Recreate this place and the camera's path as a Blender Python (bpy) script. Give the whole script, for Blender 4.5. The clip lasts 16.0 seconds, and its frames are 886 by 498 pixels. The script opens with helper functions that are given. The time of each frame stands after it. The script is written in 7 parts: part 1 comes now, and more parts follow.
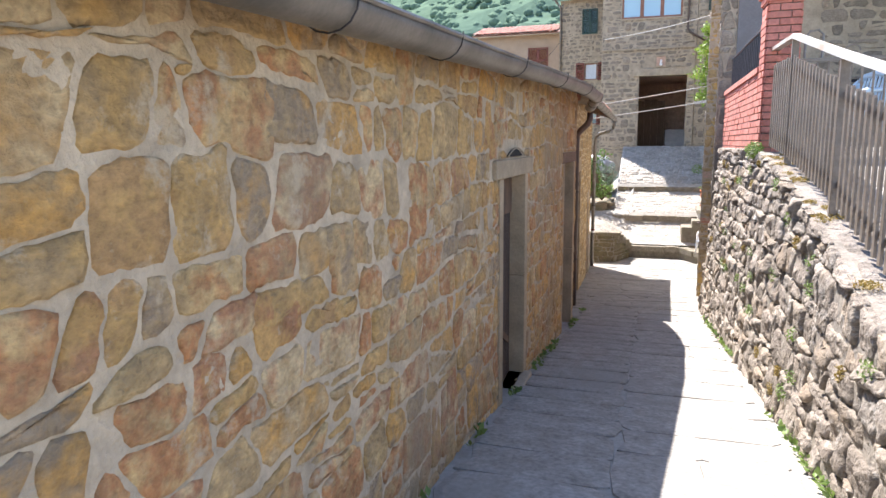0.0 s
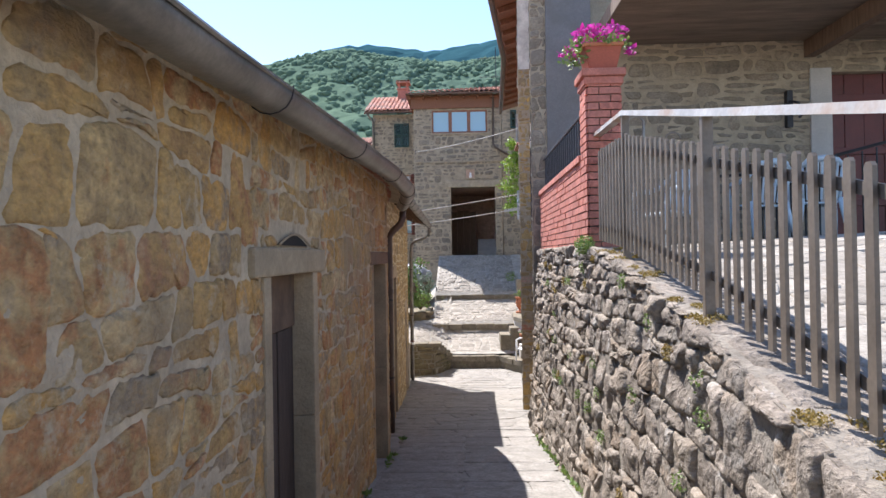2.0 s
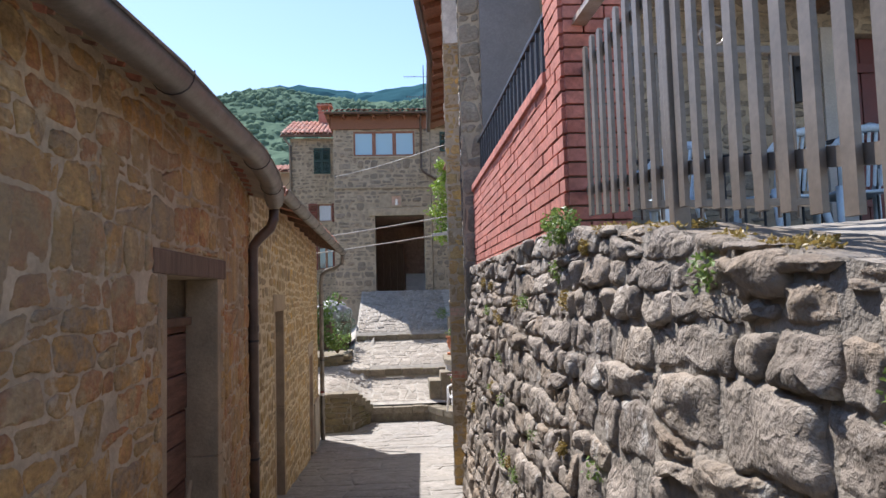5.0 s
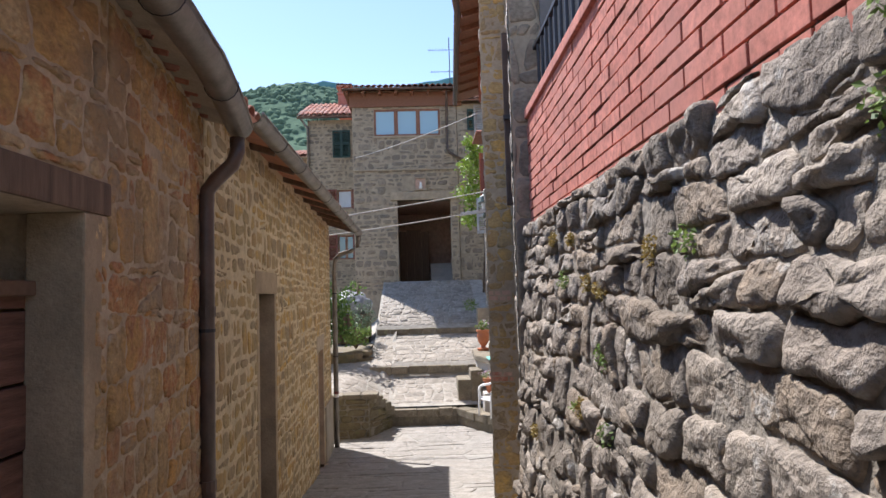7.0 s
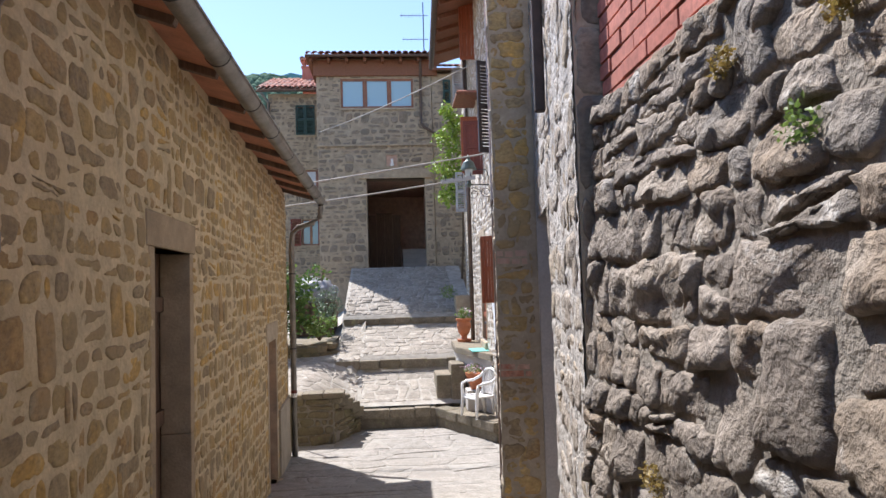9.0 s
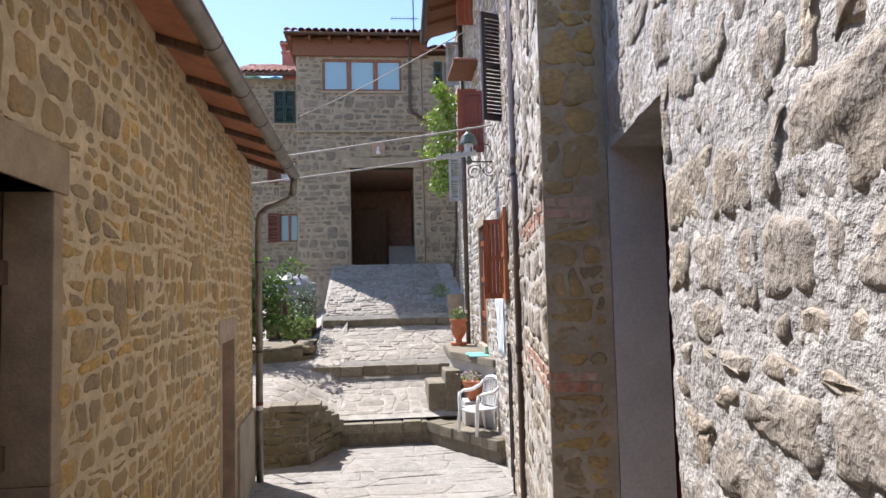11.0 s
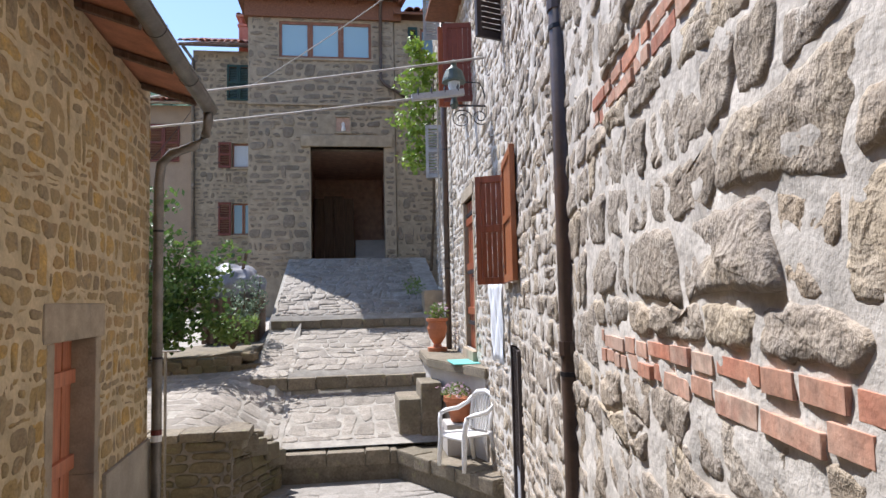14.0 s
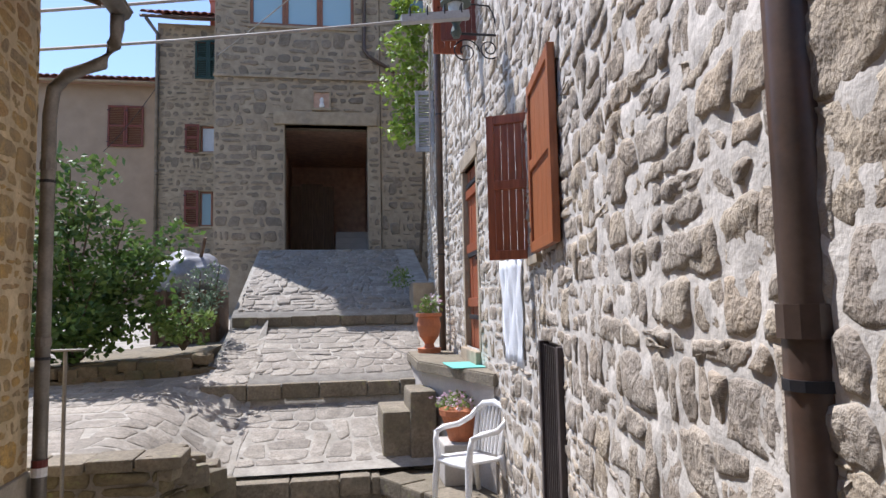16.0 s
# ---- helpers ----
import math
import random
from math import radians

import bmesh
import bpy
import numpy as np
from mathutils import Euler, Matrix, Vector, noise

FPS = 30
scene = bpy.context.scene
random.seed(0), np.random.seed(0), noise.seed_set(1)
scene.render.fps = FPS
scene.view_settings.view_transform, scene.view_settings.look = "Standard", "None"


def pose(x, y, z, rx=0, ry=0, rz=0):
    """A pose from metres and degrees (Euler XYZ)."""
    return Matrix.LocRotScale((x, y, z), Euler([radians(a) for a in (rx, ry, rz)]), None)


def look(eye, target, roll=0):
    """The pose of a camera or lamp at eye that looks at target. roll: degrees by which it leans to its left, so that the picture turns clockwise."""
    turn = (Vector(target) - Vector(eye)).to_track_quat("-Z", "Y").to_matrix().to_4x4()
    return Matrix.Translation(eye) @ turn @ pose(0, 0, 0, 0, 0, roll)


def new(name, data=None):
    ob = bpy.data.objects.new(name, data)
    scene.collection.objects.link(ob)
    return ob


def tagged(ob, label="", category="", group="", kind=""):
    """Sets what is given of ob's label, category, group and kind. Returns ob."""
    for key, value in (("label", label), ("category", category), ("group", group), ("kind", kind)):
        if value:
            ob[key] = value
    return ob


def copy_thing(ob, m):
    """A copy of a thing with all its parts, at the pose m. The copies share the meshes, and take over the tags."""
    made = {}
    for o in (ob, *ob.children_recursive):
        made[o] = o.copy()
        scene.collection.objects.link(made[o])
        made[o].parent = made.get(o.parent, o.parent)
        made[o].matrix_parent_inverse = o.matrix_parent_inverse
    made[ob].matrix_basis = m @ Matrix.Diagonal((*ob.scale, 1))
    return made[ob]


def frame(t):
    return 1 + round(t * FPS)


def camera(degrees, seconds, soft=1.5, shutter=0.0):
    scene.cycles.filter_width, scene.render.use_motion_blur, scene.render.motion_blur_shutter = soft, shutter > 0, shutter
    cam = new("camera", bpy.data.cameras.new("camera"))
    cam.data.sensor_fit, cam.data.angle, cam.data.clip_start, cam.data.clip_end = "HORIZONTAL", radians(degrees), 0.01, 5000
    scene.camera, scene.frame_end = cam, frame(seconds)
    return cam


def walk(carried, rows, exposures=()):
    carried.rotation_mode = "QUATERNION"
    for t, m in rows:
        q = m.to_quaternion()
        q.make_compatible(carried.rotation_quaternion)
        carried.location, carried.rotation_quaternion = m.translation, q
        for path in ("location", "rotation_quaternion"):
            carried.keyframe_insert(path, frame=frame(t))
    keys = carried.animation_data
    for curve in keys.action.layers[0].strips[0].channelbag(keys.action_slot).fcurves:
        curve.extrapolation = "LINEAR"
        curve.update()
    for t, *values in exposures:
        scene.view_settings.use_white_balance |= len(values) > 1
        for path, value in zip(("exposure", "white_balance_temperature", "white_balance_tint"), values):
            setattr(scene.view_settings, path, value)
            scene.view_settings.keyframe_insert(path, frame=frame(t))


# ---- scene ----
cam = camera(67.8, 16.0)
METRES, EYE, TILT, LEAN, TURN = 14.0, 1.6, 0.0, 0.0, 17.5
ROWS = [
    (0.0, 0.0, 0.0, 0.0, -0.08, -9.04, 0.48),
    (0.5, 0.0049, 0.0209, -0.0022, -4.2, -5.9, 0.48),
    (1.0, 0.0111, 0.0442, -0.004, -9.88, -3.27, 0.62),
    (1.5, 0.0192, 0.0671, -0.0065, -13.48, -0.81, 0.79),
    (2.0, 0.0243, 0.0937, -0.0101, -15.57, 0.53, 0.93),
    (2.5, 0.0346, 0.1207, -0.0131, -17.6, 1.08, 1.04),
    (3.0, 0.0477, 0.1488, -0.0144, -18.69, 1.85, 1.29),
    (5.5, 0.1126, 0.3016, -0.0304, -21.46, 4.43, 1.57),
    (6.0, 0.1249, 0.335, -0.0346, -21.27, 4.8, 1.57),
    (6.5, 0.1388, 0.3663, -0.0348, -19.98, 4.67, 1.73),
    (7.0, 0.1426, 0.3994, -0.0369, -19.14, 3.63, 1.62),
    (7.5, 0.1514, 0.4306, -0.041, -19.23, 3.12, 1.53),
    (8.0, 0.1613, 0.4672, -0.0464, -20.06, 2.93, 1.68),
    (8.5, 0.1664, 0.5017, -0.0505, -20.98, 3.1, 1.58),
    (9.0, 0.1776, 0.5341, -0.0546, -21.84, 3.13, 1.74),
    (9.5, 0.1846, 0.567, -0.0596, -22.23, 3.14, 1.73),
    (12.0, 0.2293, 0.7052, -0.0734, -24.05, 4.04, 1.28),
    (12.5, 0.2418, 0.7328, -0.077, -24.46, 4.16, 1.28),
    (13.0, 0.2561, 0.7611, -0.0787, -24.83, 4.16, 1.32),
    (13.5, 0.2664, 0.79, -0.0827, -25.19, 4.18, 1.25),
    (14.0, 0.2804, 0.8191, -0.0868, -25.58, 4.33, 1.29),
    (14.5, 0.2905, 0.8495, -0.0914, -25.99, 4.41, 1.27),
    (15.0, 0.3033, 0.8772, -0.0941, -26.4, 4.42, 1.22),
    (15.5, 0.3154, 0.9056, -0.096, -26.77, 4.45, 1.21),
    (16.0, 0.3264, 0.9349, -0.0998, -26.93, 4.74, 1.15),
]
EXPO = [(0.0, 1.95, 6300, 15), (1.0, 1.65, 6200, 15), (3.0, 1.12, 6150, 15), (7.0, 1.07, 6200, 15), (10.0, 1.14, 6100, 15), (12.0, 1.1, 6100, 15), (14.0, 0.94, 6050, 15), (16.0, 0.78, 5950, 16)]
walk(cam, [(t, pose(0, 0, EYE, TILT, LEAN, TURN) @ pose(METRES * x, METRES * y, METRES * z, 90 + pitch, roll, yaw)) for t, x, y, z, yaw, pitch, roll in ROWS], EXPO)

# ---- world and sun ----
world = bpy.data.worlds.new("sky")
scene.world = world
world.use_nodes = True
wn = world.node_tree.nodes
sky = wn.new("ShaderNodeTexSky")
sky.sky_type = "NISHITA"
sky.sun_disc = False
sky.sun_elevation = radians(59)
sky.sun_rotation = radians(-38)
sky.air_density, sky.dust_density, sky.ozone_density = 1.0, 0.3, 1.6
wn["Background"].inputs[1].default_value = 0.12
world.node_tree.links.new(sky.outputs[0], wn["Background"].inputs[0])
sun = new("sun", bpy.data.lights.new("sun", "SUN"))
sun.data.energy, sun.data.angle, sun.data.color = 4.2, radians(0.5), (1.0, 0.95, 0.87)
sun.matrix_world = look((-12.0, 40.0, 30.0), (-12.0 + 0.62, 40.0 - 0.79, 30.0 - 1.67))


# ---- materials ----
def mat(name, rough=0.85, metal=0.0):
    m = bpy.data.materials.new(name)
    m.use_nodes = True
    b = m.node_tree.nodes["Principled BSDF"]
    b.inputs["Roughness"].default_value = rough
    b.inputs["Metallic"].default_value = metal
    return m, m.node_tree, b


def node(nt, kind, **vals):
    n = nt.nodes.new(kind)
    for k, v in vals.items():
        n.inputs[k.replace("_", " ")].default_value = v
    return n


def ramp(nt, fac, stops):
    r = nt.nodes.new("ShaderNodeValToRGB")
    el = r.color_ramp.elements
    while len(el) < len(stops):
        el.new(0.5)
    for e, (p, c) in zip(el, stops):
        e.position, e.color = p, (*c, 1)
    nt.links.new(fac, r.inputs[0])
    return r.outputs[0]


def mix(nt, fac, a, b, kind="MIX"):
    n = nt.nodes.new("ShaderNodeMix")
    n.data_type, n.blend_type = "RGBA", kind
    for s, v in ((0, fac), (6, a), (7, b)):
        if isinstance(v, (float, int)):
            n.inputs[s].default_value = v
        elif isinstance(v, tuple):
            n.inputs[s].default_value = (*v, 1)
        else:
            nt.links.new(v, n.inputs[s])
    return n.outputs[2]


def noise_tex(nt, scale, detail=4.0, rough=0.55, stretch=(1, 1, 1), shift=(0, 0, 0)):
    geo = nt.nodes.new("ShaderNodeNewGeometry")
    mp = nt.nodes.new("ShaderNodeMapping")
    mp.inputs["Scale"].default_value = stretch
    mp.inputs["Location"].default_value = shift
    nt.links.new(geo.outputs["Position"], mp.inputs[0])
    n = node(nt, "ShaderNodeTexNoise", Scale=scale, Detail=detail, Roughness=rough)
    nt.links.new(mp.outputs[0], n.inputs["Vector"])
    return n.outputs["Fac"]


def bump(nt, b, height, strength=0.4, dist=0.01):
    n = node(nt, "ShaderNodeBump", Strength=strength, Distance=dist)
    nt.links.new(height, n.inputs["Height"])
    nt.links.new(n.outputs[0], b.inputs["Normal"])


def piece_random(nt):
    """A number from 0 to 1 for each piece, single or joined."""
    oi = nt.nodes.new("ShaderNodeObjectInfo")
    geo = nt.nodes.new("ShaderNodeNewGeometry")
    a = nt.nodes.new("ShaderNodeMath")
    a.operation = "ADD"
    nt.links.new(oi.outputs["Random"], a.inputs[0])
    nt.links.new(geo.outputs["Random Per Island"], a.inputs[1])
    f = nt.nodes.new("ShaderNodeMath")
    f.operation = "FRACT"
    nt.links.new(a.outputs[0], f.inputs[0])
    return f.outputs[0]


def pieces_mat(name, palette, stain, rough=0.9, grain=34.0, depth=0.012, strength=0.6, lichen=None, lichen_at=0.6, stain_at=(0.5, 0.7), strata=(1, 1, 1.6)):
    """Stone, brick or tile pieces, each with its own tone, grain and stains."""
    m, nt, b = mat(name, rough)
    r = piece_random(nt)
    n = len(palette)
    drift = nt.nodes.new("ShaderNodeMath")
    drift.operation = "MULTIPLY_ADD"
    drift.inputs[1].default_value = 0.5
    nt.links.new(noise_tex(nt, 9.0, 4.0, 0.6, shift=(2, 8, 4)), drift.inputs[0])
    nt.links.new(r, drift.inputs[2])
    lower = nt.nodes.new("ShaderNodeMath")
    lower.operation = "SUBTRACT"
    lower.inputs[1].default_value = 0.25
    nt.links.new(drift.outputs[0], lower.inputs[0])
    base = ramp(nt, lower.outputs[0], [(i / max(1, n - 1), c) for i, c in enumerate(palette)])
    fine = noise_tex(nt, grain, 6.0, 0.65, strata)
    mid = noise_tex(nt, 7.0, 5.0, 0.6)
    big = noise_tex(nt, 1.3, 3.0, 0.5, shift=(3, 1, 7))
    tone = ramp(nt, fine, [(0.25, (0.42, 0.42, 0.42)), (0.5, (0.95, 0.95, 0.95)), (0.78, (1.45, 1.45, 1.45))])
    col = mix(nt, 0.75, base, tone, "MULTIPLY")
    tone2 = ramp(nt, mid, [(0.3, (0.68, 0.66, 0.63)), (0.7, (1.2, 1.2, 1.2))])
    col = mix(nt, 0.8, col, tone2, "MULTIPLY")
    st = ramp(nt, big, [(stain_at[0], (0, 0, 0)), (stain_at[1], (0.75, 0.75, 0.75))])
    col = mix(nt, st, col, stain)
    if lichen:
        ln = noise_tex(nt, 5.0, 7.0, 0.7, shift=(11, 5, 2))
        lf = ramp(nt, ln, [(lichen_at, (0, 0, 0)), (lichen_at + 0.08, (0.85, 0.85, 0.85))])
        col = mix(nt, lf, col, lichen)
    nt.links.new(col, b.inputs["Base Color"])
    h = mix(nt, 0.5, fine, mid)
    chip = nt.nodes.new("ShaderNodeTexVoronoi")
    chip.inputs["Scale"].default_value = 24.0
    geo = nt.nodes.new("ShaderNodeNewGeometry")
    wob = node(nt, "ShaderNodeTexNoise", Scale=9.0, Detail=4.0)
    nt.links.new(geo.outputs["Position"], wob.inputs["Vector"])
    warp = nt.nodes.new("ShaderNodeVectorMath")
    warp.operation = "MULTIPLY_ADD"
    warp.inputs[1].default_value = (0.25, 0.25, 0.25)
    nt.links.new(wob.outputs["Color"], warp.inputs[0])
    nt.links.new(geo.outputs["Position"], warp.inputs[2])
    nt.links.new(warp.outputs[0], chip.inputs["Vector"])
    h = mix(nt, 0.16, h, chip.outputs["Distance"])
    bump(nt, b, h, strength, depth)
    return m


def plain_mat(name, col, rough=0.8, metal=0.0, vary=0.25, scale=6.0, grain=60.0, depth=0.003, strength=0.3, stretch=(1, 1, 1), dirt=None):
    m, nt, b = mat(name, rough, metal)
    n1 = noise_tex(nt, scale, 5.0, 0.6, stretch)
    n2 = noise_tex(nt, grain, 4.0, 0.6, stretch)
    lo, hi = 1 - vary, 1 + vary
    t1 = ramp(nt, n1, [(0.3, (lo, lo, lo)), (0.7, (hi, hi, hi))])
    c = mix(nt, 1.0, col, t1, "MULTIPLY")
    t2 = ramp(nt, n2, [(0.25, (0.8, 0.8, 0.8)), (0.75, (1.15, 1.15, 1.15))])
    c = mix(nt, 0.8, c, t2, "MULTIPLY")
    if dirt:
        d = ramp(nt, noise_tex(nt, 2.2, 6.0, 0.65, shift=(5, 9, 1)), [(0.52, (0, 0, 0)), (0.68, (0.8, 0.8, 0.8))])
        c = mix(nt, d, c, dirt)
    nt.links.new(c, b.inputs["Base Color"])
    bump(nt, b, n2, strength, depth)
    return m


OCHRE = pieces_mat("ochre_sandstone", [(0.421, 0.252, 0.105), (0.515, 0.322, 0.117), (0.386, 0.263, 0.129), (0.562, 0.386, 0.175), (0.433, 0.193, 0.076), (0.468, 0.322, 0.152), (0.316, 0.234, 0.152), (0.562, 0.310, 0.088), (0.445, 0.292, 0.135), (0.585, 0.433, 0.234), (0.398, 0.187, 0.088), (0.503, 0.298, 0.105)], (0.281, 0.216, 0.140), lichen=(0.50, 0.395, 0.26), depth=0.035, strength=1.0, lichen_at=0.565)
OCHRE_SMALL = pieces_mat("honey_sandstone", [(0.40, 0.28, 0.115), (0.33, 0.25, 0.13), (0.54, 0.34, 0.10), (0.36, 0.275, 0.15), (0.27, 0.205, 0.125), (0.45, 0.32, 0.14), (0.38, 0.24, 0.10), (0.32, 0.25, 0.15)], (0.31, 0.23, 0.125), lichen=(0.46, 0.37, 0.23), lichen_at=0.62)
GREY = pieces_mat("weathered_grey_stone", [(0.258, 0.216, 0.175), (0.331, 0.285, 0.235), (0.202, 0.170, 0.138), (0.368, 0.317, 0.258), (0.276, 0.216, 0.156), (0.248, 0.221, 0.189)], (0.15, 0.125, 0.095), depth=0.05, strength=1.0, grain=30.0, lichen=(0.47, 0.445, 0.40), lichen_at=0.585, strata=(1, 1, 1))
TAN = pieces_mat("tan_sandstone", [(0.376, 0.320, 0.254), (0.432, 0.381, 0.315), (0.320, 0.273, 0.221), (0.470, 0.395, 0.291), (0.357, 0.315, 0.268), (0.423, 0.348, 0.259)], (0.33, 0.29, 0.24), depth=0.035, strength=1.0, grain=26.0, strata=(1, 1, 1), lichen=(0.60, 0.565, 0.51), lichen_at=0.63)
HOUSE = pieces_mat("brown_grey_stone", [(0.245, 0.20, 0.15), (0.29, 0.245, 0.19), (0.19, 0.16, 0.125), (0.33, 0.275, 0.205), (0.26, 0.21, 0.155)], (0.19, 0.165, 0.13), depth=0.025)
BRICK = pieces_mat("red_painted_brick", [(0.50, 0.175, 0.125), (0.56, 0.215, 0.16), (0.46, 0.155, 0.11), (0.53, 0.195, 0.14)], (0.45, 0.19, 0.145), depth=0.004, strength=0.4, strata=(1, 1, 1))
BAND = pieces_mat("old_orange_brick", [(0.47, 0.19, 0.115), (0.55, 0.36, 0.27), (0.53, 0.26, 0.17), (0.42, 0.16, 0.10), (0.56, 0.42, 0.33), (0.50, 0.23, 0.14), (0.54, 0.33, 0.24)], (0.46, 0.34, 0.27), depth=0.008, strata=(1, 1, 1))
SLAB = pieces_mat("pale_paving_stone", [(0.29, 0.27, 0.24), (0.31, 0.29, 0.262), (0.27, 0.255, 0.23), (0.30, 0.28, 0.25)], (0.24, 0.225, 0.20), depth=0.006, strength=0.5, strata=(1, 1, 1))
COBBLE = pieces_mat("grey_brown_flagstone", [(0.31, 0.28, 0.235), (0.38, 0.345, 0.295), (0.25, 0.225, 0.19), (0.35, 0.315, 0.27)], (0.22, 0.20, 0.17), depth=0.02, strength=0.8, strata=(1, 1, 1))
TILE = pieces_mat("terracotta_roof_tile", [(0.42, 0.17, 0.11), (0.50, 0.23, 0.16), (0.36, 0.14, 0.10), (0.46, 0.26, 0.20)], (0.30, 0.21, 0.17), depth=0.004, strata=(1, 1, 1))
MORTAR_GREY = plain_mat("grey_lime_mortar", (0.46, 0.365, 0.25), 0.95, vary=0.25, depth=0.015, strength=0.9, grain=38.0, dirt=(0.42, 0.32, 0.21))
MORTAR_BUFF = plain_mat("buff_lime_mortar", (0.56, 0.45, 0.28), 0.95, vary=0.25, depth=0.015, strength=0.9, grain=38.0, dirt=(0.54, 0.42, 0.24))
MORTAR_PIER = plain_mat("rough_lime_render", (0.47, 0.44, 0.40), 0.95, vary=0.3, depth=0.02, strength=0.9, grain=34.0, dirt=(0.36, 0.33, 0.29))
MORTAR_WHITE = plain_mat("pale_lime_mortar", (0.60, 0.565, 0.51), 0.95, vary=0.25, depth=0.01, strength=0.5, grain=40.0)
MORTAR_DARK = plain_mat("dark_earth_joint", (0.25, 0.22, 0.18), 1.0, vary=0.3, depth=0.02, strength=0.9, grain=30.0)
MORTAR_HOUSE = plain_mat("beige_house_mortar", (0.37, 0.305, 0.22), 0.95, vary=0.2, depth=0.01, strength=0.7, grain=40.0)
JOINT = plain_mat("brick_joint", (0.19, 0.15, 0.12), 0.95, vary=0.3)
PAVE = plain_mat("alley_screed", (0.30, 0.285, 0.255), 0.9, vary=0.15, depth=0.006, grain=40.0, dirt=(0.19, 0.18, 0.155))
FLOOR_JOINT = plain_mat("pale_paving_joint", (0.36, 0.335, 0.29), 0.95, vary=0.25, depth=0.008, grain=40.0, dirt=(0.26, 0.24, 0.20))
EARTH = plain_mat("dry_ground", (0.20, 0.17, 0.12), 1.0, vary=0.3, depth=0.02)
DRESSED = plain_mat("dressed_stone", (0.38, 0.31, 0.22), 0.9, vary=0.2, depth=0.006, strength=0.6, dirt=(0.24, 0.21, 0.165))
PLASTER = plain_mat("grey_plaster", (0.46, 0.43, 0.395), 0.9, vary=0.12, scale=2.5, depth=0.004, dirt=(0.38, 0.355, 0.33))
PLASTER_TAN = plain_mat("tan_house_plaster", (0.38, 0.29, 0.21), 0.9, vary=0.12, scale=2.0)
ZINC = plain_mat("weathered_zinc", (0.24, 0.22, 0.195), 0.5, 0.7, vary=0.3, scale=5.0, depth=0.001)
BROWN_PIPE = plain_mat("brown_painted_pipe", (0.085, 0.058, 0.045), 0.35, vary=0.3, scale=9.0, depth=0.001, dirt=(0.15, 0.075, 0.045))
IRON = plain_mat("grey_brown_iron", (0.20, 0.165, 0.13), 0.45, 0.3, vary=0.2, depth=0.001)
RAIL = plain_mat("worn_pale_handrail", (0.44, 0.415, 0.375), 0.45, 0.2, vary=0.2, depth=0.001, dirt=(0.36, 0.22, 0.12))
BLACK_IRON = plain_mat("black_iron", (0.03, 0.03, 0.035), 0.5, 0.3)
OLD_WOOD = plain_mat("old_dark_wood", (0.15, 0.095, 0.062), 0.8, vary=0.4, scale=5.0, grain=30.0, stretch=(6, 6, 0.5), depth=0.006, strength=0.7)
RED_WOOD = plain_mat("varnished_red_wood", (0.30, 0.085, 0.035), 0.4, vary=0.3, scale=5.0, grain=30.0, stretch=(7, 7, 0.5))
EAVE_WOOD = plain_mat("eave_timber", (0.20, 0.085, 0.045), 0.7, vary=0.3, stretch=(4, 4, 4))
TAVELLA = plain_mat("terracotta_soffit", (0.46, 0.20, 0.115), 0.85, vary=0.2)
ORANGE_DOOR = plain_mat("faded_orange_door", (0.50, 0.19, 0.10), 0.7, vary=0.2, stretch=(5, 5, 0.6))
GREEN_WOOD = plain_mat("dark_green_paint", (0.012, 0.045, 0.035), 0.5)
MAROON = plain_mat("maroon_paint", (0.12, 0.022, 0.018), 0.5, vary=0.15)
WHITE = plain_mat("white_plastic", (0.78, 0.77, 0.75), 0.4, vary=0.05)
TERRA = plain_mat("terracotta_pot", (0.46, 0.16, 0.07), 0.7, vary=0.15)
DARK = plain_mat("dim_brown_plaster", (0.50, 0.34, 0.26), 0.95)
GLASS_M, _nt, _b = mat("window_glass", 0.04)
_b.inputs["Base Color"].default_value = (0.16, 0.24, 0.27, 1)
_b.inputs["Specular IOR Level"].default_value = 0.9


# ---- builders ----
def mesh_from(name, verts, faces):
    me = bpy.data.meshes.new(name)
    me.from_pydata([tuple(v) for v in verts], [], faces)
    me.update()
    return me


def part(name, shape, material, parent=None, label="", m=None, smooth=False):
    """Links a bmesh or a mesh as one object under a thing."""
    if isinstance(shape, bmesh.types.BMesh):
        me = bpy.data.meshes.new(name)
        bmesh.ops.recalc_face_normals(shape, faces=shape.faces)
        shape.to_mesh(me)
        shape.free()
    else:
        me = shape
    if not me.materials:
        me.materials.append(material)
    if smooth:
        for p in me.polygons:
            p.use_smooth = True
    ob = new(name, me)
    if parent is not None:
        ob.parent = parent
    if m is not None:
        ob.matrix_basis = m
    if label:
        tagged(ob, label=label)
    if name in ("leaves", "blossom", "blades"):
        tagged(ob, kind="stuff")
    return ob


def thing(name, label, category, group="", m=None, kind=""):
    e = new(name)
    e.empty_display_size = 0.1
    if m is not None:
        e.matrix_basis = m
    return tagged(e, label, category, group, kind)


def box(bm, x0, x1, y0, y1, z0, z1, m=None):
    vs = [bm.verts.new((x, y, z)) for x in (x0, x1) for y in (y0, y1) for z in (z0, z1)]
    for f in ((0, 1, 3, 2), (4, 6, 7, 5), (0, 4, 5, 1), (2, 3, 7, 6), (0, 2, 6, 4), (1, 5, 7, 3)):
        bm.faces.new([vs[i] for i in f])
    if m is not None:
        bmesh.ops.transform(bm, matrix=m, verts=vs)
    return vs


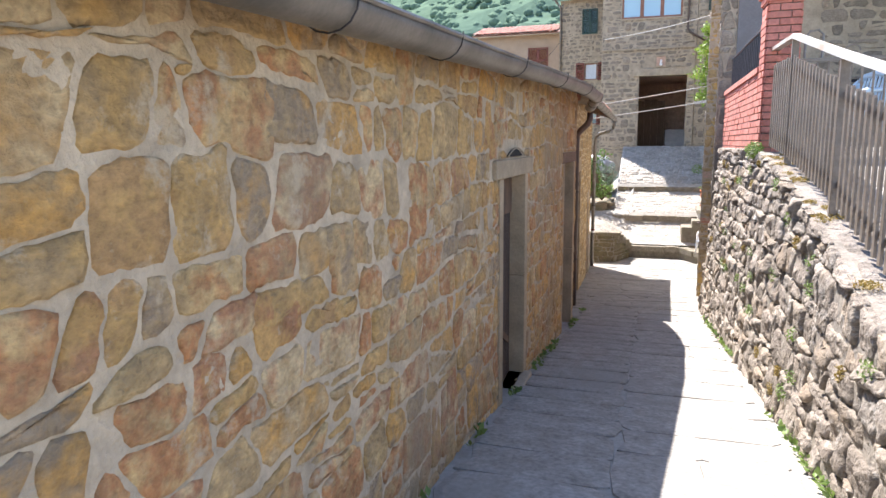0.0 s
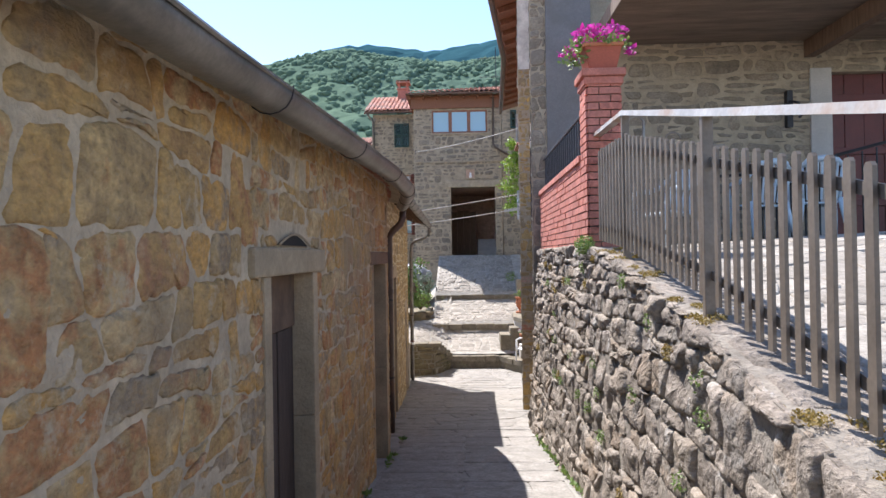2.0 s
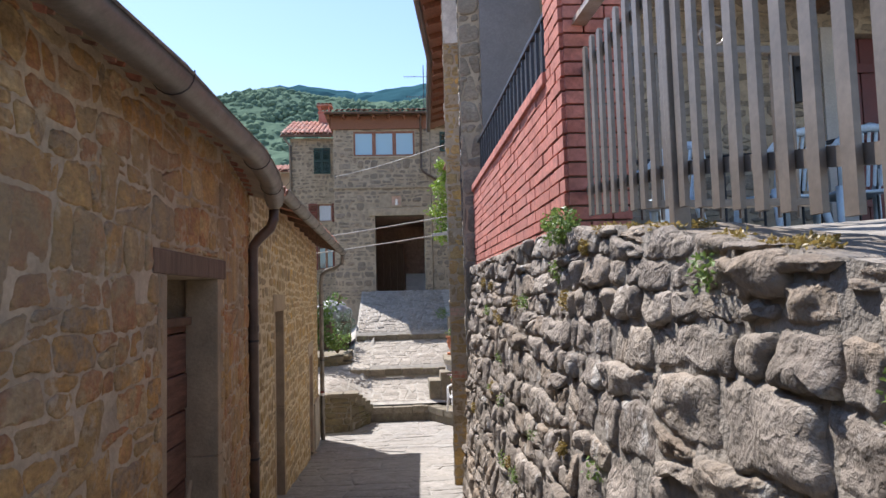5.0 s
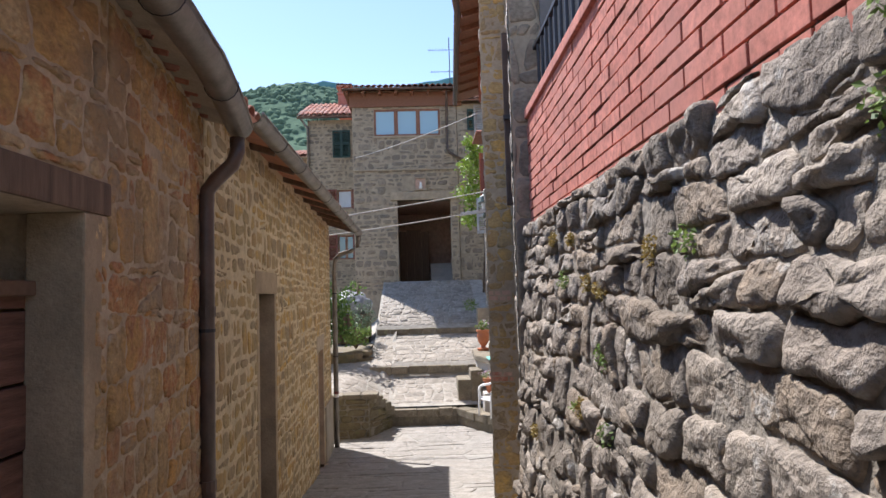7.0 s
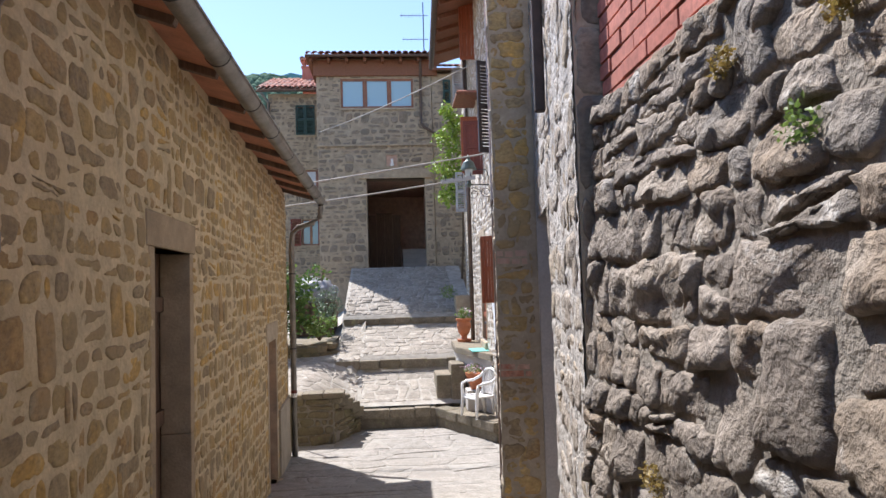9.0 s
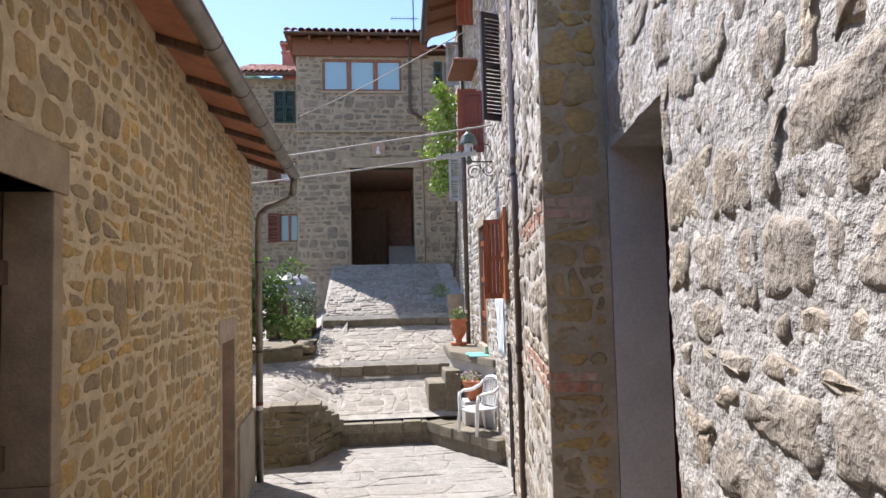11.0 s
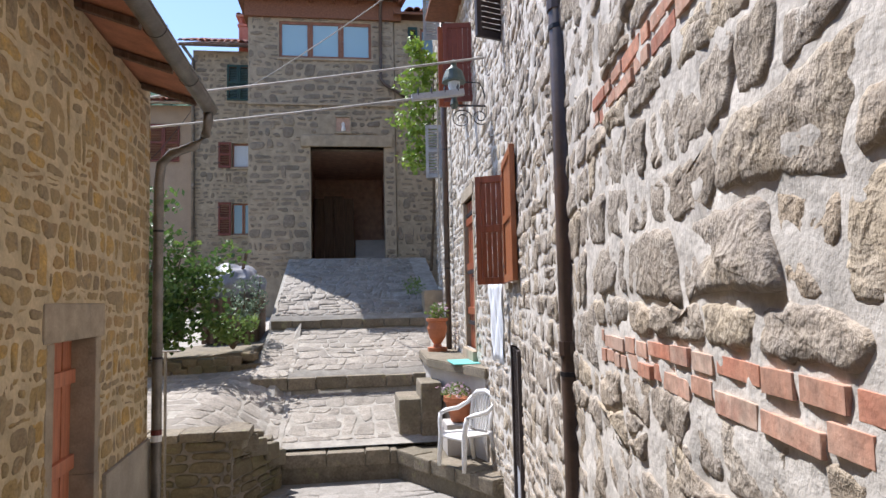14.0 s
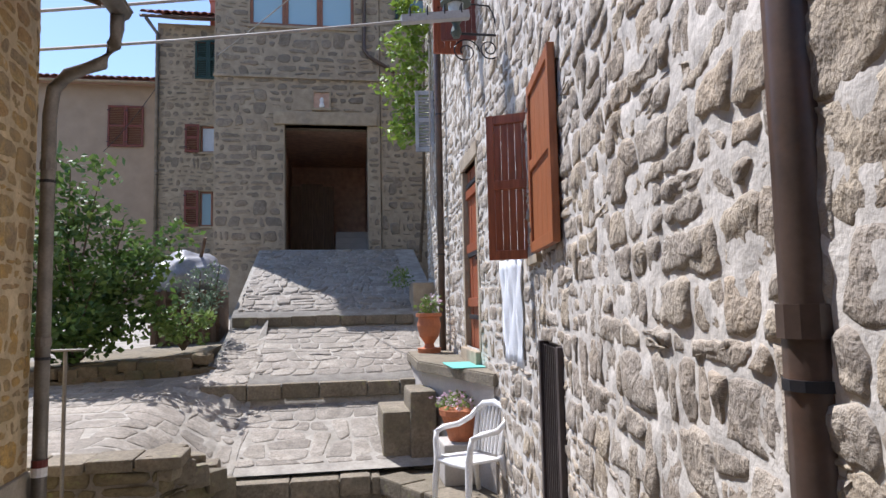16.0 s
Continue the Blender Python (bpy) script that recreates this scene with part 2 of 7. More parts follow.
def bbox(x0, x1, y0, y1, z0, z1, bevel=0.0, m=None):
    bm = bmesh.new()
    box(bm, x0, x1, y0, y1, z0, z1)
    if bevel:
        bmesh.ops.bevel(bm, geom=bm.edges[:], offset=bevel, segments=2, affect="EDGES", profile=0.6)
    if m is not None:
        bm.transform(m)
    return bm


def tube(points, radius, sides=10, cap=True):
    """A pipe along points; radius a number or one per point."""
    bm = bmesh.new()
    pts = [Vector(p) for p in points]
    rings = []
    up = Vector((0.13, 0.21, 0.97))
    for i, p in enumerate(pts):
        d = (pts[min(i + 1, len(pts) - 1)] - pts[max(i - 1, 0)]).normalized()
        a = d.cross(up)
        if a.length < 0.25:
            a = d.cross(Vector((1, 0.1, 0)))
        a.normalize()
        c = d.cross(a)
        r = radius[i] if isinstance(radius, (list, tuple)) else radius
        rings.append([bm.verts.new(p + (a * math.cos(k * math.tau / sides) + c * math.sin(k * math.tau / sides)) * r) for k in range(sides)])
    for r0, r1 in zip(rings, rings[1:]):
        best = min(range(sides), key=lambda o: (r0[0].co - r1[o].co).length)
        for k in range(sides):
            bm.faces.new((r0[k], r0[(k + 1) % sides], r1[(k + 1 + best) % sides], r1[(k + best) % sides]))
    if cap:
        bm.faces.new(rings[0])
        bm.faces.new(rings[-1])
    return bm


def lathe(profile, sides=20):
    bm = bmesh.new()
    rings = [[bm.verts.new((r * math.cos(k * math.tau / sides), r * math.sin(k * math.tau / sides), z)) for k in range(sides)] for r, z in profile]
    for a, b in zip(rings, rings[1:]):
        for k in range(sides):
            bm.faces.new((a[k], a[(k + 1) % sides], b[(k + 1) % sides], b[k]))
    bm.faces.new(rings[0])
    bm.faces.new(rings[-1])
    return bm


def lerp_list(table, v):
    """Straight-line interpolation in rows of (key, value)."""
    if v <= table[0][0]:
        return table[0][1]
    for (a, p), (b, q) in zip(table, table[1:]):
        if v <= b:
            return p + (q - p) * (v - a) / (b - a)
    return table[-1][1]


class Plane:
    """A wall's face from a to b on the plan; n is its outward side, to the left of a to b when flip is 1."""

    def __init__(self, a, b, flip=1, lean=0.0):
        self.a, self.b = Vector((*a, 0)), Vector((*b, 0))
        self.length = (self.b - self.a).length
        self.u = (self.b - self.a).normalized()
        self.n = Vector((-self.u.y, self.u.x, 0)) * flip
        self.lean = lean

    def at(self, s, z, d=0.0):
        return self.a + self.u * s + self.n * (d - self.lean * z) + Vector((0, 0, z))

    def matrix(self, s, z, d=0.0, turn=0.0):
        up = (Vector((0, 0, 1)) - self.n * self.lean).normalized()
        side = self.u if self.u.cross(up).dot(self.n) < 0 else -self.u
        out = up.cross(side)
        m = Matrix((side, out, up)).transposed().to_4x4()
        return Matrix.Translation(self.at(s, z, d)) @ m @ Matrix.Rotation(turn, 4, "Y")

    def s_of(self, y):
        return (y - self.a.y) / self.u.y


def wall(name, plane, z0, top, thick, holes, material, label, parent=None, s0=0.0, s1=None, category="wall"):
    """A thick wall with openings; top a number or rows of (s, z)."""
    s1 = plane.length if s1 is None else s1
    rows = [(0.0, top)] if isinstance(top, (int, float)) else top
    cuts = sorted({s0, s1, *[h[0] for h in holes], *[h[1] for h in holes], *[r[0] for r in rows]})
    cuts = [c for c in cuts if s0 <= c <= s1]
    bm = bmesh.new()
    for a, b in zip(cuts, cuts[1:]):
        mid = (a + b) / 2
        zs = [z0]
        for h in sorted((h for h in holes if h[0] < mid < h[1]), key=lambda h: h[2]):
            zs += [h[2], h[3]]
        zs.append(None)
        for lo, hi in zip(zs[::2], zs[1::2]):
            ta = lerp_list(rows, a) if hi is None else hi
            tb = lerp_list(rows, b) if hi is None else hi
            if max(ta, tb) - lo < 0.005:
                continue
            vs = [bm.verts.new(plane.at(s, z, d)) for s, zz in ((a, (lo, ta)), (b, (lo, tb))) for d in (0.0, -thick) for z in zz]
            for f in ((0, 1, 3, 2), (4, 6, 7, 5), (0, 4, 5, 1), (2, 3, 7, 6), (0, 2, 6, 4), (1, 5, 7, 3)):
                bm.faces.new([vs[i] for i in f])
    ob = part(name, bm, material, parent)
    if parent is None:
        tagged(ob, label, category, kind="structure")
    return ob


def stone_shape(rng, rugged, rings=3):
    """A rough block, about 1 wide, 1 high and 1 deep, proud along +y."""
    out = []
    for cx, cz in ((1, 1), (-1, 1), (-1, -1), (1, -1)):
        kx, kz = rng.uniform(0.05, 0.2) * (0.5 + rugged), rng.uniform(0.05, 0.2) * (0.5 + rugged)
        two = [(cx * (0.5 - kx), cz * 0.5), (cx * 0.5, cz * (0.5 - kz))]
        if cx * cz > 0:
            two.reverse()
        out += two
        j = rng.uniform(-0.04, 0.05) - 0.02 * rugged
        side = {(1, 1): (rng.uniform(-0.15, 0.15), 0.5 + j), (-1, 1): (-0.5 - j, rng.uniform(-0.15, 0.15)), (-1, -1): (rng.uniform(-0.15, 0.15), -0.5 - j), (1, -1): (0.5 + j, rng.uniform(-0.15, 0.15))}
        out.append(side[(cx, cz)])
    n = len(out)
    out = [(x + rng.uniform(-0.025, 0.025), z + rng.uniform(-0.025, 0.025)) for x, z in out]
    verts = [(x * 1.01, -0.7, z * 1.01) for x, z in out]
    verts += [(x, 0.35 + 0.25 * rugged * rng.uniform(-1, 1), z) for x, z in out]
    verts += [(x * 0.9, 0.85 + 0.4 * rugged * rng.uniform(-1, 1), z * 0.88) for x, z in out]
    if rings > 2:
        verts += [(x * 0.5 + rng.uniform(-0.07, 0.07), 1.0 + 0.5 * rugged * rng.uniform(-1, 1), z * 0.5 + rng.uniform(-0.07, 0.07)) for x, z in out]
    verts.append((0, 1.0 + 0.3 * rugged * rng.uniform(-1, 1), 0))
    last = rings * n
    faces = [(r * n + k, r * n + (k + 1) % n, (r + 1) * n + (k + 1) % n, (r + 1) * n + k) for r in range(rings) for k in range(n)]
    faces += [(last + k, last + (k + 1) % n, last + n) for k in range(n)]
    return np.array(verts), faces


LIB = {}


def library(key, rugged, rings, material, count=20):
    if key not in LIB:
        rng = random.Random(len(LIB) + 5)
        made = []
        for _ in range(count):
            v, f = stone_shape(rng, rugged, rings)
            me = mesh_from(key, v, f)
            me.materials.append(material)
            for p in me.polygons:
                p.use_smooth = rings > 2
            made.append((v, f, me))
        LIB[key] = made
    return LIB[key]


def lay(owner, name, lib, cells, single):
    """cells: (matrix, scale). The first `single` are pieces of their own, the rest one joined part."""
    rng = random.Random(len(cells))
    verts, faces = [], []
    base = 0
    for i, (m, sc) in enumerate(cells):
        v, f, me = lib[rng.randrange(len(lib))]
        full = m @ Matrix.Diagonal((*sc, 1))
        if i < single:
            ob = new(name, me)
            ob.parent = owner
            ob.matrix_basis = full
        else:
            a = np.array(full)
            w = v @ a[:3, :3].T + a[:3, 3]
            verts.append(w)
            faces += [tuple(base + k for k in q) for q in f]
            base += len(v)
    if verts:
        me = mesh_from(name + "_rest", np.concatenate(verts), faces)
        me.materials.append(lib[0][2].materials[0])
        rest = part(name + "s", me, None, owner)
        tagged(rest, kind="stuff")


def clip(poly, nx, nz, c):
    """The part of a polygon where nx * x + nz * z <= c."""
    out = []
    for (x0, z0), (x1, z1) in zip(poly, poly[1:] + poly[:1]):
        d0, d1 = nx * x0 + nz * z0 - c, nx * x1 + nz * z1 - c
        if d0 <= 0:
            out.append((x0, z0))
        if (d0 < 0 < d1) or (d1 < 0 < d0):
            k = d0 / (d0 - d1)
            out.append((x0 + (x1 - x0) * k, z0 + (z1 - z0) * k))
    return out


def rubble_polys(s0, s1, z0, top, holes, wide, high, rng, wave=0.5):
    """Outlines of roughly coursed rubble that fills a wall's face round its openings."""
    rows = [(0.0, top)] if isinstance(top, (int, float)) else top
    zmax = max(lerp_list(rows, s0), lerp_list(rows, s1), *[r[1] for r in rows])
    seed = rng.uniform(0, 90)
    lines, z = [], z0
    while z < zmax + high * 2:
        lines.append(z)
        z += high * rng.choice((0.6, 0.8, 1.0, 1.0, 1.2, 1.5))

    def line(k, s):
        n = noise.noise((s * 1.1, k * 7.3, seed)) + 0.6 * noise.noise((s * 3.4, k * 5.1, seed + 4))
        return lines[k] + wave * high * n

    polys, taken = [], []
    for k in range(len(lines) - 1):
        s = s0 - rng.uniform(0, wide)
        lean = 0.0
        nxt = []
        while s < s1:
            w = wide * rng.choice((0.45, 0.65, 0.85, 1.0, 1.2, 1.5, 1.8))
            e = s + w
            lean2 = rng.uniform(-0.28, 0.28) * high
            if any(p < (s + e) / 2 < q for p, q in taken):
                s, lean = e, lean2
                continue
            up = k + 1
            if k + 2 < len(lines) and w < wide * 1.3 and rng.random() < 0.14:
                up = k + 2
                nxt.append((s + 0.15 * w, e - 0.15 * w))
            m = (s + e) / 2
            j = lambda: rng.uniform(-0.07, 0.07) * high
            poly = [(s - lean, line(k, s) + j()), (m, line(k, m) + j()), (e - lean2, line(k, e) + j()), (e + lean2, line(up, e) + j()), (m + j(), line(up, m) + j()), (s + lean, line(up, s) + j())]
            zc = (line(k, m) + line(up, m)) / 2
            bits = [poly]
            r = rng.random()
            if r < 0.14 and w > wide * 0.8:
                c, t = rng.uniform(0.35, 0.65), rng.uniform(-0.3, 0.3)
                ln = math.hypot(1, t)
                cc = (zc + (c - 0.5) * high * 0.5 - t * m) / ln
                bits = [clip(poly, -t / ln, 1 / ln, cc), clip(poly, t / ln, -1 / ln, -cc)]
            elif r < 0.3:
                q = rng.choice(((1, 1), (-1, 1), (1, -1), (-1, -1)))
                cx, cz = (e if q[0] > 0 else s), (line(up, e if q[0] > 0 else s) if q[1] > 0 else line(k, e if q[0] > 0 else s))
                c = q[0] * (cx - q[0] * w * 0.2) / w + q[1] * cz / high - 0.02
                big = clip(poly, q[0] / w, q[1] / high, c)
                bits = [big, clip(poly, -q[0] / w, -q[1] / high, -c)]
            for p in bits:
                if len(p) > 2:
                    polys.append(p)
            s, lean = e, lean2
        taken = nxt
    out = []
    for poly in polys:
        ps, rz = sum(p[0] for p in poly) / len(poly), sum(p[1] for p in poly) / len(poly)
        if any(h[0] < ps < h[1] and h[2] < rz < h[3] for h in holes):
            near = None
            for h in holes:
                if h[0] < ps < h[1] and h[2] < rz < h[3]:
                    gaps = [(ps - h[0], (1, 0, h[0])), (h[1] - ps, (-1, 0, -h[1])), (rz - h[2], (0, 1, h[2])), (h[3] - rz, (0, -1, -h[3]))]
                    near = min(gaps, key=lambda g: g[0])[1]
            poly = clip(poly, *near)
            if len(poly) < 3:
                continue
            ps, rz = sum(p[0] for p in poly) / len(poly), sum(p[1] for p in poly) / len(poly)
        tl = lerp_list(rows, ps)
        slope = (lerp_list(rows, ps + 0.1) - lerp_list(rows, ps - 0.1)) / 0.2
        for nx, nz, c in ((-1, 0, -s0), (1, 0, s1), (0, -1, -z0), (-slope, 1, tl - slope * ps)):
            poly = clip(poly, nx, nz, c) if len(poly) > 2 else poly
        for h in holes:
            if len(poly) > 2 and min(p[0] for p in poly) < h[1] and max(p[0] for p in poly) > h[0] and min(p[1] for p in poly) < h[3] and max(p[1] for p in poly) > h[2]:
                gaps = [(h[0] - ps, (1, 0, h[0])), (ps - h[1], (-1, 0, -h[1])), (h[2] - rz, (0, 1, h[2])), (rz - h[3], (0, -1, -h[3]))]
                poly = clip(poly, *max(gaps, key=lambda g: g[0])[1])
        if len(poly) > 2:
            out.append(poly)
    return out


def inset(poly, gap, cut=0.02):
    """Shrinks a polygon by a joint's half width and cuts its corners round."""
    n = len(poly)
    area = sum(a[0] * b[1] - b[0] * a[1] for a, b in zip(poly, poly[1:] + poly[:1])) / 2
    if abs(area) < 0.0012:
        return None
    if area < 0:
        poly = poly[::-1]
    poly = [p for p, q in zip(poly, poly[1:] + poly[:1]) if math.hypot(p[0] - q[0], p[1] - q[1]) > 0.004]
    n = len(poly)
    if n < 3:
        return None
    small = []
    for i in range(n):
        (xa, za), (x, z), (xb, zb) = poly[i - 1], poly[i], poly[(i + 1) % n]
        la, lb = math.hypot(x - xa, z - za), math.hypot(xb - x, zb - z)
        n0, n1 = ((z - za) / la, -(x - xa) / la), ((zb - z) / lb, -(xb - x) / lb)
        mx, mz = n0[0] + n1[0], n0[1] + n1[1]
        d = max(0.5, (mx * mx + mz * mz) / 2)
        small.append((x - mx / d * gap, z - mz / d * gap))
    if sum(p[0] * q[1] - q[0] * p[1] for p, q in zip(small, small[1:] + small[:1])) / 2 < 0.0008:
        return None
    out = []
    for (x0, z0), (x1, z1) in zip(small, small[1:] + small[:1]):
        ln = math.hypot(x1 - x0, z1 - z0)
        if ln < 0.012:
            out.append(((x0 + x1) / 2, (z0 + z1) / 2))
            continue
        k = min(0.3, cut / ln)
        out += [(x0 + (x1 - x0) * k, z0 + (z1 - z0) * k), (x0 + (x1 - x0) * (1 - k), z0 + (z1 - z0) * (1 - k))]
    return out if len(out) > 3 else None


def rounded(ring, passes, spacing):
    """Cuts a ring's corners soft and spaces its points evenly."""
    for _ in range(passes):
        out = []
        for (x0, z0), (x1, z1) in zip(ring, ring[1:] + ring[:1]):
            out += [(x0 * 0.75 + x1 * 0.25, z0 * 0.75 + z1 * 0.25), (x0 * 0.25 + x1 * 0.75, z0 * 0.25 + z1 * 0.75)]
        ring = out
    lens = [math.hypot(b[0] - a[0], b[1] - a[1]) for a, b in zip(ring, ring[1:] + ring[:1])]
    total = sum(lens)
    n = max(7, min(40, int(total / spacing)))
    out, k, run = [], 0, 0.0
    for i in range(n):
        want = total * i / n
        while run + lens[k] < want and k < len(lens) - 1:
            run += lens[k]
            k += 1
        f = (want - run) / max(1e-6, lens[k])
        a, b = ring[k], ring[(k + 1) % len(ring)]
        out.append((a[0] + (b[0] - a[0]) * f, a[1] + (b[1] - a[1]) * f))
    return out


def rough_at(x, z, seed, size):
    """Uneven relief of a broken stone face, about -1 to 1."""
    p = (x / size, z / size, seed)
    q = (x / size * 2.7, z / size * 2.7, seed + 5)
    return noise.noise(p) + 0.55 * noise.noise(q) + 0.3 * noise.noise((x / size * 6.5, z / size * 6.5, seed + 9))


def stonework(owner, plane, z0, top, holes, wide, high, gap, proud, material, seed, s0=0.0, s1=None, rugged=0.3, single=300, near=(0.0, 0.0), name="stone", smooth=True, cut=0.02, tilt_by=1.0, ragged=0.0, relief=0.003, spacing=0.045, passes=1, size=0.1, sink=0.0):
    """Rubble stones on a wall's face: those nearest to (s, z) are pieces, the rest one part."""
    rng = random.Random(seed)
    s1 = plane.length if s1 is None else s1
    polys = rubble_polys(s0, s1, z0, top, holes, wide, high, rng)
    polys.sort(key=lambda p: (sum(q[0] for q in p) / len(p) - near[0]) ** 2 + (sum(q[1] for q in p) / len(p) - near[1]) ** 2)
    verts, faces, count = [], [], 0
    for poly in polys:
        ring = inset(poly, gap * rng.uniform(0.3, 1.0), cut * rng.uniform(0.5, 1.6))
        if ring is None:
            continue
        ring = rounded(ring, passes, spacing)
        if ragged:
            ring = [(x + ragged * (noise.noise((x * 21, z * 21, seed)) + 0.6 * noise.noise((x * 55, z * 55, seed))), z + ragged * (noise.noise((x * 21, z * 21, seed + 40)) + 0.6 * noise.noise((x * 55, z * 55, seed + 40)))) for x, z in ring]
        n = len(ring)
        cx, cz = sum(p[0] for p in ring) / n, sum(p[1] for p in ring) / n
        d = proud * rng.uniform(0.45, 1.4)
        own = rng.uniform(0, 60)
        tx, tz = rng.uniform(-1, 1) * rugged * d * tilt_by, rng.uniform(-1, 1) * rugged * d * tilt_by
        v = []
        rings = ((1.03, -0.02, 0.0), (1.0, d * 0.3 - sink, 0.5), (0.93, d * 0.8, 0.8), (0.76, d, 1.0), (0.48, d * 1.06, 1.0), (0.22, d * 1.08, 1.0))
        for k, dep, rel in rings:
            for x, z in ring:
                px, pz = cx + (x - cx) * k, cz + (z - cz) * k
                tilt = (tx * (x - cx) / wide + tz * (z - cz) / high) * (1 if rel else 0)
                v.append((px, pz, dep + tilt + (relief * rel * rough_at(px, pz, own, size) if rel else 0.0)))
        v.append((cx, cz, d * 1.08 + relief * rough_at(cx, cz, own, size)))
        last = len(rings) - 1
        f = [(r * n + k, r * n + (k + 1) % n, (r + 1) * n + (k + 1) % n, (r + 1) * n + k) for r in range(last) for k in range(n)]
        f += [(last * n + k, last * n + (k + 1) % n, (last + 1) * n) for k in range(n)]
        if count < single:
            o = plane.at(cx, cz)
            me = mesh_from(name, [plane.at(x, z, dd) - o for x, z, dd in v], f)
            me.materials.append(material)
            if smooth:
                me.polygons.foreach_set("use_smooth", [True] * len(me.polygons))
            ob = new(name, me)
            ob.parent = owner
            ob.location = o
        else:
            base = len(verts)
            verts += [plane.at(x, z, dd) for x, z, dd in v]
            faces += [tuple(base + k for k in q) for q in f]
        count += 1
    if verts:
        me = mesh_from(name + "s", verts, faces)
        if smooth:
            me.polygons.foreach_set("use_smooth", [True] * len(me.polygons))
        tagged(part(name + "s", me, material, owner), kind="stuff")


def mortar(owner, plane, z0, top, holes, material, amp, seed, s0=0.0, s1=None, step=0.035, level=0.3, size=0.12):
    """The trowelled, uneven bed of mortar between the stones of a wall's face."""
    s1 = plane.length if s1 is None else s1
    rows = [(0.0, top)] if isinstance(top, (int, float)) else top
    zmax = max(lerp_list(rows, s0), lerp_list(rows, s1), *[r[1] for r in rows])
    ns, nz = int((s1 - s0) / step), int((zmax - z0) / step)
    verts, faces = [], []
    for j in range(nz + 1):
        for i in range(ns + 1):
            s = s0 + (s1 - s0) * i / ns
            z = min(z0 + (zmax - z0) * j / nz, lerp_list(rows, s))
            verts.append(plane.at(s, z, amp * (level + 0.75 * rough_at(s, z, seed, size))))
    for j in range(nz):
        z = z0 + (zmax - z0) * (j + 0.5) / nz
        for i in range(ns):
            s = s0 + (s1 - s0) * (i + 0.5) / ns
            if z > lerp_list(rows, s) or any(h[0] < s < h[1] and h[2] < z < h[3] for h in holes):
                continue
            a = j * (ns + 1) + i
            faces.append((a, a + 1, a + ns + 2, a + ns + 1))
    me = mesh_from("mortar_bed", verts, faces)
    me.polygons.foreach_set("use_smooth", [True] * len(me.polygons))
    part("mortar_bed", me, material, owner)


FLOOR = [(-8.0, 0.75), (0.0, 0.26), (3.0, 0.03), (6.0, -0.35), (9.0, -0.73), (16.8, -1.74), (18.5, -1.82), (21.0, -1.86), (60.0, -1.9)]


def floor_z(y):
    return lerp_list(FLOOR, y)


# ---- ground and floors ----
def sheet(name, xs, ys, height, material, label, category, kind="structure"):
    verts = [(x, y, height(x, y)) for y in ys for x in xs]
    w = len(xs)
    faces = [(j * w + i, j * w + i + 1, (j + 1) * w + i + 1, (j + 1) * w + i) for j in range(len(ys) - 1) for i in range(w - 1)]
    me = mesh_from(name, verts, faces)
    for p in me.polygons:
        p.use_smooth = True
    ob = part(name, me, material)
    return tagged(ob, label, category, kind=kind)


def spread(a, b, n):
    return [a + (b - a) * i / n for i in range(n + 1)]


ground = sheet("ground", [-3000, -200, -40, -12, 12, 40, 200, 3000], [-3000, -200, -30, 0, 30, 60, 200, 3000], lambda x, y: -2.6, EARTH, "dry grassy ground around the village houses", "ground")
alley = sheet("pavement", spread(-2.2, 2.4, 12), spread(-8, 22, 60), lambda x, y: floor_z(y) + 0.012 * noise.noise((x * 1.3, y * 0.9, 0)), PAVE, "worn grey stone slabs paving the sloping alley", "pavement")


def floor_cells(x0, x1, y0, y1, wide, deep, gap, proud, rng, height, turn=0.015):
    cells = []
    y = y0
    while y < y1:
        d = rng.uniform(*deep)
        x = x0
        while x < x1 - 0.03:
            w = rng.uniform(*wide)
            if x1 - x - w < wide[0] * 0.6:
                w = x1 - x
            cx, cy = x + w / 2, y + d / 2
            sl = (height(cx, cy + 0.2) - height(cx, cy - 0.2)) / 0.4
            slx = (height(cx + 0.2, cy) - height(cx - 0.2, cy)) / 0.4
            up = Vector((-slx, -sl, 1)).normalized()
            side = Vector((1, 0, slx)).normalized()
            fwd = side.cross(up)
            m = Matrix((side, up, fwd)).transposed().to_4x4()
            m = Matrix.Translation((cx, cy, height(cx, cy))) @ m @ Matrix.Rotation(rng.uniform(-turn, turn), 4, "Y")
            cells.append((m, (w - gap * rng.uniform(0.6, 1.5), proud * rng.uniform(0.7, 1.3), d - gap * rng.uniform(0.6, 1.5))))
            x += w
        y += d
    return cells


# ---- left house, first part ----
H1A = Plane((-0.92, -8.0), (-0.9, 8.3), -1)
H1B = Plane((-0.9, 8.3), (-1.11, 9.96), -1)
DOOR1 = (H1A.s_of(4.06), H1A.s_of(4.92), -0.16, 1.38)
DOOR2 = (H1A.s_of(7.2), H1A.s_of(8.2), -0.75, 1.38)
EAVE1 = [(0.0, 1.83), (9.0, 1.97), (11.0, 2.05), (12.6, 2.13), (14.5, 2.2), (16.3, 2.225)]
house1_wall = wall("wall_house", H1A, -2.0, EAVE1, 0.5, [DOOR1, DOOR2], MORTAR_GREY, "ochre sandstone rubble wall with thick grey mortar")
house1_end = wall("wall_house_end", H1B, -2.0, 2.21, 0.5, [], MORTAR_GREY, "ochre rubble wall bending towards the downpipe")
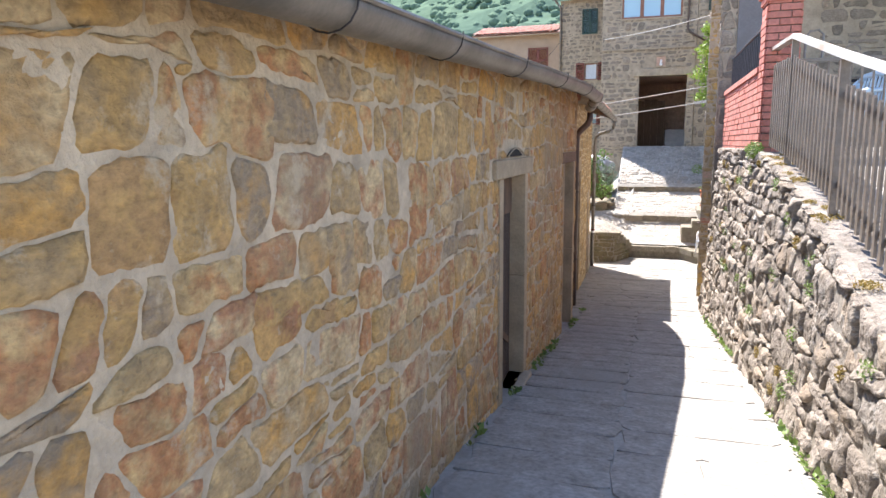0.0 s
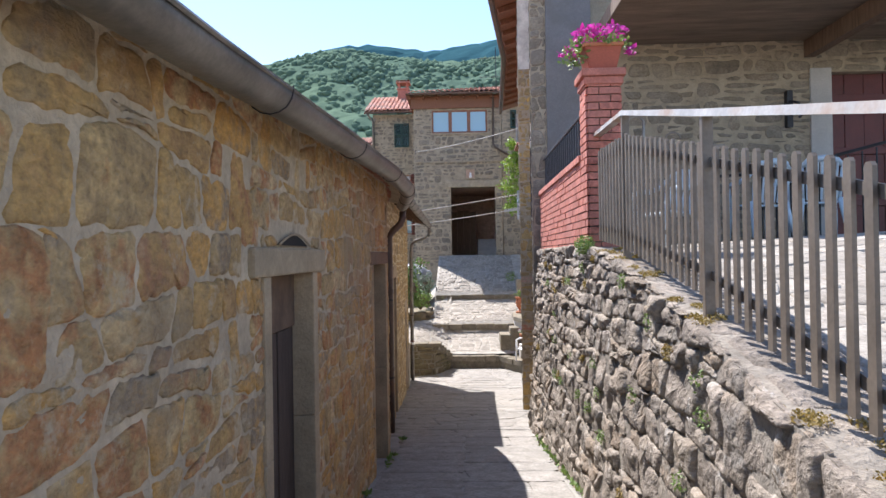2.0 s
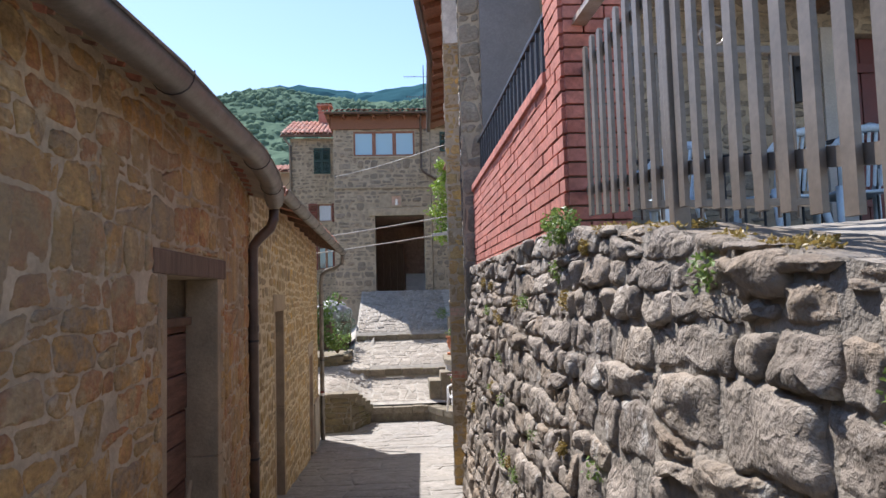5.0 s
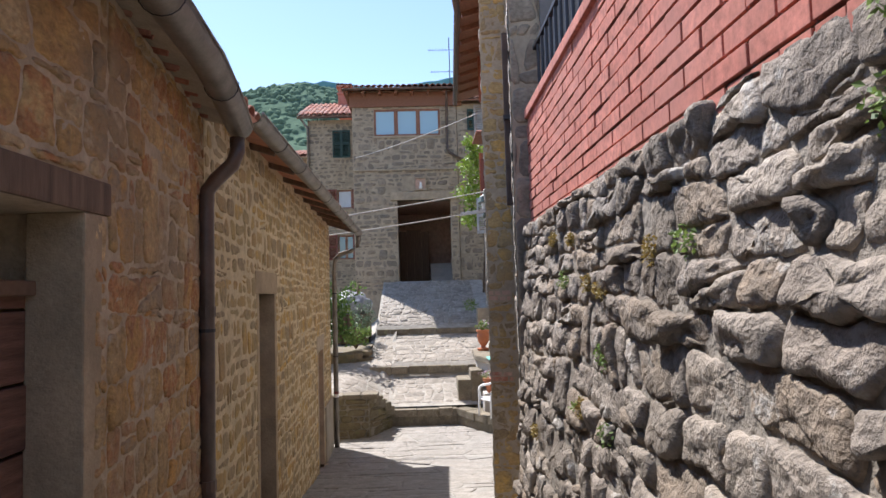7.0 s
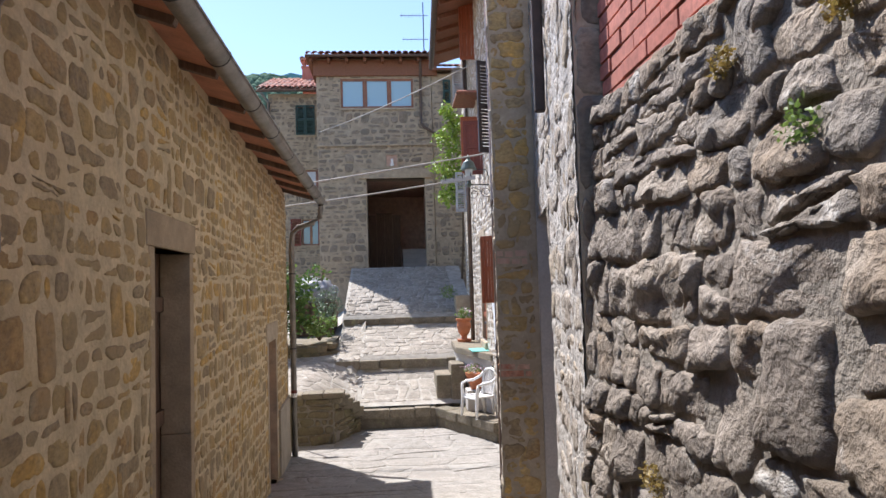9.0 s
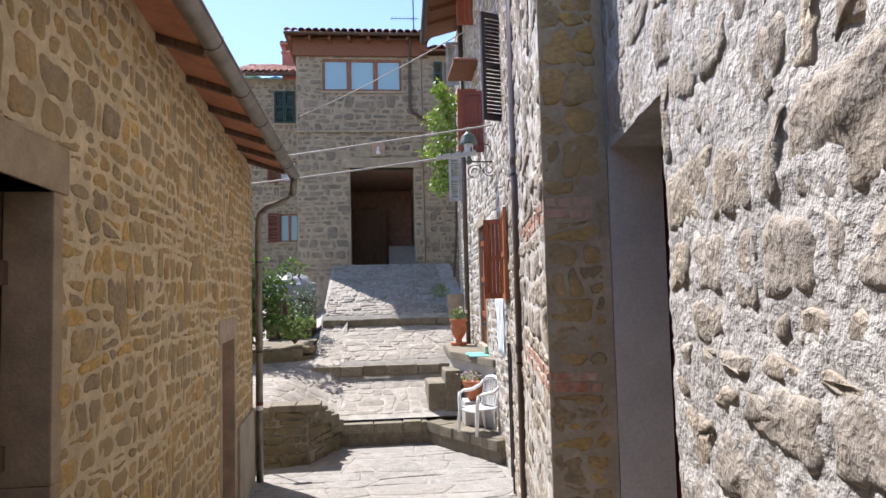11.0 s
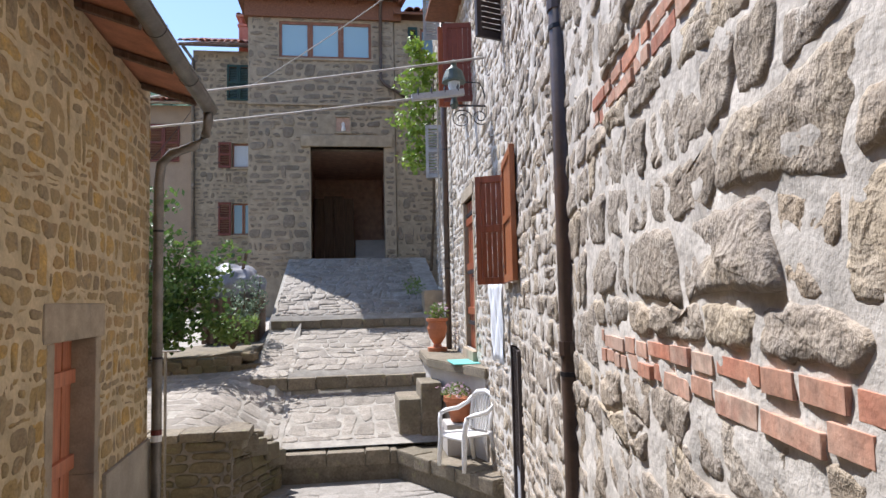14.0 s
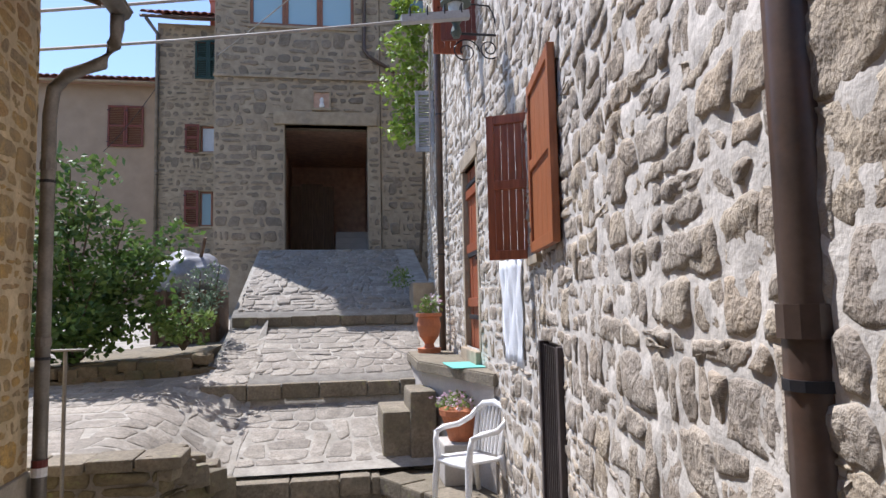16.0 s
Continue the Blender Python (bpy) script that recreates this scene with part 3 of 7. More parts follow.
# ---- left house, second part ----
H2 = Plane((-1.11, 9.98), (-1.6, 18.75), -1)
H2S = Plane((-1.6, 18.75), (-8.0, 19.3), -1)
DOOR3 = (H2.s_of(11.62), H2.s_of(12.5), -1.3, 1.1)
DOOR4 = (H2.s_of(16.35), H2.s_of(17.25), -1.75, 0.17)
EAVE2 = [(0.0, 2.36), (H2.length, 2.42)]
house2_wall = wall("wall_house_long", H2, -2.4, EAVE2, 0.5, [DOOR3, DOOR4], MORTAR_BUFF, "honey sandstone rubble wall with buff mortar")
house2_gable = wall("wall_house_gable", H2S, -2.4, [(0.0, 2.5), (4.0, 3.6), (6.4, 3.0)], 0.4, [], MORTAR_BUFF, "honey stone gable wall of the low house")
PLINTH = plain_mat("grey_cement_plinth", (0.33, 0.29, 0.23), 0.95, vary=0.2, scale=3.0, depth=0.008, dirt=(0.24, 0.205, 0.15))
PLINTH_TOP = -0.85
_s0 = DOOR4[1] + 0.14
_w = H2.length - _s0
tagged(part("plinth", bbox(-_w / 2, _w / 2, -0.02, 0.035, -0.5, 0.5, 0.012), PLINTH, m=H2.matrix(_s0 + _w / 2, PLINTH_TOP - 0.5, 0.0)), "rough grey cement plinth at the house foot", "plinth", kind="structure")
# ---- retaining wall ----
RET = Plane((0.84, -8.0), (0.84, 10.38), 1, lean=0.07)
RTOP = [(0.0, -0.9), (8.0, 0.18), (11.0, 0.85), (12.4, 1.17), (13.9, 1.42), (14.93, 1.52), (18.4, 1.5)]
ret_wall = wall("wall_retaining", RET, -2.0, RTOP, 0.42, [], MORTAR_DARK, "rugged grey dry-stone retaining wall with moss and weeds")
# ---- tall house on the terrace side ----
S1 = Plane((0.95, 10.42), (9.0, 10.42), -1)
south_wall = wall("wall_terrace_house", S1, -1.0, 7.2, 0.4, [(3.95, 5.0, 1.2, 3.85)], MORTAR_HOUSE, "brown stone house wall above the terrace", s0=0.42)
W1 = Plane((0.86, 10.40), (1.19, 12.555), 1)
NICHE = (W1.s_of(11.68), W1.length + 0.1, -1.2, 1.3)
west_pier = wall("wall_pier", W1, -2.0, 6.9, 0.42, [NICHE], MORTAR_PIER, "grey limewashed rubble wall with a plastered doorway")
W2 = Plane((0.88, 12.62), (1.85, 18.4), 1)
W3 = Plane((1.85, 18.4), (2.12, 25.6), 1)
WIN_A = (W2.s_of(18.0), W2.length, 0.52, 1.62)
CELLAR = (W2.s_of(17.35), W2.s_of(18.1), -1.75, -0.05)
WIN_C = (W3.s_of(20.55), W3.s_of(21.5), -0.3, 1.75)
WHITE_NICHE = (W3.s_of(18.72), W3.s_of(19.5), -0.3, 0.55)
B_LO, B_HI = 0.16, 0.96
JAMB = Plane((0.870, 12.609), (1.44, 12.514), -1)
jamb_wall = wall("wall_jamb", JAMB, -2.0, 4.6, 0.05, [], MORTAR_HOUSE, "shaded stone jamb with old brick courses", s1=0.30)
jamb_plaster = wall("wall_jamb_plaster", JAMB, -2.0, 1.3, 0.05, [], PLASTER, "smooth grey plastered reveal beside the door", s0=0.305, s1=0.555)
west_wall = wall("wall_west", W2, -2.4, 6.9, 0.45, [CELLAR, WIN_A], MORTAR_WHITE, "sunlit grey-brown rubble wall with white mortar")
west_far = wall("wall_west_far", W3, -2.4, 6.9, 0.45, [WIN_C, WHITE_NICHE], MORTAR_WHITE, "sunlit rubble wall with wooden shutters")
# ---- tower house ----
T1 = Plane((-2.12, 28.6), (1.5, 28.6), -1)
GATE = (1.5, 3.34, 0.5, 4.24)
TWIN = (0.75, 3.05, 6.5, 7.45)
tower = wall("wall_tower", T1, -1.0, 8.1, 0.5, [GATE, TWIN], MORTAR_HOUSE, "brown-grey stone front of the tower house")
AY = 32.9
AX = -4.4
T2 = Plane((AX, AY), (-1.6, AY), -1)
A_WINS = [(a - AX, b - AX, c, d) for a, b, c, d in ((-3.38, -2.67, 6.66, 7.8), (-3.23, -2.64, 4.57, 5.33), (-3.23, -2.57, 2.48, 3.46))]
annex = wall("wall_annex", T2, -1.0, 8.25, 0.5, A_WINS, MORTAR_HOUSE, "stone wing of the tower house with small windows")
T3 = Plane((1.52, 28.65), (5.5, 28.65), -1)
tower_r = wall("wall_tower_wing", T3, -1.0, 7.6, 0.5, [(0.68, 1.1, 6.65, 7.4)], MORTAR_HOUSE, "stone side wing with one small window")
FAR_Y = 35.0
T4 = Plane((-9.0, FAR_Y), (-4.3, FAR_Y), -1)
far_house = wall("wall_far_house", T4, -1.0, 7.1, 0.4, [], PLASTER_TAN, "tan plastered house with a tiled roof")


# ---- steps, ramp and terrace ----
def ramp_z(y):
    return lerp_list([(20.6, -1.5), (22.28, -0.98), (22.3, -0.76), (24.48, -0.12), (24.5, 0.02), (28.6, 1.45), (34.0, 1.5)], y)


def terrace_z(x, y):
    return lerp_list([(18.0, -1.0), (20.0, -1.0), (25.5, -0.35), (30.0, 0.2)], y)


ramp_ob = sheet("ramp", spread(-1.15, 2.2, 8), [20.75, 21.3, 21.8, 22.28, 22.3, 23, 23.8, 24.48, 24.5, 25.5, 26.5, 27.5, 28.55], lambda x, y: ramp_z(y), FLOOR_JOINT, "steep flagstone ramp with stone-edged steps", "ramp")
def yard_start(x):
    return lerp_list([(-0.95, 19.52), (-0.55, 20.6)], x)


def yard_z(x, y):
    k = max(0.0, min(1.0, (x + 1.6) / 1.0))
    k = k * k * (3 - 2 * k)
    return terrace_z(x, y) * (1 - k) + (max(ramp_z(y), -1.5) + 0.01) * k


YXS = spread(-7.5, -1.7, 7) + [-1.6, -1.45, -1.3, -1.17, -1.05, -0.95, -0.8, -0.68, -0.57]
_v = [(x, yard_start(x) + (30 - yard_start(x)) * (j / 24) ** 1.6, 0) for j in range(25) for x in YXS]
_n = len(YXS)
yard = tagged(part("terrace_yard", mesh_from("terrace_yard", [(x, y, yard_z(x, y)) for x, y, _ in _v], [(j * _n + i, j * _n + i + 1, (j + 1) * _n + i + 1, (j + 1) * _n + i) for j in range(24) for i in range(_n - 1)]), FLOOR_JOINT), "sunlit stone-paved side yard", "yard", kind="structure")
terr = sheet("terrace", spread(1.05, 9.0, 12), spread(-8, 10.4, 30), lambda x, y: lerp_list(RTOP, y + 8.0) - 0.06 + 0.05 * min(3.0, x - 1.05), COBBLE, "pale stone terrace behind the railing", "terrace")

# ---- hill ----
def forest_mat(name, dark, light, scale):
    m, nt, b = mat(name, 1.0)
    r = piece_random(nt)
    base = ramp(nt, r, [(0.0, dark), (1.0, light)])
    n1 = noise_tex(nt, 0.012, 4.0)
    n2 = noise_tex(nt, scale, 5.0, 0.7)
    c = mix(nt, ramp(nt, n1, [(0.4, (0, 0, 0)), (0.6, (1, 1, 1))]), base, light)
    c = mix(nt, 0.8, c, ramp(nt, n2, [(0.3, (0.78, 0.82, 0.84)), (0.7, (1.1, 1.1, 1.08))]), "MULTIPLY")
    nt.links.new(c, b.inputs["Base Color"])
    b.inputs["Specular IOR Level"].default_value = 0.0
    bump(nt, b, n2, 0.5, 1.0)
    return m


# Green lifted paler than real foliage, so the colour carries the haze.
FOREST_HAZED = forest_mat("haze_paled_forest_green", (0.10, 0.15, 0.112), (0.122, 0.174, 0.117), 0.25)
# The ridge's blue is distance haze mixed into the forest colour.
FOREST_FAR_HAZED = forest_mat("far_forest_haze_blue", (0.034, 0.088, 0.108), (0.046, 0.108, 0.122), 0.12)


def hill(name, y0, depth, crest, seed, material, label, step=6.0):
    """A wooded slope that rises from y0 to its crest, with an uneven canopy."""
    xs = np.arange(-520, 521, step)
    js = np.linspace(0, 1, 34)
    verts = []
    for j in js:
        for x in xs:
            top = lerp_list(crest, x)
            y = y0 + depth * j + 12 * noise.noise((x * 0.01, j * 3, seed))
            z = -3 + (top + 3) * (math.sin(j * math.pi / 2) ** 1.1)
            z += 2.2 * noise.noise((x * 0.11, j * 22, seed)) + 1.1 * noise.noise((x * 0.31, j * 60, seed + 3))
            verts.append((x, y, z))
    w = len(xs)
    faces = [(j * w + i, j * w + i + 1, (j + 1) * w + i + 1, (j + 1) * w + i) for j in range(len(js) - 1) for i in range(w - 1)]
    me = mesh_from(name, verts, faces)
    ob = part(name, me, material)
    return tagged(ob, label, "hill", kind="structure")


NEAR_CREST = [(-520, 34), (-200, 58), (-130, 74), (-84, 86), (-65, 91), (-48, 93), (-26, 89), (-4, 87), (23, 90), (120, 97), (520, 57)]
near_hill = hill("backdrop_hill", 130, 190, NEAR_CREST, 2.0, FOREST_HAZED, "sunlit green wooded hillside behind the roofs, paled for haze")


def canopy(owner, count, y0, depth, crest, seed, size):
    """Tree crowns over a slope, joined into one part."""
    rng = random.Random(seed)
    bm = bmesh.new()
    bmesh.ops.create_icosphere(bm, subdivisions=1, radius=1.0)
    bv = np.array([v.co[:] for v in bm.verts])
    bf = [tuple(v.index for v in f.verts) for f in bm.faces]
    bm.free()
    verts, faces = [], []
    for i in range(count):
        x, j = rng.uniform(-260, 220), rng.uniform(0.05, 1.0)
        y = y0 + depth * j + 12 * noise.noise((x * 0.01, j * 3, seed))
        z = -3 + (lerp_list(crest, x) + 3) * (math.sin(j * math.pi / 2) ** 1.1)
        r = rng.uniform(*size)
        wob = np.array([rng.uniform(0.75, 1.2) for _ in range(len(bv))])[:, None]
        verts.append(bv * wob * np.array((r, r, r * rng.uniform(0.7, 1.25))) + np.array((x, y, z - r * 0.15)))
        faces += [tuple(i * len(bv) + k for k in f) for f in bf]
    me = mesh_from("tree_crowns", np.concatenate(verts), faces)
    me.polygons.foreach_set("use_smooth", [True] * len(me.polygons))
    tagged(part("tree_crowns", me, owner.data.materials[0], owner), kind="stuff")


canopy(near_hill, 11000, 130, 190, NEAR_CREST, 2, (0.9, 1.9))
far_hill = hill("backdrop_ridge", 420, 160, [(-520, 110), (-260, 150), (-162, 169), (-127, 176), (-107, 182), (-77, 184), (-28, 178), (12, 185), (42, 191), (140, 204), (300, 170), (520, 140)], 5.0, FOREST_FAR_HAZED, "darker wooded ridge far behind, tinted blue-green for haze", step=8.0)


# ---- roofs ----
def tile_mesh():
    verts, faces = [], []
    k = 6
    for y, r in ((0.0, 0.098), (0.42, 0.082)):
        for rr in (r, r - 0.014):
            for i in range(k + 1):
                a = math.pi * i / k
                verts.append((rr * math.cos(a), y, rr * math.sin(a) * 0.75))
    n = k + 1
    for i in range(k):
        faces += [(i, i + 1, 2 * n + i + 1, 2 * n + i), (n + i, 3 * n + i, 3 * n + i + 1, n + i + 1), (i, n + i, n + i + 1, i + 1), (2 * n + i, 2 * n + i + 1, 3 * n + i + 1, 3 * n + i)]
    me = mesh_from("roof_tile", verts, faces)
    me.materials.append(TILE)
    return me


TILE_ME = tile_mesh()
trng = random.Random(8)


def tiles(owner, start, along, slope, cols, rows, pitch=0.2, step=0.36):
    a, s = Vector(along).normalized(), Vector(slope).normalized()
    up = a.cross(s)
    if up.z < 0:
        up = -up
    x = s.cross(up)
    base = Matrix((x, s, up)).transposed().to_4x4()
    for c in range(cols):
        for r in range(rows):
            p = Vector(start) + a * (c * pitch + trng.uniform(-0.012, 0.012)) + s * (r * step + trng.uniform(-0.015, 0.015)) + up * (0.012 + 0.012 * trng.random())
            ob = new("roof_tile", TILE_ME)
            ob.parent = owner
            ob.matrix_basis = Matrix.Translation(p) @ base @ Matrix.Rotation(trng.uniform(-0.03, 0.03), 4, "Z")


def roof_slab(name, pts, rise, run, thick, material, label):
    """A roof plane over a line of eave points; run is the horizontal vector up the slope."""
    bm = bmesh.new()
    lo = [bm.verts.new(p) for p in pts]
    hi = [bm.verts.new(Vector(p) + Vector((*run, rise))) for p in pts]
    lo2 = [bm.verts.new(Vector(p) + Vector((0, 0, thick))) for p in pts]
    hi2 = [bm.verts.new(Vector(p) + Vector((*run, rise + thick))) for p in pts]
    for i in range(len(pts) - 1):
        bm.faces.new((lo[i], lo[i + 1], hi[i + 1], hi[i]))
        bm.faces.new((lo2[i], hi2[i], hi2[i + 1], lo2[i + 1]))
        bm.faces.new((lo[i], lo2[i], lo2[i + 1], lo[i + 1]))
        bm.faces.new((hi[i], hi[i + 1], hi2[i + 1], hi2[i]))
    bm.faces.new((lo[0], hi[0], hi2[0], lo2[0]))
    bm.faces.new((lo[-1], lo2[-1], hi2[-1], hi[-1]))
    ob = part(name, bm, material)
    return tagged(ob, label, "roof", kind="structure")


def gutter(name, path, r, material, label, clips):
    """An open half-round gutter on a line of points, with its clips."""
    g = thing(name, label, "gutter")
    bm = bmesh.new()
    pts = [Vector(p) for p in path]
    prev = None
    k = 8
    for i, p in enumerate(pts):
        d = (pts[min(i + 1, len(pts) - 1)] - pts[max(i - 1, 0)]).normalized()
        side = d.cross(Vector((0, 0, 1))).normalized()
        ring = []
        for rr in (r, r - 0.006):
            for j in range(k + 1):
                a = math.pi + math.pi * j / k
                ring.append(bm.verts.new(p + side * rr * math.cos(a) + Vector((0, 0, rr * math.sin(a)))))
        n = k + 1
        if prev:
            for j in range(k):
                bm.faces.new((prev[j], prev[j + 1], ring[j + 1], ring[j]))
                bm.faces.new((prev[n + j], ring[n + j], ring[n + j + 1], prev[n + j + 1]))
            bm.faces.new((prev[0], ring[0], ring[n], prev[n]))
            bm.faces.new((prev[k], prev[n + k], ring[n + k], ring[k]))
        prev = ring
    bm.faces.new(prev[:k + 1])
    part("trough", bm, material, g, smooth=True)
    lip = tube([p + (pts[-1] - pts[0]).normalized().cross(Vector((0, 0, 1))) * r for p in pts], 0.009, 6)
    part("rolled_lip", lip, material, g)
    for y in clips:
        for (p, q) in zip(pts, pts[1:]):
            if p.y <= y < q.y:
                c = p + (q - p) * (y - p.y) / (q.y - p.y)
                side = (q - p).cross(Vector((0, 0, 1))).normalized()
                arc = [c + side * (r + 0.006) * math.cos(a) + Vector((0, 0, (r + 0.006) * math.sin(a))) for a in [math.pi + math.pi * j / 8 for j in range(9)]]
                arc.append(arc[-1] + Vector((0, 0, 0.015)))
                part("clip", tube(arc, 0.0028, 5), BLACK_IRON, g)
    return g


ROOF1 = [(-0.82, -8.0, 1.82), (-0.82, 1.0, 1.95), (-0.80, 3.0, 2.03), (-0.75, 4.6, 2.09), (-0.70, 6.5, 2.15), (-0.70, 8.0, 2.17), (-0.76, 8.8, 2.17), (-0.84, 9.4, 2.16), (-0.94, 10.02, 2.14)]
roof1 = roof_slab("roof_house", ROOF1, 1.1, (-4.2, 0.0), 0.02, DRESSED, "low tiled roof of the ochre stone house with stone eave slabs")
for (x0, y0, z0), (x1, y1, z1) in zip(ROOF1[1:], ROOF1[2:]):
    d = Vector((x1 - x0, y1 - y0, z1 - z0))
    tiles(roof1, (x0 - 0.16, y0, z0 + 0.005), d, (-1, 0, 0.262), max(1, int(d.length / 0.2)), 2)
tiles(roof1, (-0.98, -1.0, 1.925), (0, 1, 0.0144), (-1, 0, 0.262), 10, 2)
gutter("roof_gutter", [(-0.76, -8.0, 1.800), (-0.76, 1.0, 1.930), (-0.755, 3.0, 2.015), (-0.70, 4.6, 2.075), (-0.65, 6.5, 2.135), (-0.65, 8.0, 2.150), (-0.71, 8.8, 2.150), (-0.79, 9.4, 2.140), (-0.88, 9.95, 2.120)], 0.078, ZINC, "weathered grey zinc gutter under the tiled eave", [1.5, 2.4, 3.6, 5.0, 6.6, 8.2, 9.2])
ROOF2 = [(-0.92, 10.1, 2.27), (-1.06, 18.6, 2.29)]
roof2 = roof_slab("roof_long_house", ROOF2, 1.25, (-4.0, 0.0), 0.05, TAVELLA, "tiled roof with a terracotta soffit over wooden rafters")
tiles(roof2, (-0.96, 10.15, 2.335), (-0.0165, 1, 0.002), (-1, 0, 0.31), 42, 2)
gutter("roof_gutter", [(-0.84, 10.08, 2.24), (-0.93, 14.5, 2.24), (-0.99, 18.5, 2.23)], 0.07, ZINC, "grey zinc gutter on the rafter ends", [10.9, 11.8, 12.8, 13.7, 14.7, 15.6, 16.6, 17.6])
for i in range(10):
    y = 10.5 + i * 0.88
    x = -0.95 - 0.0165 * (y - 10.1)
    bm = bbox(0, 0.75, -0.03, 0.03, -0.055, 0.0, 0.006, Matrix.Translation((x, y, 2.29)) @ Matrix.Rotation(math.atan(0.3125), 4, "Y") @ Matrix.Rotation(math.pi, 4, "Z"))
    tagged(part("rafter", bm, OLD_WOOD, roof2))
    if i == 9:
        break

# ---- downpipes ----
def downpipe(path, r, material, label, collars, band=None):
    p = thing("downpipe", label, "pipe")
    body = part("pipe", tube(path, r, 12), material, p, smooth=True)
    for c in collars:
        part("collar", tube([(c[0], c[1], c[2] - 0.03), (c[0], c[1], c[2] + 0.03)], r * 1.14, 12), material, body)
        part("wall_clip", tube([(c[0], c[1], c[2] - 0.12), (c[0], c[1], c[2] - 0.1)], r * 1.07, 12), BLACK_IRON, body)
    if band:
        part("red_band", tube([band, Vector(band) + Vector((0, 0, 0.05))], r * 1.08, 12), MAROON, body, "dull red painted band")
        part("white_band", tube([Vector(band) - Vector((0, 0, 0.06)), band], r * 1.06, 12), WHITE, body, "white painted band")
    return p


downpipe([(-0.87, 9.86, 2.03), (-0.87, 9.86, 1.95), (-0.9, 9.86, 1.87), (-1.0, 9.86, 1.78), (-1.05, 9.86, 1.71), (-1.055, 9.86, 1.6), (-1.055, 9.86, 0.4), (-1.055, 9.86, -0.84)], 0.045, BROWN_PIPE, "dark brown metal downpipe on the ochre wall", [(-1.055, 9.86, 1.0), (-1.055, 9.86, 0.0)])
downpipe([(-0.99, 18.42, 2.2), (-0.99, 18.42, 2.08), (-1.02, 18.46, 1.98), (-1.14, 18.6, 1.9), (-1.38, 18.68, 1.84), (-1.48, 18.7, 1.74), (-1.5, 18.7, 1.55), (-1.5, 18.7, -1.85)], 0.047, ZINC, "grey metal downpipe with a swan neck at the corner", [(-1.5, 18.7, 1.2), (-1.5, 18.7, 0.0)], (-1.5, 18.7, -0.82))
downpipe([(1.25, 14.9, 6.9), (1.25, 14.9, 0.2), (1.25, 14.9, -1.55), (1.2, 14.86, -1.66)], 0.05, BROWN_PIPE, "dark brown downpipe with a rusty lower length", [(1.25, 14.9, 3.2), (1.25, 14.9, 1.7), (1.25, 14.9, 0.16), (1.25, 14.9, -1.2)])
downpipe([(1.92, 22.95, 6.4), (1.92, 22.95, -0.5)], 0.05, BROWN_PIPE, "thin brown downpipe beside the wooden door", [(1.92, 22.95, 3.0), (1.92, 22.95, 1.0)])


# ---- doors of the left houses ----
def plank_door(plane, hole, depth, material, label, planks, frame_mat, panel=False):
    """A boarded door leaf set back in its opening."""
    s0, s1, z0, z1 = hole
    d = thing("door", label, "door")
    w = (s1 - s0) / planks
    for i in range(planks):
        m = plane.matrix((s0 + (i + 0.5) * w), (z0 + z1) / 2, -depth)
        part("plank", bbox(-w / 2 + 0.004, w / 2 - 0.004, -0.03, 0.012 * (i % 2) * 0.4, -(z1 - z0) / 2, (z1 - z0) / 2, 0.004), material, d, m=m)
    for zz in (() if panel else (0.25, 0.55, 0.86)):
        m = plane.matrix((s0 + s1) / 2, z0 + (z1 - z0) * zz, -depth + 0.02)
        part("rail", bbox(-(s1 - s0) / 2 + 0.03, (s1 - s0) / 2 - 0.03, -0.02, 0.016, -0.05, 0.05, 0.006), material, d, m=m)
    m = plane.matrix(s0 + (s1 - s0) * 0.2, z0 + (z1 - z0) * 0.48, -depth + 0.03)
    latch = part("latch", bbox(-0.05, 0.05, -0.02, 0.03, -0.015, 0.015, 0.004), BLACK_IRON, d, m=m)
    part("lock_plate", bbox(-0.03, 0.03, -0.02, 0.008, -0.12, -0.03, 0.003), BLACK_IRON, latch)
    return d


DOOR_DARK = plain_mat("near_black_door_wood", (0.058, 0.038, 0.03), 0.75, vary=0.4, scale=5.0, grain=30.0, stretch=(6, 6, 0.5), depth=0.006, strength=0.7)
DOOR_TOP = plain_mat("faded_brown_board", (0.13, 0.08, 0.05), 0.85, vary=0.35, scale=6.0, grain=30.0, depth=0.005)
DOOR_RUST = plain_mat("red_brown_old_board", (0.15, 0.075, 0.05), 0.8, vary=0.45, scale=6.0, grain=26.0, stretch=(1, 0.6, 6), depth=0.007, strength=0.8)


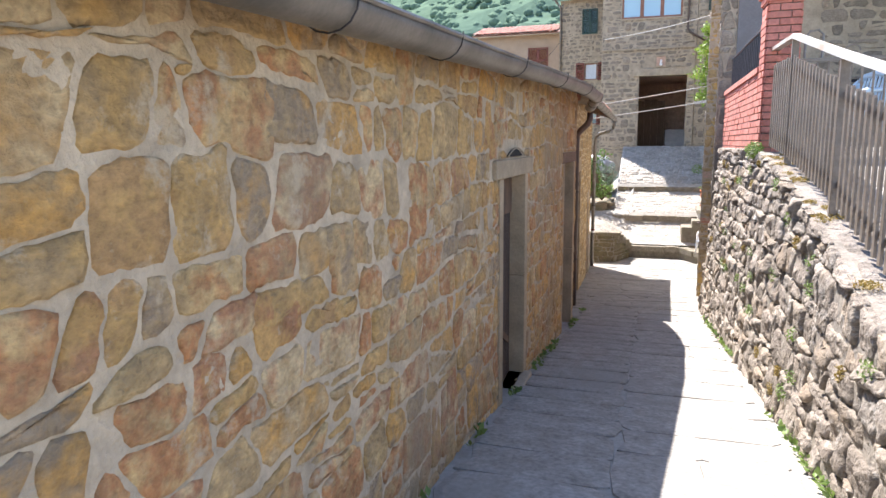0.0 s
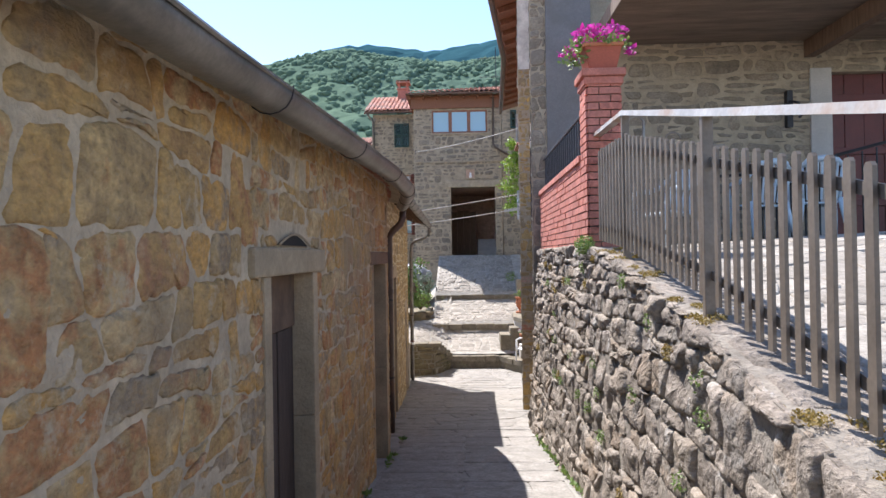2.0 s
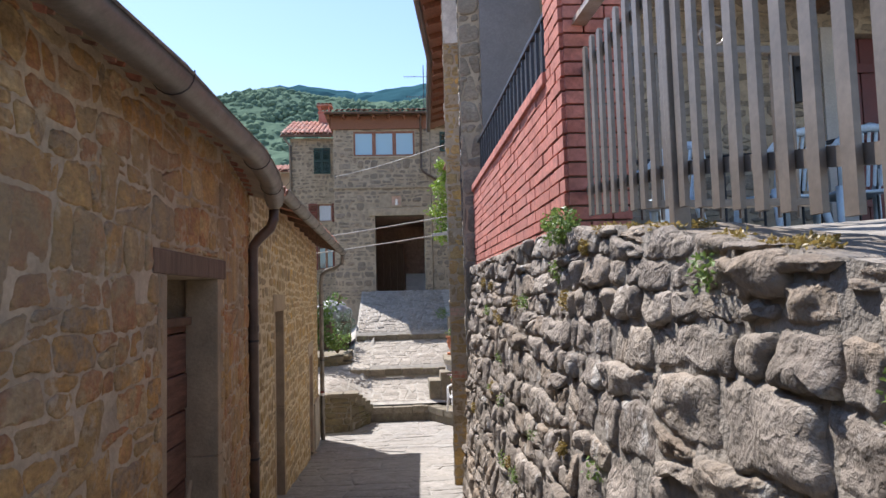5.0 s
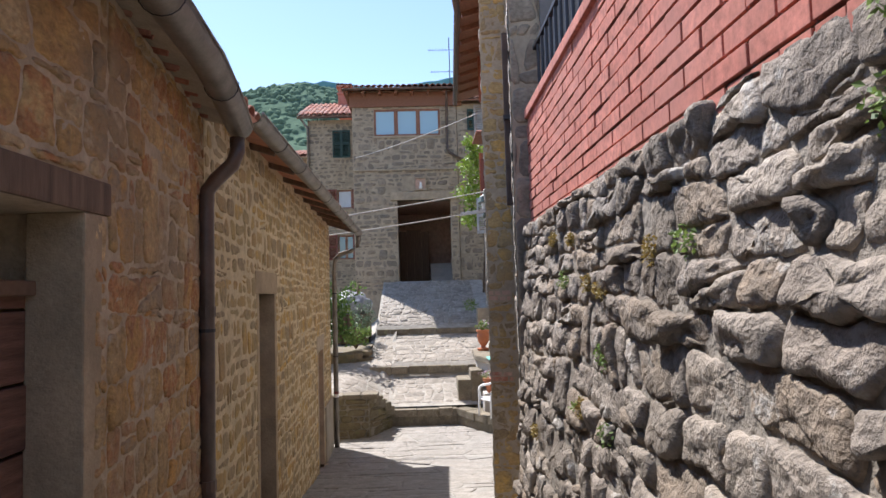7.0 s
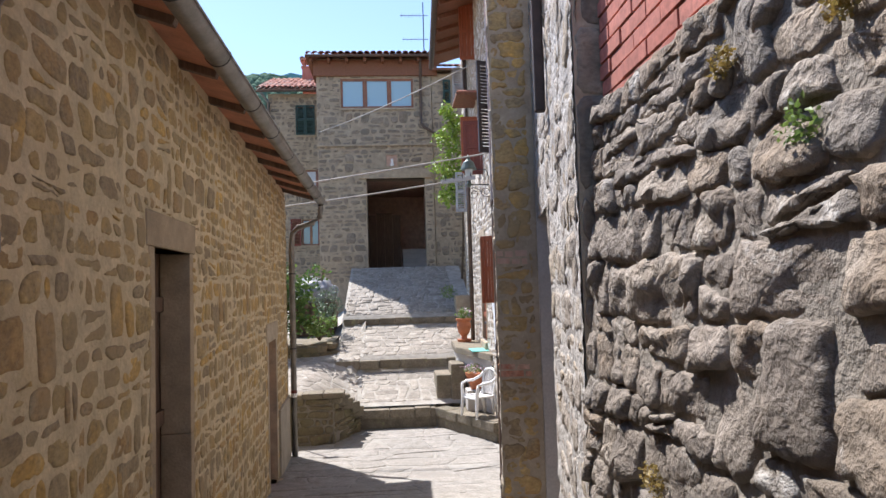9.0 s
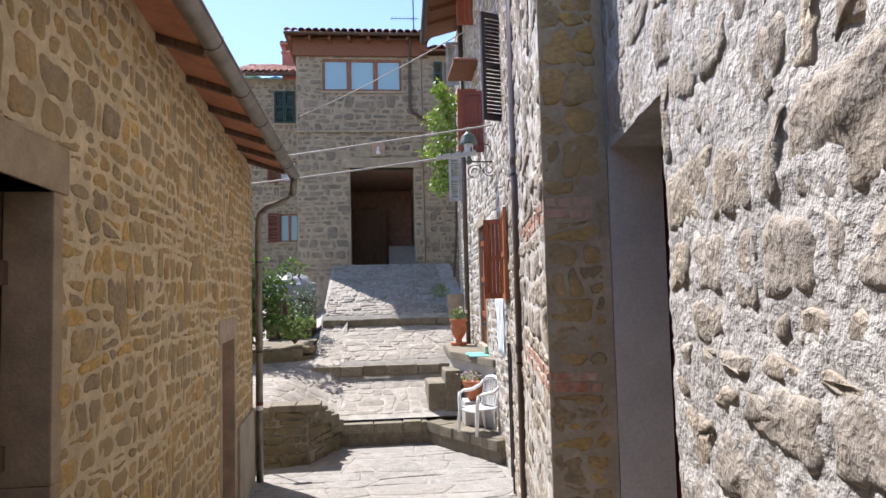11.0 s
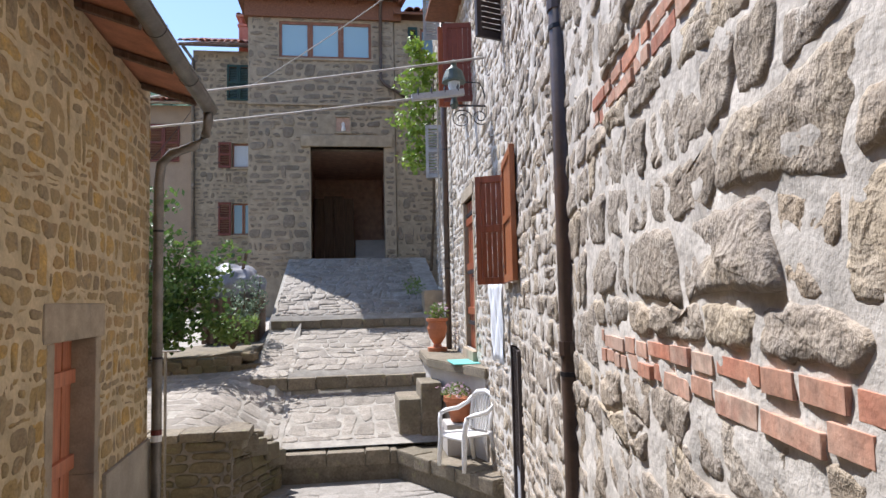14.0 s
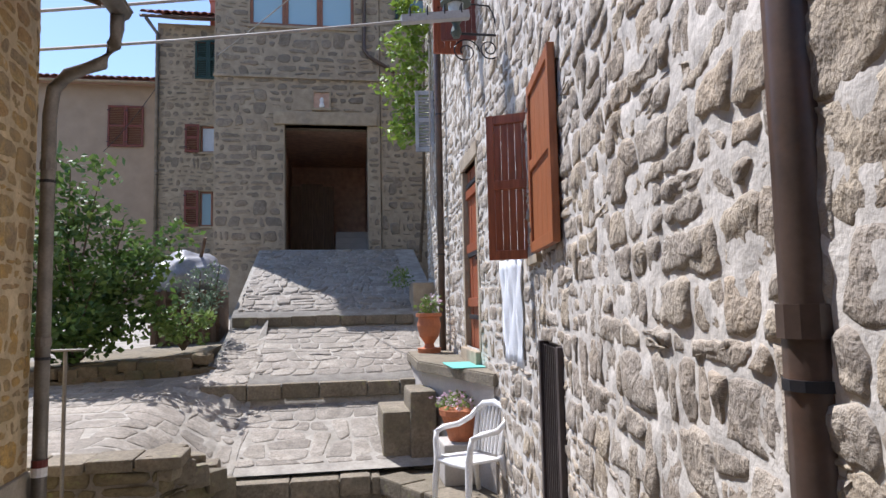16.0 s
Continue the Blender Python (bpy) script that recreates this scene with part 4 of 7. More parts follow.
def old_door_one():
    """Dark upright planks under two faded boards, with a paper notice."""
    s0, s1, z0, z1 = DOOR1
    d = thing("door", "near-black weathered plank door with faded upper boards", "door")
    w = (s1 - s0) / 5
    for i in range(5):
        h = z1 - 0.29 - z0
        part("plank", bbox(-w / 2 + 0.004, w / 2 - 0.004, -0.03, 0.004 * (i % 2), -h / 2, h / 2, 0.004), DOOR_DARK, d, m=H1A.matrix(s0 + (i + 0.5) * w, z0 + h / 2, -0.10))
    for a, b in ((s0, s0 + 0.3), (s0 + 0.31, s1)):
        part("upper_board", bbox(-(b - a) / 2, (b - a) / 2, -0.03, 0.012, -0.14, 0.14, 0.005), DOOR_TOP, d, "faded brown board", m=H1A.matrix((a + b) / 2, z1 - 0.145, -0.10))
    part("notice", bbox(-0.1, 0.1, 0.0, 0.003, -0.045, 0.045), plain_mat("yellowed_paper", (0.42, 0.37, 0.28), 0.9, vary=0.1), d, "yellowed paper notice", m=H1A.matrix(s0 + 0.13, z1 - 0.25, -0.082))
    part("brace", bbox(-0.3, 0.3, 0.0, 0.02, -0.025, 0.025, 0.006), DOOR_TOP, d, m=H1A.matrix((s0 + s1) / 2, z0 + 0.42, -0.098, -0.45))
    latch = part("latch", bbox(-0.05, 0.05, -0.02, 0.03, -0.015, 0.015, 0.004), BLACK_IRON, d, m=H1A.matrix(s0 + 0.16, z0 + 0.75, -0.08))
    part("lock_plate", bbox(-0.03, 0.03, -0.02, 0.008, -0.12, -0.03, 0.003), BLACK_IRON, latch)


def old_door_two():
    """Rotting boards laid across, an open gap above, and a pale prop."""
    s0, s1, z0, z1 = DOOR2
    d = thing("door", "rotting red-brown boarded door with an open gap above", "door")
    h, z, i = 0.0, z0, 0
    rg = random.Random(9)
    while z < z1 - 0.3:
        h = min(rg.uniform(0.17, 0.26), z1 - 0.26 - z)
        part("board", bbox(-(s1 - s0) / 2 + 0.02, (s1 - s0) / 2 - 0.02, -0.03, rg.uniform(0, 0.012), -h / 2 + 0.005, h / 2 - 0.005, 0.006), DOOR_RUST, d, m=H1A.matrix((s0 + s1) / 2, z + h / 2, -0.19, rg.uniform(-0.012, 0.012)))
        z += h
    part("top_rail", bbox(-(s1 - s0) / 2, (s1 - s0) / 2, -0.04, 0.03, -0.025, 0.025, 0.008), DOOR_TOP, d, m=H1A.matrix((s0 + s1) / 2, z1 - 0.25, -0.18))
    part("stile", bbox(-0.04, 0.04, -0.03, 0.028, -0.55, 0.55, 0.006), DOOR_RUST, d, m=H1A.matrix(s0 + 0.08, z1 - 0.85, -0.18))
    part("prop", tube([H1A.at(s1 - 0.3, z0 + 0.72, -0.13), H1A.at(s1 - 0.16, z0 + 0.95, -0.13)], 0.016, 7), JAMB_STONE, d, "pale stick across the boards")
    back = tagged(part("wall_inside", bbox(-2.2, -1.42, 7.0, 8.4, -0.8, 1.5), OLD_WOOD), "dark timber-lined inside behind the old door", "wall", kind="structure")
    return back


JAMB_STONE = plain_mat("pale_brown_jamb_stone", (0.36, 0.275, 0.175), 0.9, vary=0.25, scale=4.0, depth=0.008, strength=0.7, dirt=(0.30, 0.23, 0.15))
old_door_one()
old_door_two()
plank_door(H2, DOOR3, 0.2, OLD_WOOD, "weathered grey-brown wooden door in the long house", 4, None)
plank_door(H2, DOOR4, 0.16, ORANGE_DOOR, "faded orange-red painted wooden door", 4, None)
DOOR5_PLANE = Plane((1.43, 11.4), (1.43, 12.7), 1)
plank_door(DOOR5_PLANE, (0.0, 1.3, -1.1, 1.45), 0.0, MAROON, "dark maroon painted door in a plastered recess", 5, None, True)


def surround(plane, hole, material, label, lintel_h, jamb_w, jamb_mat, over=0.15, proud=0.03, depth=0.19, jambs=True):
    """Stone door frame: a lintel and two jambs, set proud of the wall."""
    s0, s1, z0, z1 = hole
    t = thing("door_frame", label, "door frame")
    m = plane.matrix((s0 + s1) / 2, z1 + lintel_h / 2, 0)
    part("lintel", bbox(-(s1 - s0) / 2 - over, (s1 - s0) / 2 + over, -0.3, proud, -lintel_h / 2, lintel_h / 2, 0.012), material, t, m=m)
    if jambs:
        for s in (s0, s1):
            n = 2
            for i in range(n):
                h = (z1 - z0) / n
                m = plane.matrix(s, z0 + (i + 0.5) * h, 0)
                part("jamb_stone", bbox(-jamb_w / 2 if s == s1 else -jamb_w / 2, jamb_w / 2, -depth, proud * 0.6, -h / 2 + 0.001, h / 2 - 0.001, 0.008), jamb_mat, t, m=m)
    m = plane.matrix((s0 + s1) / 2, z0 - 0.06, 0)
    part("threshold", bbox(-(s1 - s0) / 2 - 0.02, (s1 - s0) / 2 + 0.02, -0.3, 0.07, -0.14, 0.06, 0.012), DRESSED, t, m=m)
    return t


surround(H1A, DOOR1, JAMB_STONE, "brown dressed stone frame with a flat lintel", 0.12, 0.1, JAMB_STONE, 0.2)
surround(H1A, DOOR2, OLD_WOOD, "stone jambs under an old wooden lintel", 0.12, 0.12, JAMB_STONE, 0.12, 0.012)
surround(H2, DOOR3, JAMB_STONE, "brown stone door frame with a long lintel", 0.2, 0.1, JAMB_STONE, 0.1, 0.012)
surround(H2, DOOR4, DRESSED, "plain stone door frame", 0.24, 0.12, DRESSED, 0.12, 0.015)
# relieving slot over the first door: a flat black face paints its shade
slot = thing("relieving_arch", "crescent slot under a flat stone arch, its shade painted black", "arch")
mid1 = (DOOR1[0] + DOOR1[1]) / 2 + 0.02
bm = bmesh.new()
n = 10
top_v = [bm.verts.new((-0.26 + 0.52 * i / n, 0.0, 0.05 * math.sin(math.pi * i / n))) for i in range(n + 1)]
back_v = [bm.verts.new((-0.26 + 0.52 * i / n, -0.05, 0.05 * math.sin(math.pi * i / n))) for i in range(n + 1)]
for i in range(n):
    bm.faces.new((top_v[i], top_v[i + 1], back_v[i + 1], back_v[i]))
bm.faces.new(top_v)
part("slot", bm, plain_mat("black_hollow_shade", (0.02, 0.017, 0.015), 1.0), slot, m=H1A.matrix(mid1, 1.515, 0.012))
arch_pts = [H1A.at(mid1 - 0.28 + 0.56 * i / 10, 1.518 + 0.052 * math.sin(math.pi * i / 10), 0.02) for i in range(11)]
part("arch_rim", tube(arch_pts, 0.006, 6), JAMB_STONE, slot)
# ---- brick parapet and pillar ----
parapet = Plane((0.95, 7.08), (0.97, 10.38), 1)
parapet_wall = wall("wall_parapet", parapet, 1.40, 2.24, 0.14, [], JOINT, "red painted brick parapet on the retaining wall")
part("coping", bbox(-1.66, 1.66, -0.16, 0.03, 0.0, 0.06, 0.006), BRICK, parapet_wall, m=parapet.matrix(1.65, 2.24))
BRICK_ME = bpy.data.meshes.new("brick")
_bm = bbox(-0.5, 0.5, -0.5, 0.5, -0.5, 0.5, 0.03)
_bm.to_mesh(BRICK_ME)
_bm.free()
BRICK_ME.materials.append(BRICK)
BAND_ME = BRICK_ME.copy()
BAND_ME.materials.clear()
BAND_ME.materials.append(BAND)
brng = random.Random(21)


def bricks(owner, plane, s0, s1, z0, z1, me, length=0.235, height=0.0635, proud=0.012, rough=0.0):
    row, z = 0, z0
    while z < z1 - 0.02:
        s = s0 - (length / 2 if row % 2 else 0)
        while s < s1 - 0.01:
            long = length * brng.choice((0.6, 0.9, 1.0, 1.5)) if rough else length
            a, b = max(s, s0), min(s + long, s1)
            if b - a > 0.03:
                ob = new("brick", me)
                ob.parent = owner
                d = proud * (1 + brng.uniform(-0.3, 0.3))
                ob.matrix_basis = plane.matrix((a + b) / 2, z + height / 2 + brng.uniform(-1, 1) * rough * 0.01, d / 2 - 0.01, brng.uniform(-1, 1) * 0.02 * rough) @ Matrix.Diagonal((b - a - 0.009 - 0.008 * rough, d + 0.02, height - 0.010 * brng.uniform(1, 1 + rough), 1))
            s += long
        z += height
        row += 1


bricks(parapet_wall, parapet, 0.0, 3.3, 1.42, 2.235, BRICK_ME)
pillar = thing("brick_pillar", "square red brick pillar with a stepped cap", "pillar")
part("core", bbox(0.962, 1.208, 6.802, 7.068, 1.35, 2.84), JOINT, pillar)
for pl, w in ((Plane((0.95, 7.08), (0.95, 6.79), -1), 0.29), (Plane((0.95, 6.79), (1.22, 6.79), -1), 0.27), (Plane((1.22, 6.79), (1.22, 7.08), -1), 0.29)):
    bricks(pillar, pl, 0.0, w, 1.42, 2.84, BRICK_ME, length=0.19)
part("cap", bbox(0.925, 1.245, 6.765, 7.105, 2.838, 2.90, 0.008), BRICK, pillar)
part("cap_slab", bbox(0.905, 1.265, 6.745, 7.125, 2.902, 2.965, 0.01), BRICK, pillar)

# black railing over the parapet
railing = thing("iron_railing", "black painted iron railing on the brick parapet", "railing")
for i in range(22):
    y = 7.2 + i * 0.145
    part("bar", tube([(1.03, y, 2.29), (1.03, y, 2.72)], 0.011, 6), BLACK_IRON, railing)
for z in (2.34, 2.72):
    part("rail", bbox(1.015, 1.045, 7.09, 10.4, z, z + 0.028, 0.004), BLACK_IRON, railing)

# ---- picket fence on the retaining wall ----
fence = thing("metal_fence", "grey-brown metal picket fence with a worn pale handrail", "fence")
FB = [(1.0, 0.45), (2.99, 0.87), (4.39, 1.2), (5.9, 1.44), (6.95, 1.53)]
for y in (1.62, 2.99, 4.36, 5.85):
    part("post", bbox(1.0, 1.05, y - 0.018, y + 0.018, lerp_list(FB, y) - 0.05, lerp_list([(0.0, 1.1), (1.62, 1.46), (2.99, 1.78), (4.36, 2.06), (5.85, 2.38)], y) + 0.005, 0.004), IRON, fence)
RAILP = [(0.9, 1.31), (1.62, 1.46), (2.99, 1.78), (4.36, 2.06), (5.85, 2.38), (6.79, 2.40)]
for (a, za), (b, zb) in zip(RAILP, RAILP[1:]):
    bm = bmesh.new()
    vs = [bm.verts.new((x, y, z + dz)) for y, z in ((a, za), (b, zb)) for x, dz in ((0.993, 0.006), (1.057, 0.006), (1.05, 0.04), (1.0, 0.04))]
    for i in range(4):
        bm.faces.new((vs[i], vs[(i + 1) % 4], vs[4 + (i + 1) % 4], vs[4 + i]))
    bm.faces.new(vs[:4])
    bm.faces.new(vs[4:])
    part("handrail", bm, RAIL, fence)
    for up in (0.13, None):
        z0, z1 = (lerp_list(FB, a) + 0.14, lerp_list(FB, b) + 0.14) if up else (za - 0.22, zb - 0.22)
        bm = bmesh.new()
        vs = [bm.verts.new((x, y, z + dz)) for y, z in ((a, z0), (b, z1)) for x, dz in ((1.03, 0.0), (1.045, 0.0), (1.045, 0.04), (1.03, 0.04))]
        for i in range(4):
            bm.faces.new((vs[i], vs[(i + 1) % 4], vs[4 + (i + 1) % 4], vs[4 + i]))
        bm.faces.new(vs[:4])
        bm.faces.new(vs[4:])
        part("cross_rail", bm, IRON, fence)
frng = random.Random(4)
y = 1.0
while y < 6.75:
    if min(abs(y - p) for p in (1.62, 2.99, 4.36, 5.85)) > 0.045:
        b0 = lerp_list(FB, y) + 0.05
        t0 = lerp_list(RAILP, y) - 0.12 + frng.uniform(-0.008, 0.008)
        bm = bmesh.new()
        prof = [(-0.019, b0), (0.019, b0), (0.019, t0 - 0.012), (0.010, t0), (-0.010, t0), (-0.019, t0 - 0.012)]
        f0 = [bm.verts.new((1.012, y + a, z)) for a, z in prof]
        f1 = [bm.verts.new((1.026, y + a, z)) for a, z in prof]
        bm.faces.new(f0)
        bm.faces.new(f1)
        for i in range(6):
            bm.faces.new((f0[i], f0[(i + 1) % 6], f1[(i + 1) % 6], f1[i]))
        part("picket", bm, IRON, fence)
    y += 0.098


# ---- coping stones of the retaining wall ----
crng = random.Random(31)
CAPLIB = library("coping", 0.35, 3, GREY)
cy = -1.0
cap_cells = []
while cy < 6.8:
    w = crng.uniform(0.14, 0.38)
    m0 = cy + w / 2
    s = m0 + 8.0
    z = lerp_list(RTOP, s)
    sl = (lerp_list(RTOP, s + 0.2) - lerp_list(RTOP, s - 0.2)) / 0.4
    up = Vector((0, -sl, 1)).normalized()
    side = Vector((0, 1, sl)).normalized()
    fwd = side.cross(up)
    m = Matrix((side, up, fwd)).transposed().to_4x4()
    cap_cells.append((Matrix.Translation((1.145 + crng.uniform(-0.02, 0.02), m0, z - 0.025)) @ m, (w - 0.006, 0.03 * crng.uniform(0.7, 1.3), 0.40)))
    cy += w
lay(ret_wall, "coping_stone", CAPLIB, cap_cells, 300)
# ---- steps and low walls of the yard ----
def prism(poly, z0, z1, bevel=0.0):
    """An upright block over a polygon on the plan; z1 a number or one per corner."""
    bm = bmesh.new()
    tops = z1 if isinstance(z1, (list, tuple)) else [z1] * len(poly)
    lo = [bm.verts.new((x, y, z0)) for x, y in poly]
    hi = [bm.verts.new((x, y, z)) for (x, y), z in zip(poly, tops)]
    n = len(poly)
    for i in range(n):
        bm.faces.new((lo[i], lo[(i + 1) % n], hi[(i + 1) % n], hi[i]))
    bm.faces.new(lo)
    bm.faces.new(hi)
    if bevel:
        bmesh.ops.bevel(bm, geom=[e for e in bm.edges if all(v in hi for v in e.verts)], offset=bevel, segments=2, affect="EDGES")
    return bm


STEPSTONE = pieces_mat("worn_step_stone", [(0.20, 0.17, 0.125), (0.25, 0.215, 0.16), (0.17, 0.145, 0.105)], (0.13, 0.115, 0.075), depth=0.02, strength=0.9, strata=(1, 1, 1), lichen=(0.26, 0.25, 0.13))
step1 = tagged(part("step", prism([(-0.6, 20.4), (-0.55, 20.62), (0.88, 20.6), (1.78, 18.95), (1.95, 18.95), (1.95, 21.0), (-0.6, 21.0)], -2.3, -1.52, 0.02), STEPSTONE), "low stone platform step with a worn edge", "step", kind="structure")
step2 = tagged(part("step_second", prism([(-1.16, 22.29), (1.5, 22.29), (1.5, 22.6), (-1.16, 22.6)], -1.3, -0.755, 0.02), STEPSTONE), "long stone step edge across the ramp", "step", kind="structure")
step3 = tagged(part("step_third", prism([(-1.12, 24.49), (1.7, 24.49), (1.7, 24.8), (-1.12, 24.8)], -0.6, 0.045, 0.02), STEPSTONE), "upper stone step edge across the ramp", "step", kind="structure")
srng = random.Random(12)
for owner, x0, x1, y, z, h in ((step2, -1.16, 1.5, 22.26, -0.75, 0.17), (step3, -1.12, 1.7, 24.46, 0.045, 0.15)):
    x = x0
    while x < x1 - 0.05:
        w = min(srng.uniform(0.35, 0.75), x1 - x)
        bm = bbox(x + 0.005, x + w - 0.005, y + srng.uniform(-0.025, 0.01), y + 0.3, z - h, z + srng.uniform(0, 0.02), 0.018)
        part("kerb_stone", bm, STEPSTONE, owner)
        x += w
edge = [((-0.55, 20.62), (0.88, 20.6)), ((0.88, 20.6), (1.78, 18.95))]
for a, b in edge:
    d = Vector((b[0] - a[0], b[1] - a[1], 0))
    ln = d.length
    ang = math.atan2(d.y, d.x)
    s = 0.0
    while s < ln - 0.05:
        w = min(srng.uniform(0.3, 0.6), ln - s)
        m = Matrix.Translation((a[0], a[1], 0)) @ Matrix.Rotation(ang, 4, "Z")
        part("kerb_stone", bbox(s + 0.005, s + w - 0.005, -0.03 + srng.uniform(-0.02, 0.01), 0.26, -1.66, -1.5 + srng.uniform(0, 0.02), 0.02), STEPSTONE, step1, m=m)
        s += w
YW = Plane((-4.0, 19.45), (-0.95, 19.5), -1)
yard_wall = wall("wall_yard", YW, -2.4, -0.985, 0.3, [], MORTAR_DARK, "mossy low stone wall under the side yard")
YW2 = Plane((-0.95, 19.5), (-0.56, 20.58), -1)
yard_wall2 = wall("wall_yard_side", YW2, -2.3, [(0.0, -0.99), (YW2.length, -1.5)], 0.15, [], MORTAR_DARK, "rough sloping stone end of the yard wall")
MOSSY = pieces_mat("mossy_brown_stone", [(0.16, 0.13, 0.075), (0.19, 0.155, 0.09), (0.14, 0.115, 0.07)], (0.10, 0.10, 0.045), depth=0.02, lichen=(0.20, 0.20, 0.08))
stonework(yard_wall2, YW2, -2.1, [(0.0, -1.0), (YW2.length, -1.5)], [], 0.25, 0.11, 0.014, 0.03, MOSSY, 42, rugged=0.6, single=40)
stonework(yard_wall, YW, -2.1, -1.02, [], 0.25, 0.11, 0.014, 0.03, MOSSY, 41, s0=1.8, rugged=0.6, single=120)
for i in range(9):
    x = -4.0 + i * 0.36
    part("coping_stone", bbox(x, x + 0.35, 19.42 + 0.015 * (x + 4) + srng.uniform(-0.03, 0.02), 19.85, -1.06, -0.975 + srng.uniform(0, 0.015), 0.02), STEPSTONE, yard_wall)
# raised slab and block steps by the wooden door
bench = thing("stone_platform", "stone landing slab on a masonry base by the wooden door", "platform")
part("slab", prism([(1.36, 21.4), (1.84, 19.72), (1.98, 19.72), (2.02, 23.0), (1.42, 23.0)], -0.55, -0.44, 0.015), STEPSTONE, bench)
part("base", prism([(1.42, 21.45), (1.87, 19.82), (1.98, 19.82), (2.02, 22.95), (1.46, 22.95)], -1.7, -0.55), PLASTER, bench, "rendered grey base")
blocks = thing("block_steps", "two rough stone block steps up to the landing", "step")
part("lower_block", bbox(0.93, 1.36, 20.95, 21.75, -1.6, -0.93, 0.03), STEPSTONE, blocks)
part("upper_block", bbox(1.22, 1.5, 20.9, 21.55, -1.6, -0.72, 0.03), STEPSTONE, blocks)
mat_thing = part("door_mat", bbox(1.58, 1.92, 20.3, 20.95, -0.438, -0.428, 0.003), plain_mat("turquoise_mat", (0.16, 0.50, 0.44), 0.9, vary=0.1))
tagged(mat_thing, "flat turquoise mat on the stone landing", "mat")


# ---- windows and gate of the tower house ----


def window(plane, hole, frame_mat, label, panes, depth=0.12, glass=None, bar=0.05, parent=None):
    s0, s1, z0, z1 = hole
    t = thing("window", label, "window")
    w = (s1 - s0) / panes
    for i in range(panes):
        m = plane.matrix(s0 + (i + 0.5) * w, (z0 + z1) / 2, -depth)
        sash = part("sash", bbox(-w / 2 + 0.004, w / 2 - 0.004, -0.03, 0.03, -(z1 - z0) / 2, -(z1 - z0) / 2 + bar, 0.004), frame_mat, t, m=m)
        part("top_rail", bbox(-w / 2 + 0.004, w / 2 - 0.004, -0.03, 0.03, (z1 - z0) / 2 - bar, (z1 - z0) / 2, 0.004), frame_mat, t, m=m)
        for q in (-1, 1):
            part("stile", bbox(q * (w / 2 - bar / 2) - bar / 2 + 0.004, q * (w / 2 - bar / 2) + bar / 2 - 0.004, -0.03, 0.03, -(z1 - z0) / 2 + bar, (z1 - z0) / 2 - bar, 0.004), frame_mat, t, m=m)
        part("pane", bbox(-w / 2 + bar, w / 2 - bar, -0.008, 0.0, -(z1 - z0) / 2 + bar, (z1 - z0) / 2 - bar), glass or GLASS_M, t, m=m)
    m = plane.matrix((s0 + s1) / 2, z0 - 0.03, 0)
    part("sill", bbox(-(s1 - s0) / 2 - 0.05, (s1 - s0) / 2 + 0.05, -0.2, 0.05, -0.03, 0.03, 0.006), DRESSED, t, m=m)
    return t


# Pane colour over the blinds includes a painted light blue sky reflection.
SKY_BLIND_GLASS, _nt, _b = mat("sky_tinted_blind_glass", 0.06)
_b.inputs["Base Color"].default_value = (0.33, 0.50, 0.60, 1)
WINDOW_WOOD = plain_mat("reddish_window_wood", (0.26, 0.11, 0.06), 0.5, vary=0.2)
window(T1, TWIN, WINDOW_WOOD, "wide three-part wooden window, pale blinds tinted blue for reflected sky", 3, 0.06, SKY_BLIND_GLASS, 0.07)
window(T2, A_WINS[0], WINDOW_WOOD, "shuttered upper window of the annex", 1)
window(T2, A_WINS[1], WINDOW_WOOD, "small window with a white curtain", 1, 0.12, plain_mat("curtain_glass", (0.55, 0.58, 0.62), 0.2, vary=0.15, stretch=(12, 1, 0.5)))
window(T2, A_WINS[2], WINDOW_WOOD, "small dark window with a wooden frame", 2, 0.12)
window(T3, (0.68, 1.1, 6.65, 7.4), WINDOW_WOOD, "small window beside a green shutter", 1, 0.1)


def shutter(w, h, material, label, m, louvre=True, name="shutter", planks=0):
    """A shutter leaf: frame, and slats or boards; x is its width from the hinge, y its thickness."""
    t = thing(name, label, "shutter", m=m)
    stiles = [part("stile", bbox(x, x + 0.055, -0.022, 0.022, 0, h, 0.004), material, t) for x in (0.0, w - 0.055)]
    for z in (0.0, h * 0.48, h - 0.07):
        part("rail", bbox(0.055, w - 0.055, -0.02, 0.02, z, z + 0.07, 0.004), material, t)
    if planks:
        pw = (w - 0.11) / planks
        for i in range(planks):
            part("plank", bbox(0.055 + i * pw + 0.002, 0.055 + (i + 1) * pw - 0.002, -0.005, 0.005, 0.05, h - 0.05, 0.002), material, t)
    else:
        n = int(h / 0.06)
        for i in range(n):
            z = 0.08 + i * (h - 0.14) / n
            part("slat", bbox(0.05, w - 0.05, -0.022, 0.022, -0.004, 0.004, 0, Matrix.Translation((0, 0, z)) @ Matrix.Rotation(0.7, 4, "X")), material, t)
    for z in (0.15, h - 0.15):
        part("hinge", bbox(-0.02, 0.05, -0.024, -0.018, z - 0.015, z + 0.015, 0.002), BLACK_IRON, stiles[0])
    return t


def at_wall(x, y, z, turn):
    return pose(x, y, z, 0, 0, turn)


